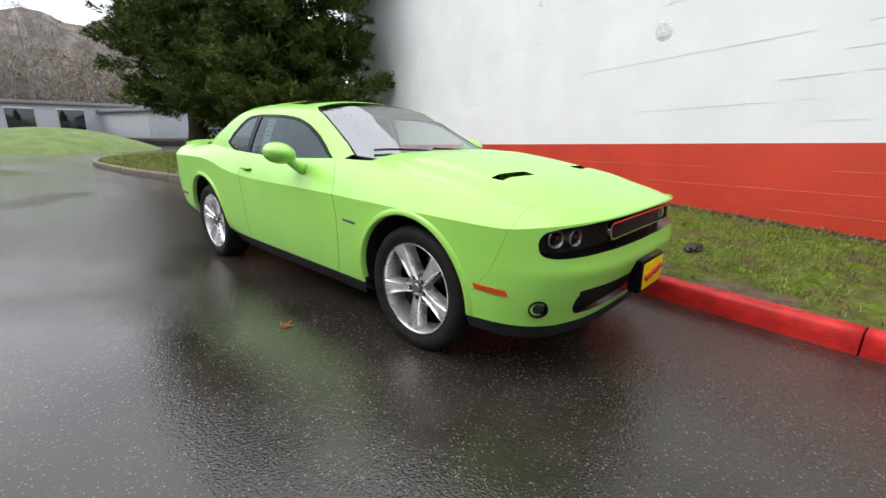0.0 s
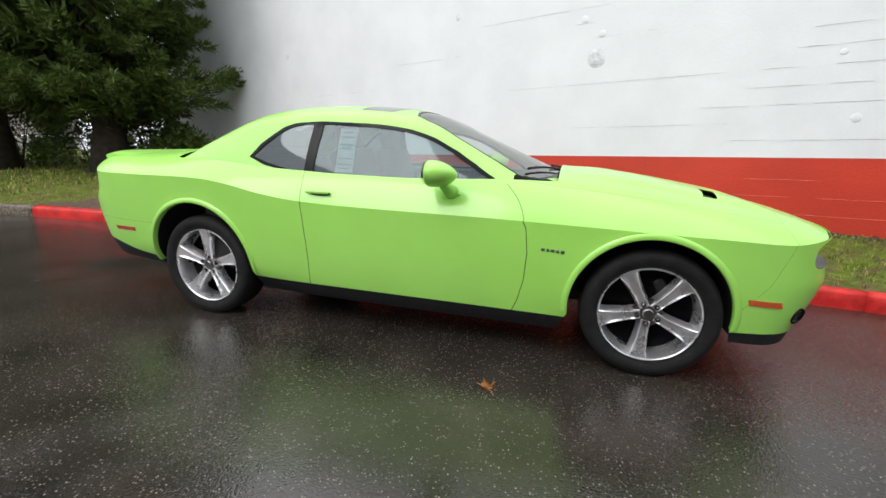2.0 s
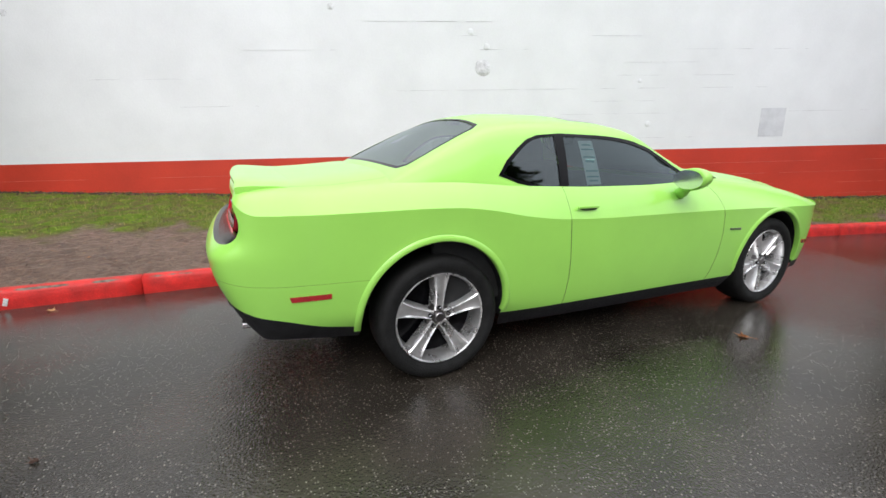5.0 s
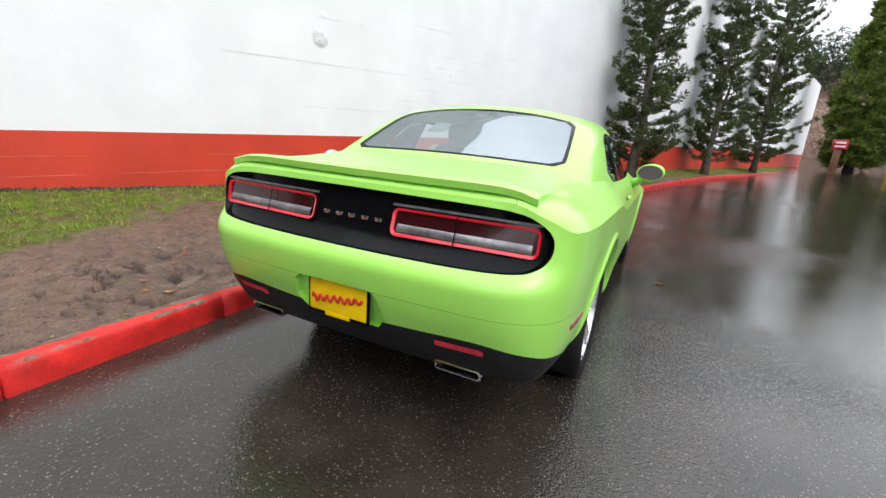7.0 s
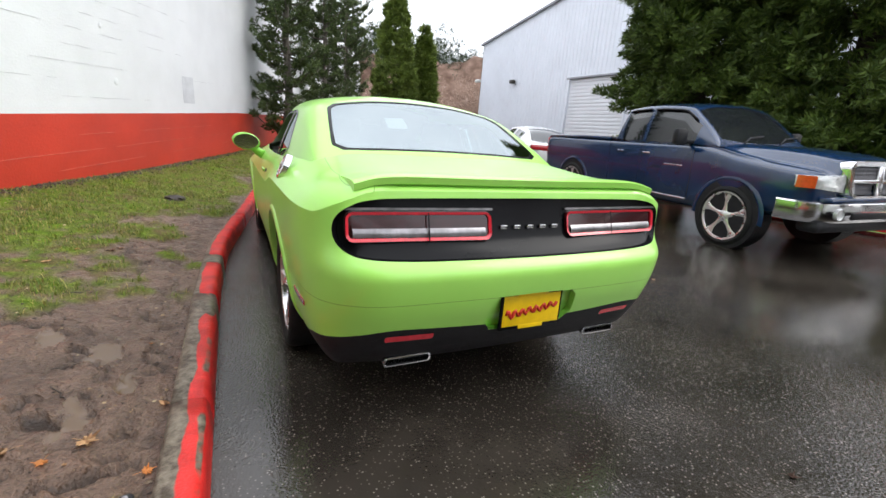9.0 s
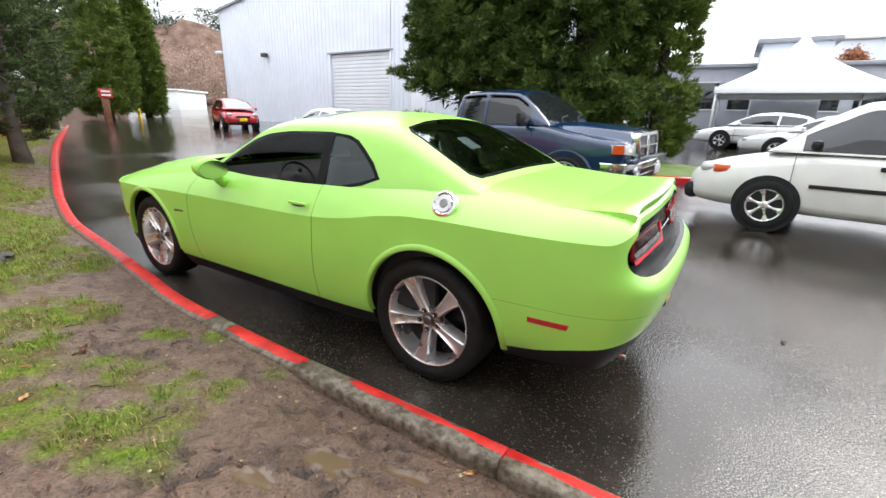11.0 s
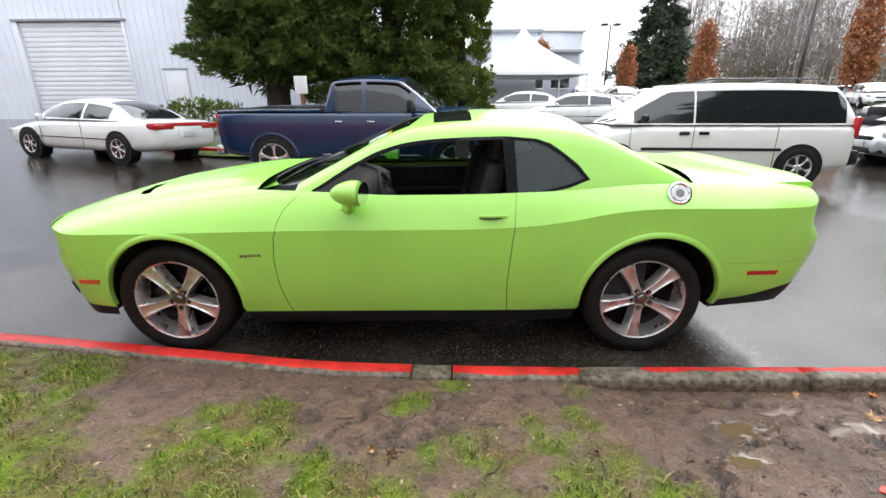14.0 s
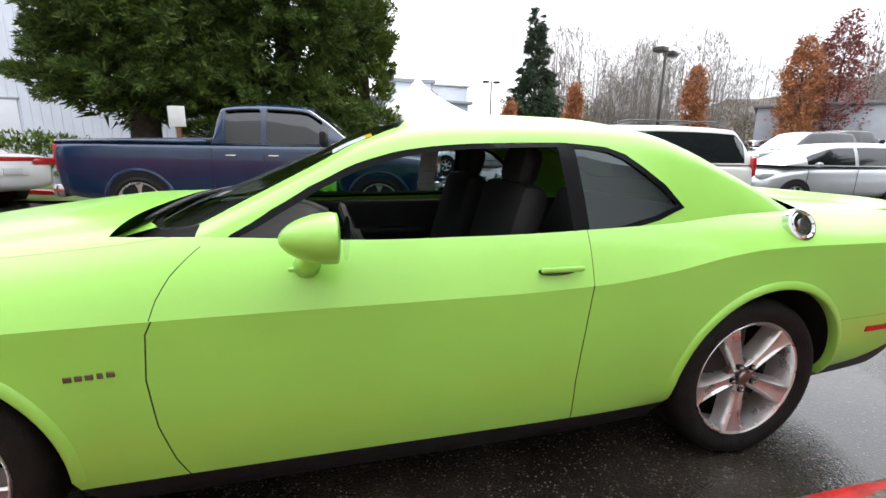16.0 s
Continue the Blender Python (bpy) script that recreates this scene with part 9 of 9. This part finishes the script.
def blades(n, x0, x1, reach, h0, h1, wid):
    x = rng.uniform(x0, x1, n)
    ky0 = kerb_y(x) + 0.14
    y = ky0 + rng.uniform(0, 1, n) * np.minimum(wall_y(x) - ky0, reach)
    keep = rng.uniform(0.28, 1.15, n) < turf_at(x, y) * (0.25 + 1.0 * np.clip(fbm(x, y, 7, 41) + 0.5, 0, 1))
    x, y = x[keep], y[keep]
    n = len(x)
    z = verge_z(x, y) - 0.003
    a, lean, h, w = rng.uniform(0, 6.283, n), rng.uniform(0.2, 1.25, n), rng.uniform(h0, h1, n), rng.uniform(0.7, 1.3, n) * wid
    dx, dy = np.cos(a), np.sin(a)
    sx, sy = -dy * w, dx * w
    p0, p1 = np.stack([x - sx, y - sy, z], -1), np.stack([x + sx, y + sy, z], -1)
    mx, mz = 0.45 * h * np.sin(lean * 0.5), 0.6 * h * np.cos(lean * 0.5)
    q0 = np.stack([x - sx * 0.7 + dx * mx, y - sy * 0.7 + dy * mx, z + mz], -1)
    q1 = np.stack([x + sx * 0.7 + dx * mx, y + sy * 0.7 + dy * mx, z + mz], -1)
    t = np.stack([x + dx * h * np.sin(lean), y + dy * h * np.sin(lean), z + mz + 0.4 * h * np.cos(lean)], -1)
    v = np.stack([p0, p1, q1, q0, t], 1).reshape(-1, 3)
    i = np.arange(n)[:, None] * 5
    f = [tuple(q) for q in (i + np.array([0, 1, 2, 3])).tolist()] + [tuple(q) for q in (i + np.array([3, 2, 4])).tolist()]
    return v, f


v1, f1 = blades(56000, -3.6, 3.2, 2.6, 0.018, 0.045, 0.0018)
v2, f2b = blades(40000, -8.0, 9.5, 9.0, 0.03, 0.06, 0.0034)
v3, f3b = blades(26000, -20.6, -8.0, 7.0, 0.05, 0.10, 0.008)
turf = from_arrays("grass_blades", np.concatenate([v1, v2, v3]), f1 + [tuple(k + len(v1) for k in q) for q in f2b] + [tuple(k + len(v1) + len(v2) for k in q) for q in f3b], BLADE, smooth=False)
tagged(turf, "short wet green and straw-coloured grass blades", "grass", kind="stuff")

# trodden crumbs of mud, straw and bark
CRUMB = island_material("mud_crumb", [(0.0, (0.016, 0.010, 0.007)), (0.55, (0.06, 0.036, 0.024)), (0.8, (0.13, 0.085, 0.055)), (0.93, (0.30, 0.20, 0.10)), (1.0, (0.45, 0.36, 0.22))], 0.45)


def flakes(x, y, z, smin, smax, flat=0.35):
    n = len(x)
    r = rng.uniform(smin, smax, n) * rng.uniform(0.6, 1.0, n)
    a, st = rng.uniform(0, 6.283, n), rng.uniform(0.3, 1.0, n)
    base = []
    for k in range(4):
        b = a + k * math.pi / 2
        q = r * (st if k % 2 else 1.0) * rng.uniform(0.7, 1.2, n)
        base.append(np.stack([x + q * np.cos(b), y + q * np.sin(b), z - 0.002 + rng.uniform(0, 0.004, n)], -1))
    top = np.stack([x + r * 0.2 * np.cos(a), y + r * 0.2 * np.sin(a), z + r * flat], -1)
    v = np.stack(base + [top], 1).reshape(-1, 3)
    i = np.arange(n)[:, None] * 5
    f = []
    for tri in ((0, 1, 4), (1, 2, 4), (2, 3, 4), (3, 0, 4)):
        f += [tuple(q) for q in (i + np.array(tri)).tolist()]
    return v, f


n = 9000
x = rng.uniform(-4.5, 3.0, n)
y = kerb_y(x) + 0.15 + rng.uniform(0, 1, n) ** 1.3 * 2.2
keep = (rng.uniform(0, 1, n) < 0.35 + 0.65 * (np.abs(fbm(x, y, 4.2, 14)) < 0.08)) & (pool_at(x, y) < 0.3) & (y < wall_y(x) - 0.05)
x, y = x[keep], y[keep]
cv, cf = flakes(x, y, verge_z(x, y), 0.004, 0.018)
crumbs = from_arrays("mud_crumbs", cv, cf, CRUMB, smooth=False)
tagged(crumbs, "dark crumbs of mud, bark and dead straw on the ground", "soil", kind="stuff")
# debris along the foot of the wall
n = 3500
s = rng.uniform(-8, 9.3, n)
off = np.abs(rng.normal(0, 0.07, n)) + 0.01
px = [wall_frame(a, 0, b) for a, b in zip(s, off)]
x, y = np.array([q.x for q in px]), np.array([q.y for q in px])
BARK = island_material("bark_debris", [(0.0, (0.012, 0.008, 0.006)), (0.7, (0.05, 0.03, 0.02)), (1.0, (0.14, 0.09, 0.06))], 0.6)
cv, cf = flakes(x, y, verge_z(x, y), 0.012, 0.045, 0.6)
tagged(from_arrays("wall_foot_debris", cv, cf, BARK, smooth=False), "dark rotting bark and earth along the wall's foot", "soil", kind="stuff")

# fallen leaves
LEAF = material("dead_leaf", (0.55, 0.20, 0.045), 0.5, vary=0.3, scale=40, bump=0.2, bump_scale=150, piece=0.4)
LEAF_PALE = material("pale_dead_leaf", (0.52, 0.30, 0.14), 0.5, vary=0.3, scale=40, bump=0.2, bump_scale=150, piece=0.35)
LEAF_BROWN = material("brown_dead_leaf", (0.13, 0.055, 0.028), 0.5, vary=0.3, scale=40, bump=0.2, bump_scale=150, piece=0.4)


def maple_outline():
    """Five pointed lobes, the stalk at the bottom."""
    out = []
    for k, (a, r) in enumerate(((-78, 0.32), (-50, 0.52), (-28, 0.42), (-8, 0.62), (8, 0.46), (22, 0.98), (42, 0.48), (56, 0.66), (72, 0.52), (90, 1.1))):
        out.append((r * math.cos(radians(a)), r * math.sin(radians(a))))
    return out + [(-q[0], q[1]) for q in out[-2::-1]]


def leaf_mesh(name, mat, curl):
    lo = maple_outline() if curl > 0 else [(0.45 * math.sin(math.pi * t / 8) * (1 if s > 0 else -1), t / 4 - 1.0) for s in (1, -1) for t in (range(0, 9) if s > 0 else range(7, 0, -1))]
    bm = bmesh.new()
    lift = abs(curl)
    mid = bm.verts.new((0, 0, 0.02))
    ring = [bm.verts.new((a, b, lift * (a * a + 0.5 * b * b) + 0.05 * math.sin(a * 7 + b * 3))) for a, b in lo]
    for i in range(len(ring)):
        bm.faces.new((mid, ring[i], ring[(i + 1) % len(ring)]))
    add_tube(bm, [(0, -0.2, 0.04), (0.04, -0.8, 0.10), (0.12, -1.25, 0.06)], 0.022, 4)
    g = [f for f in bm.faces if mid in f.verts]
    bmesh.ops.solidify(bm, geom=g, thickness=0.02)
    me = bpy.data.meshes.new(name)
    bm.to_mesh(me)
    bm.free()
    me.materials.append(mat)
    return me


LEAVES = [leaf_mesh("maple_leaf", LEAF, 0.22), leaf_mesh("oval_leaf", LEAF_PALE, -0.3), leaf_mesh("curled_leaf", LEAF_BROWN, 0.5), leaf_mesh("maple_leaf_pale", LEAF_PALE, 0.3)]


def fallen_leaf(x, y, size, kind, turn, on_road=False):
    z = float(ground_z(x, y)) + 0.004 if on_road else float(verge_z(np.array([x]), np.array([y]))[0]) + 0.006
    ob = new("fallen_leaf", LEAVES[kind])
    ob.matrix_basis = pose(x, y, z, 6 * math.sin(turn), 5 * math.cos(turn * 1.7), turn * 57.3) @ Matrix.Scale(size * 0.8, 4)
    what = ("orange maple leaf", "pale tan oval leaf", "dark brown curled leaf", "tan maple leaf")[kind]
    tagged(ob, f"fallen {what} lying on " + ("the wet asphalt" if on_road else "the muddy verge"), "leaf", "fallen leaves")


SPOTS = [(0.674, -1.30, 0.08, 0, 0.5, True), (3.7, -2.5, 0.045, 2, 1.5, True), (-3.3, -0.9, 0.04, 2, 2.2, True), (-1.2, -2.6, 0.035, 3, 4.0, True), (-3.84, 1.10, 0.05, 3, 1.0, True), (-2.28, 1.68, 0.07, 3, 2.6),
         (-2.03, 2.01, 0.05, 0, 2.0), (-0.31, 2.43, 0.045, 3, 1.0), (-0.02, 2.02, 0.05, 2, 3.0), (-0.31, 2.33, 0.04, 1, 4.0), (-0.86, 1.97, 0.03, 2, 5.0), (-2.32, 1.89, 0.055, 3, 0.3), (-2.38, 1.77, 0.04, 0, 1.3), (-2.08, 1.46, 0.04, 1, 2.3), (-2.48, 1.47, 0.04, 0, 3.4)]
for q in SPOTS:
    fallen_leaf(*q)
for k in range(46):
    x = rng.uniform(-4.2, 2.6)
    y = float(kerb_y(x)) + 0.2 + rng.uniform(0, 1) * 2.0
    if y < wall_y(x) - 0.1:
        fallen_leaf(x, y, rng.uniform(0.014, 0.034), int(rng.integers(0, 4)), rng.uniform(0, 6))

# twigs
TWIG = material("wet_twig", (0.028, 0.018, 0.012), 0.5, vary=0.3, scale=30)
for k in range(12):
    x = rng.uniform(-2.8, 0.6)
    y = float(kerb_y(x)) + 0.35 + rng.uniform(0, 0.9)
    a, ln = rng.uniform(0, 6.28), rng.uniform(0.04, 0.10)
    xs = x + np.linspace(-0.5, 0.5, 5) * ln * math.cos(a) + rng.normal(0, 0.006, 5)
    ys = y + np.linspace(-0.5, 0.5, 5) * ln * math.sin(a) + rng.normal(0, 0.006, 5)
    zs = verge_z(xs, ys) + 0.004
    tagged(tube("twig", list(zip(xs, ys, zs)), [0.002, 0.003, 0.0028, 0.0024, 0.0012], TWIG, None, 5), "dark wet twig pressed into the mud", "twig", "twigs")

# sprinkler, clump of earth, red scrap
zz = float(verge_z(np.array([-2.62]), np.array([1.505]))[0])
spr = thing("sprinkler_head", "small black pop-up sprinkler in the verge beside the kerb", "sprinkler")
bm = bmesh.new()
spin(bm, [(0.0, 0.024), (0.020, 0.023), (0.025, 0.019), (0.026, -0.03)], 20, "z", Matrix.Translation((-2.62, 1.505, zz)))
part("sprinkler_body", bm, BLACK_PLASTIC, spr)
bm = bmesh.new()
spin(bm, [(0.0, 0.029), (0.009, 0.028), (0.011, 0.020)], 12, "z", Matrix.Translation((-2.62, 1.505, zz)))
part("sprinkler_nozzle", bm, LAMP_GREY, spr)
zz = float(verge_z(np.array([2.25]), np.array([1.82]))[0])
bm = bmesh.new()
bmesh.ops.create_icosphere(bm, subdivisions=3, radius=1.0)
for v in bm.verts:
    k = 1 + 0.35 * noise.noise(v.co * 2.3) + 0.18 * noise.noise(v.co * 6)
    v.co = Vector((v.co.x * 0.07 * k, v.co.y * 0.12 * k, max(v.co.z, -0.3) * 0.05 * k))
bmesh.ops.translate(bm, vec=(2.25, 1.82, zz + 0.012), verts=bm.verts)
tagged(part("earth_clump", bm, TWIG), "dark wet clump of earth on the grass", "soil")
zz = float(verge_z(np.array([-1.85]), np.array([2.16]))[0])
tagged(box("red_scrap", (-1.85, 2.16, zz + 0.008), (0.04, 0.022, 0.006), RED_WALL, None, 0.002, m=Matrix.Rotation(0.7, 4, "Z") @ Matrix.Rotation(0.2, 4, "X")), "small scrap of red plastic in the mud", "litter")

# marks on the wall
CRACK = material("mortar_crack", (0.58, 0.58, 0.60), 0.8, vary=0.25, scale=12)
PALE_LINE = material("pale_joint", (0.60, 0.15, 0.11), 0.7, vary=0.3, scale=8)
PATCH = material("grey_patch_paint", (0.66, 0.67, 0.70), 0.6, vary=0.08, scale=6, bump=0.2, bump_scale=50)
PLASTER = material("rough_plaster", (0.72, 0.72, 0.74), 0.8, vary=0.16, scale=18, bump=0.8, bump_scale=40)


def course(k, s):
    return dado_z(s) + 0.2 * k - (0.055 if k < 0 else 0.0)


def wall_line(s0, s1, k, thick, mat, name):
    """A joint line along a course of blocks, a little uneven."""
    n = max(3, int((s1 - s0) / 0.10))
    v, f = [], []
    for i in range(n + 1):
        s = s0 + (s1 - s0) * i / n
        h = thick * (0.5 + 0.9 * abs(noise.noise((s * 3, k * 1.7, 0))) ) * (0.25 if i in (0, n) else 1)
        z = course(k, s) + 0.004 * noise.noise((s * 4, k, 5))
        v += [wall_frame(s, z - h, 0.001), wall_frame(s, z, 0.0045), wall_frame(s, z + h, 0.001)]
    for i in range(n):
        for j in range(2):
            f.append((3 * i + j, 3 * i + 3 + j, 3 * i + 4 + j, 3 * i + 1 + j))
    return from_arrays(name, v, f, mat, wall)


wall_rng = random.Random(5)
for k in (-1, -2, -3, -4):
    s = -7.0
    while s < 8.8:
        e = min(8.9, s + wall_rng.uniform(0.7, 3.0))
        wall_line(s, e, k, 0.004, PALE_LINE, "block_joint")
        s = e + wall_rng.uniform(0.05, 1.2)
for k, s0, s1 in ((5, -0.1, 4.4), (6, 3.5, 4.6), (7, 3.6, 4.9), (4, 3.1, 4.2), (8, 1.2, 2.0), (9, 0.9, 1.2), (7, 3.7, 4.3), (5, 5.0, 6.2), (3, 2.6, 4.4), (2, 1.0, 3.0), (6, 4.8, 5.6), (8, 4.6, 6.8), (9, 3.0, 4.0), (4, -3.4, -2.2), (6, -4.6, -3.0), (8, -2.4, -1.0), (10, -0.6, 1.4), (3, 6.6, 8.2), (1, 3.0, 5.0)):
    while s0 < s1:
        e = min(s1, s0 + wall_rng.uniform(0.3, 1.1))
        wall_line(s0, e, k, 0.0028, CRACK, "block_joint")
        s0 = e + wall_rng.uniform(0.05, 0.4)


def wall_disc(s, z, r, mat, name, label, seed, proud=0.012):
    v, f = [wall_frame(s, z, proud)], []
    for ring, pr in ((0.55, proud * 1.2), (0.85, proud * 0.7), (1.0, 0.0)):
        for i in range(24):
            a = 2 * math.pi * i / 24
            q = r * ring * (1 + 0.18 * noise.noise((math.cos(a) * 2 + seed, math.sin(a) * 2, ring)))
            v.append(wall_frame(s + q * math.cos(a), z + q * math.sin(a), pr + 0.004 * noise.noise((i * 1.3, ring * 5, seed)) if ring < 1 else 0.0))
    for i in range(24):
        j = (i + 1) % 24
        f.append((0, 1 + i, 1 + j))
        for k in range(2):
            b = 1 + 24 * k
            f.append((b + i, b + 24 + i, b + 24 + j, b + j))
    return from_arrays(name, v, f, mat, wall, label)


wall_disc(1.27, 2.43, 0.125, PLASTER, "plaster_patch", "round rough plaster patch", 3.0)
for i, (s, z, r) in enumerate(((1.06, 2.95, 0.05), (-1.06, 3.23, 0.05), (4.12, 1.62, 0.05), (3.9, 2.3, 0.035), (1.32, 2.74, 0.05), (-5.6, 2.98, 0.05))):
    wall_disc(s, z, r, PLASTER if i in (1, 5) else WHITE_WALL, "plaster_patch", "small filled hole", 5.0 + i, 0.006)
bm = bmesh.new()
c = [wall_frame(s, z, p) for p in (0.004, -0.01) for s, z in ((6.16, 1.44), (6.62, 1.45), (6.60, 1.93), (6.14, 1.91))]
vs = [bm.verts.new(q) for q in c]
bm.faces.new(vs[:4])
for i in range(4):
    bm.faces.new((vs[i], vs[4 + i], vs[4 + (i + 1) % 4], vs[(i + 1) % 4]))
bmesh.ops.recalc_face_normals(bm, faces=bm.faces)
part("grey_patch", bm, PATCH, wall, "grey painted-over rectangle", smooth=False)
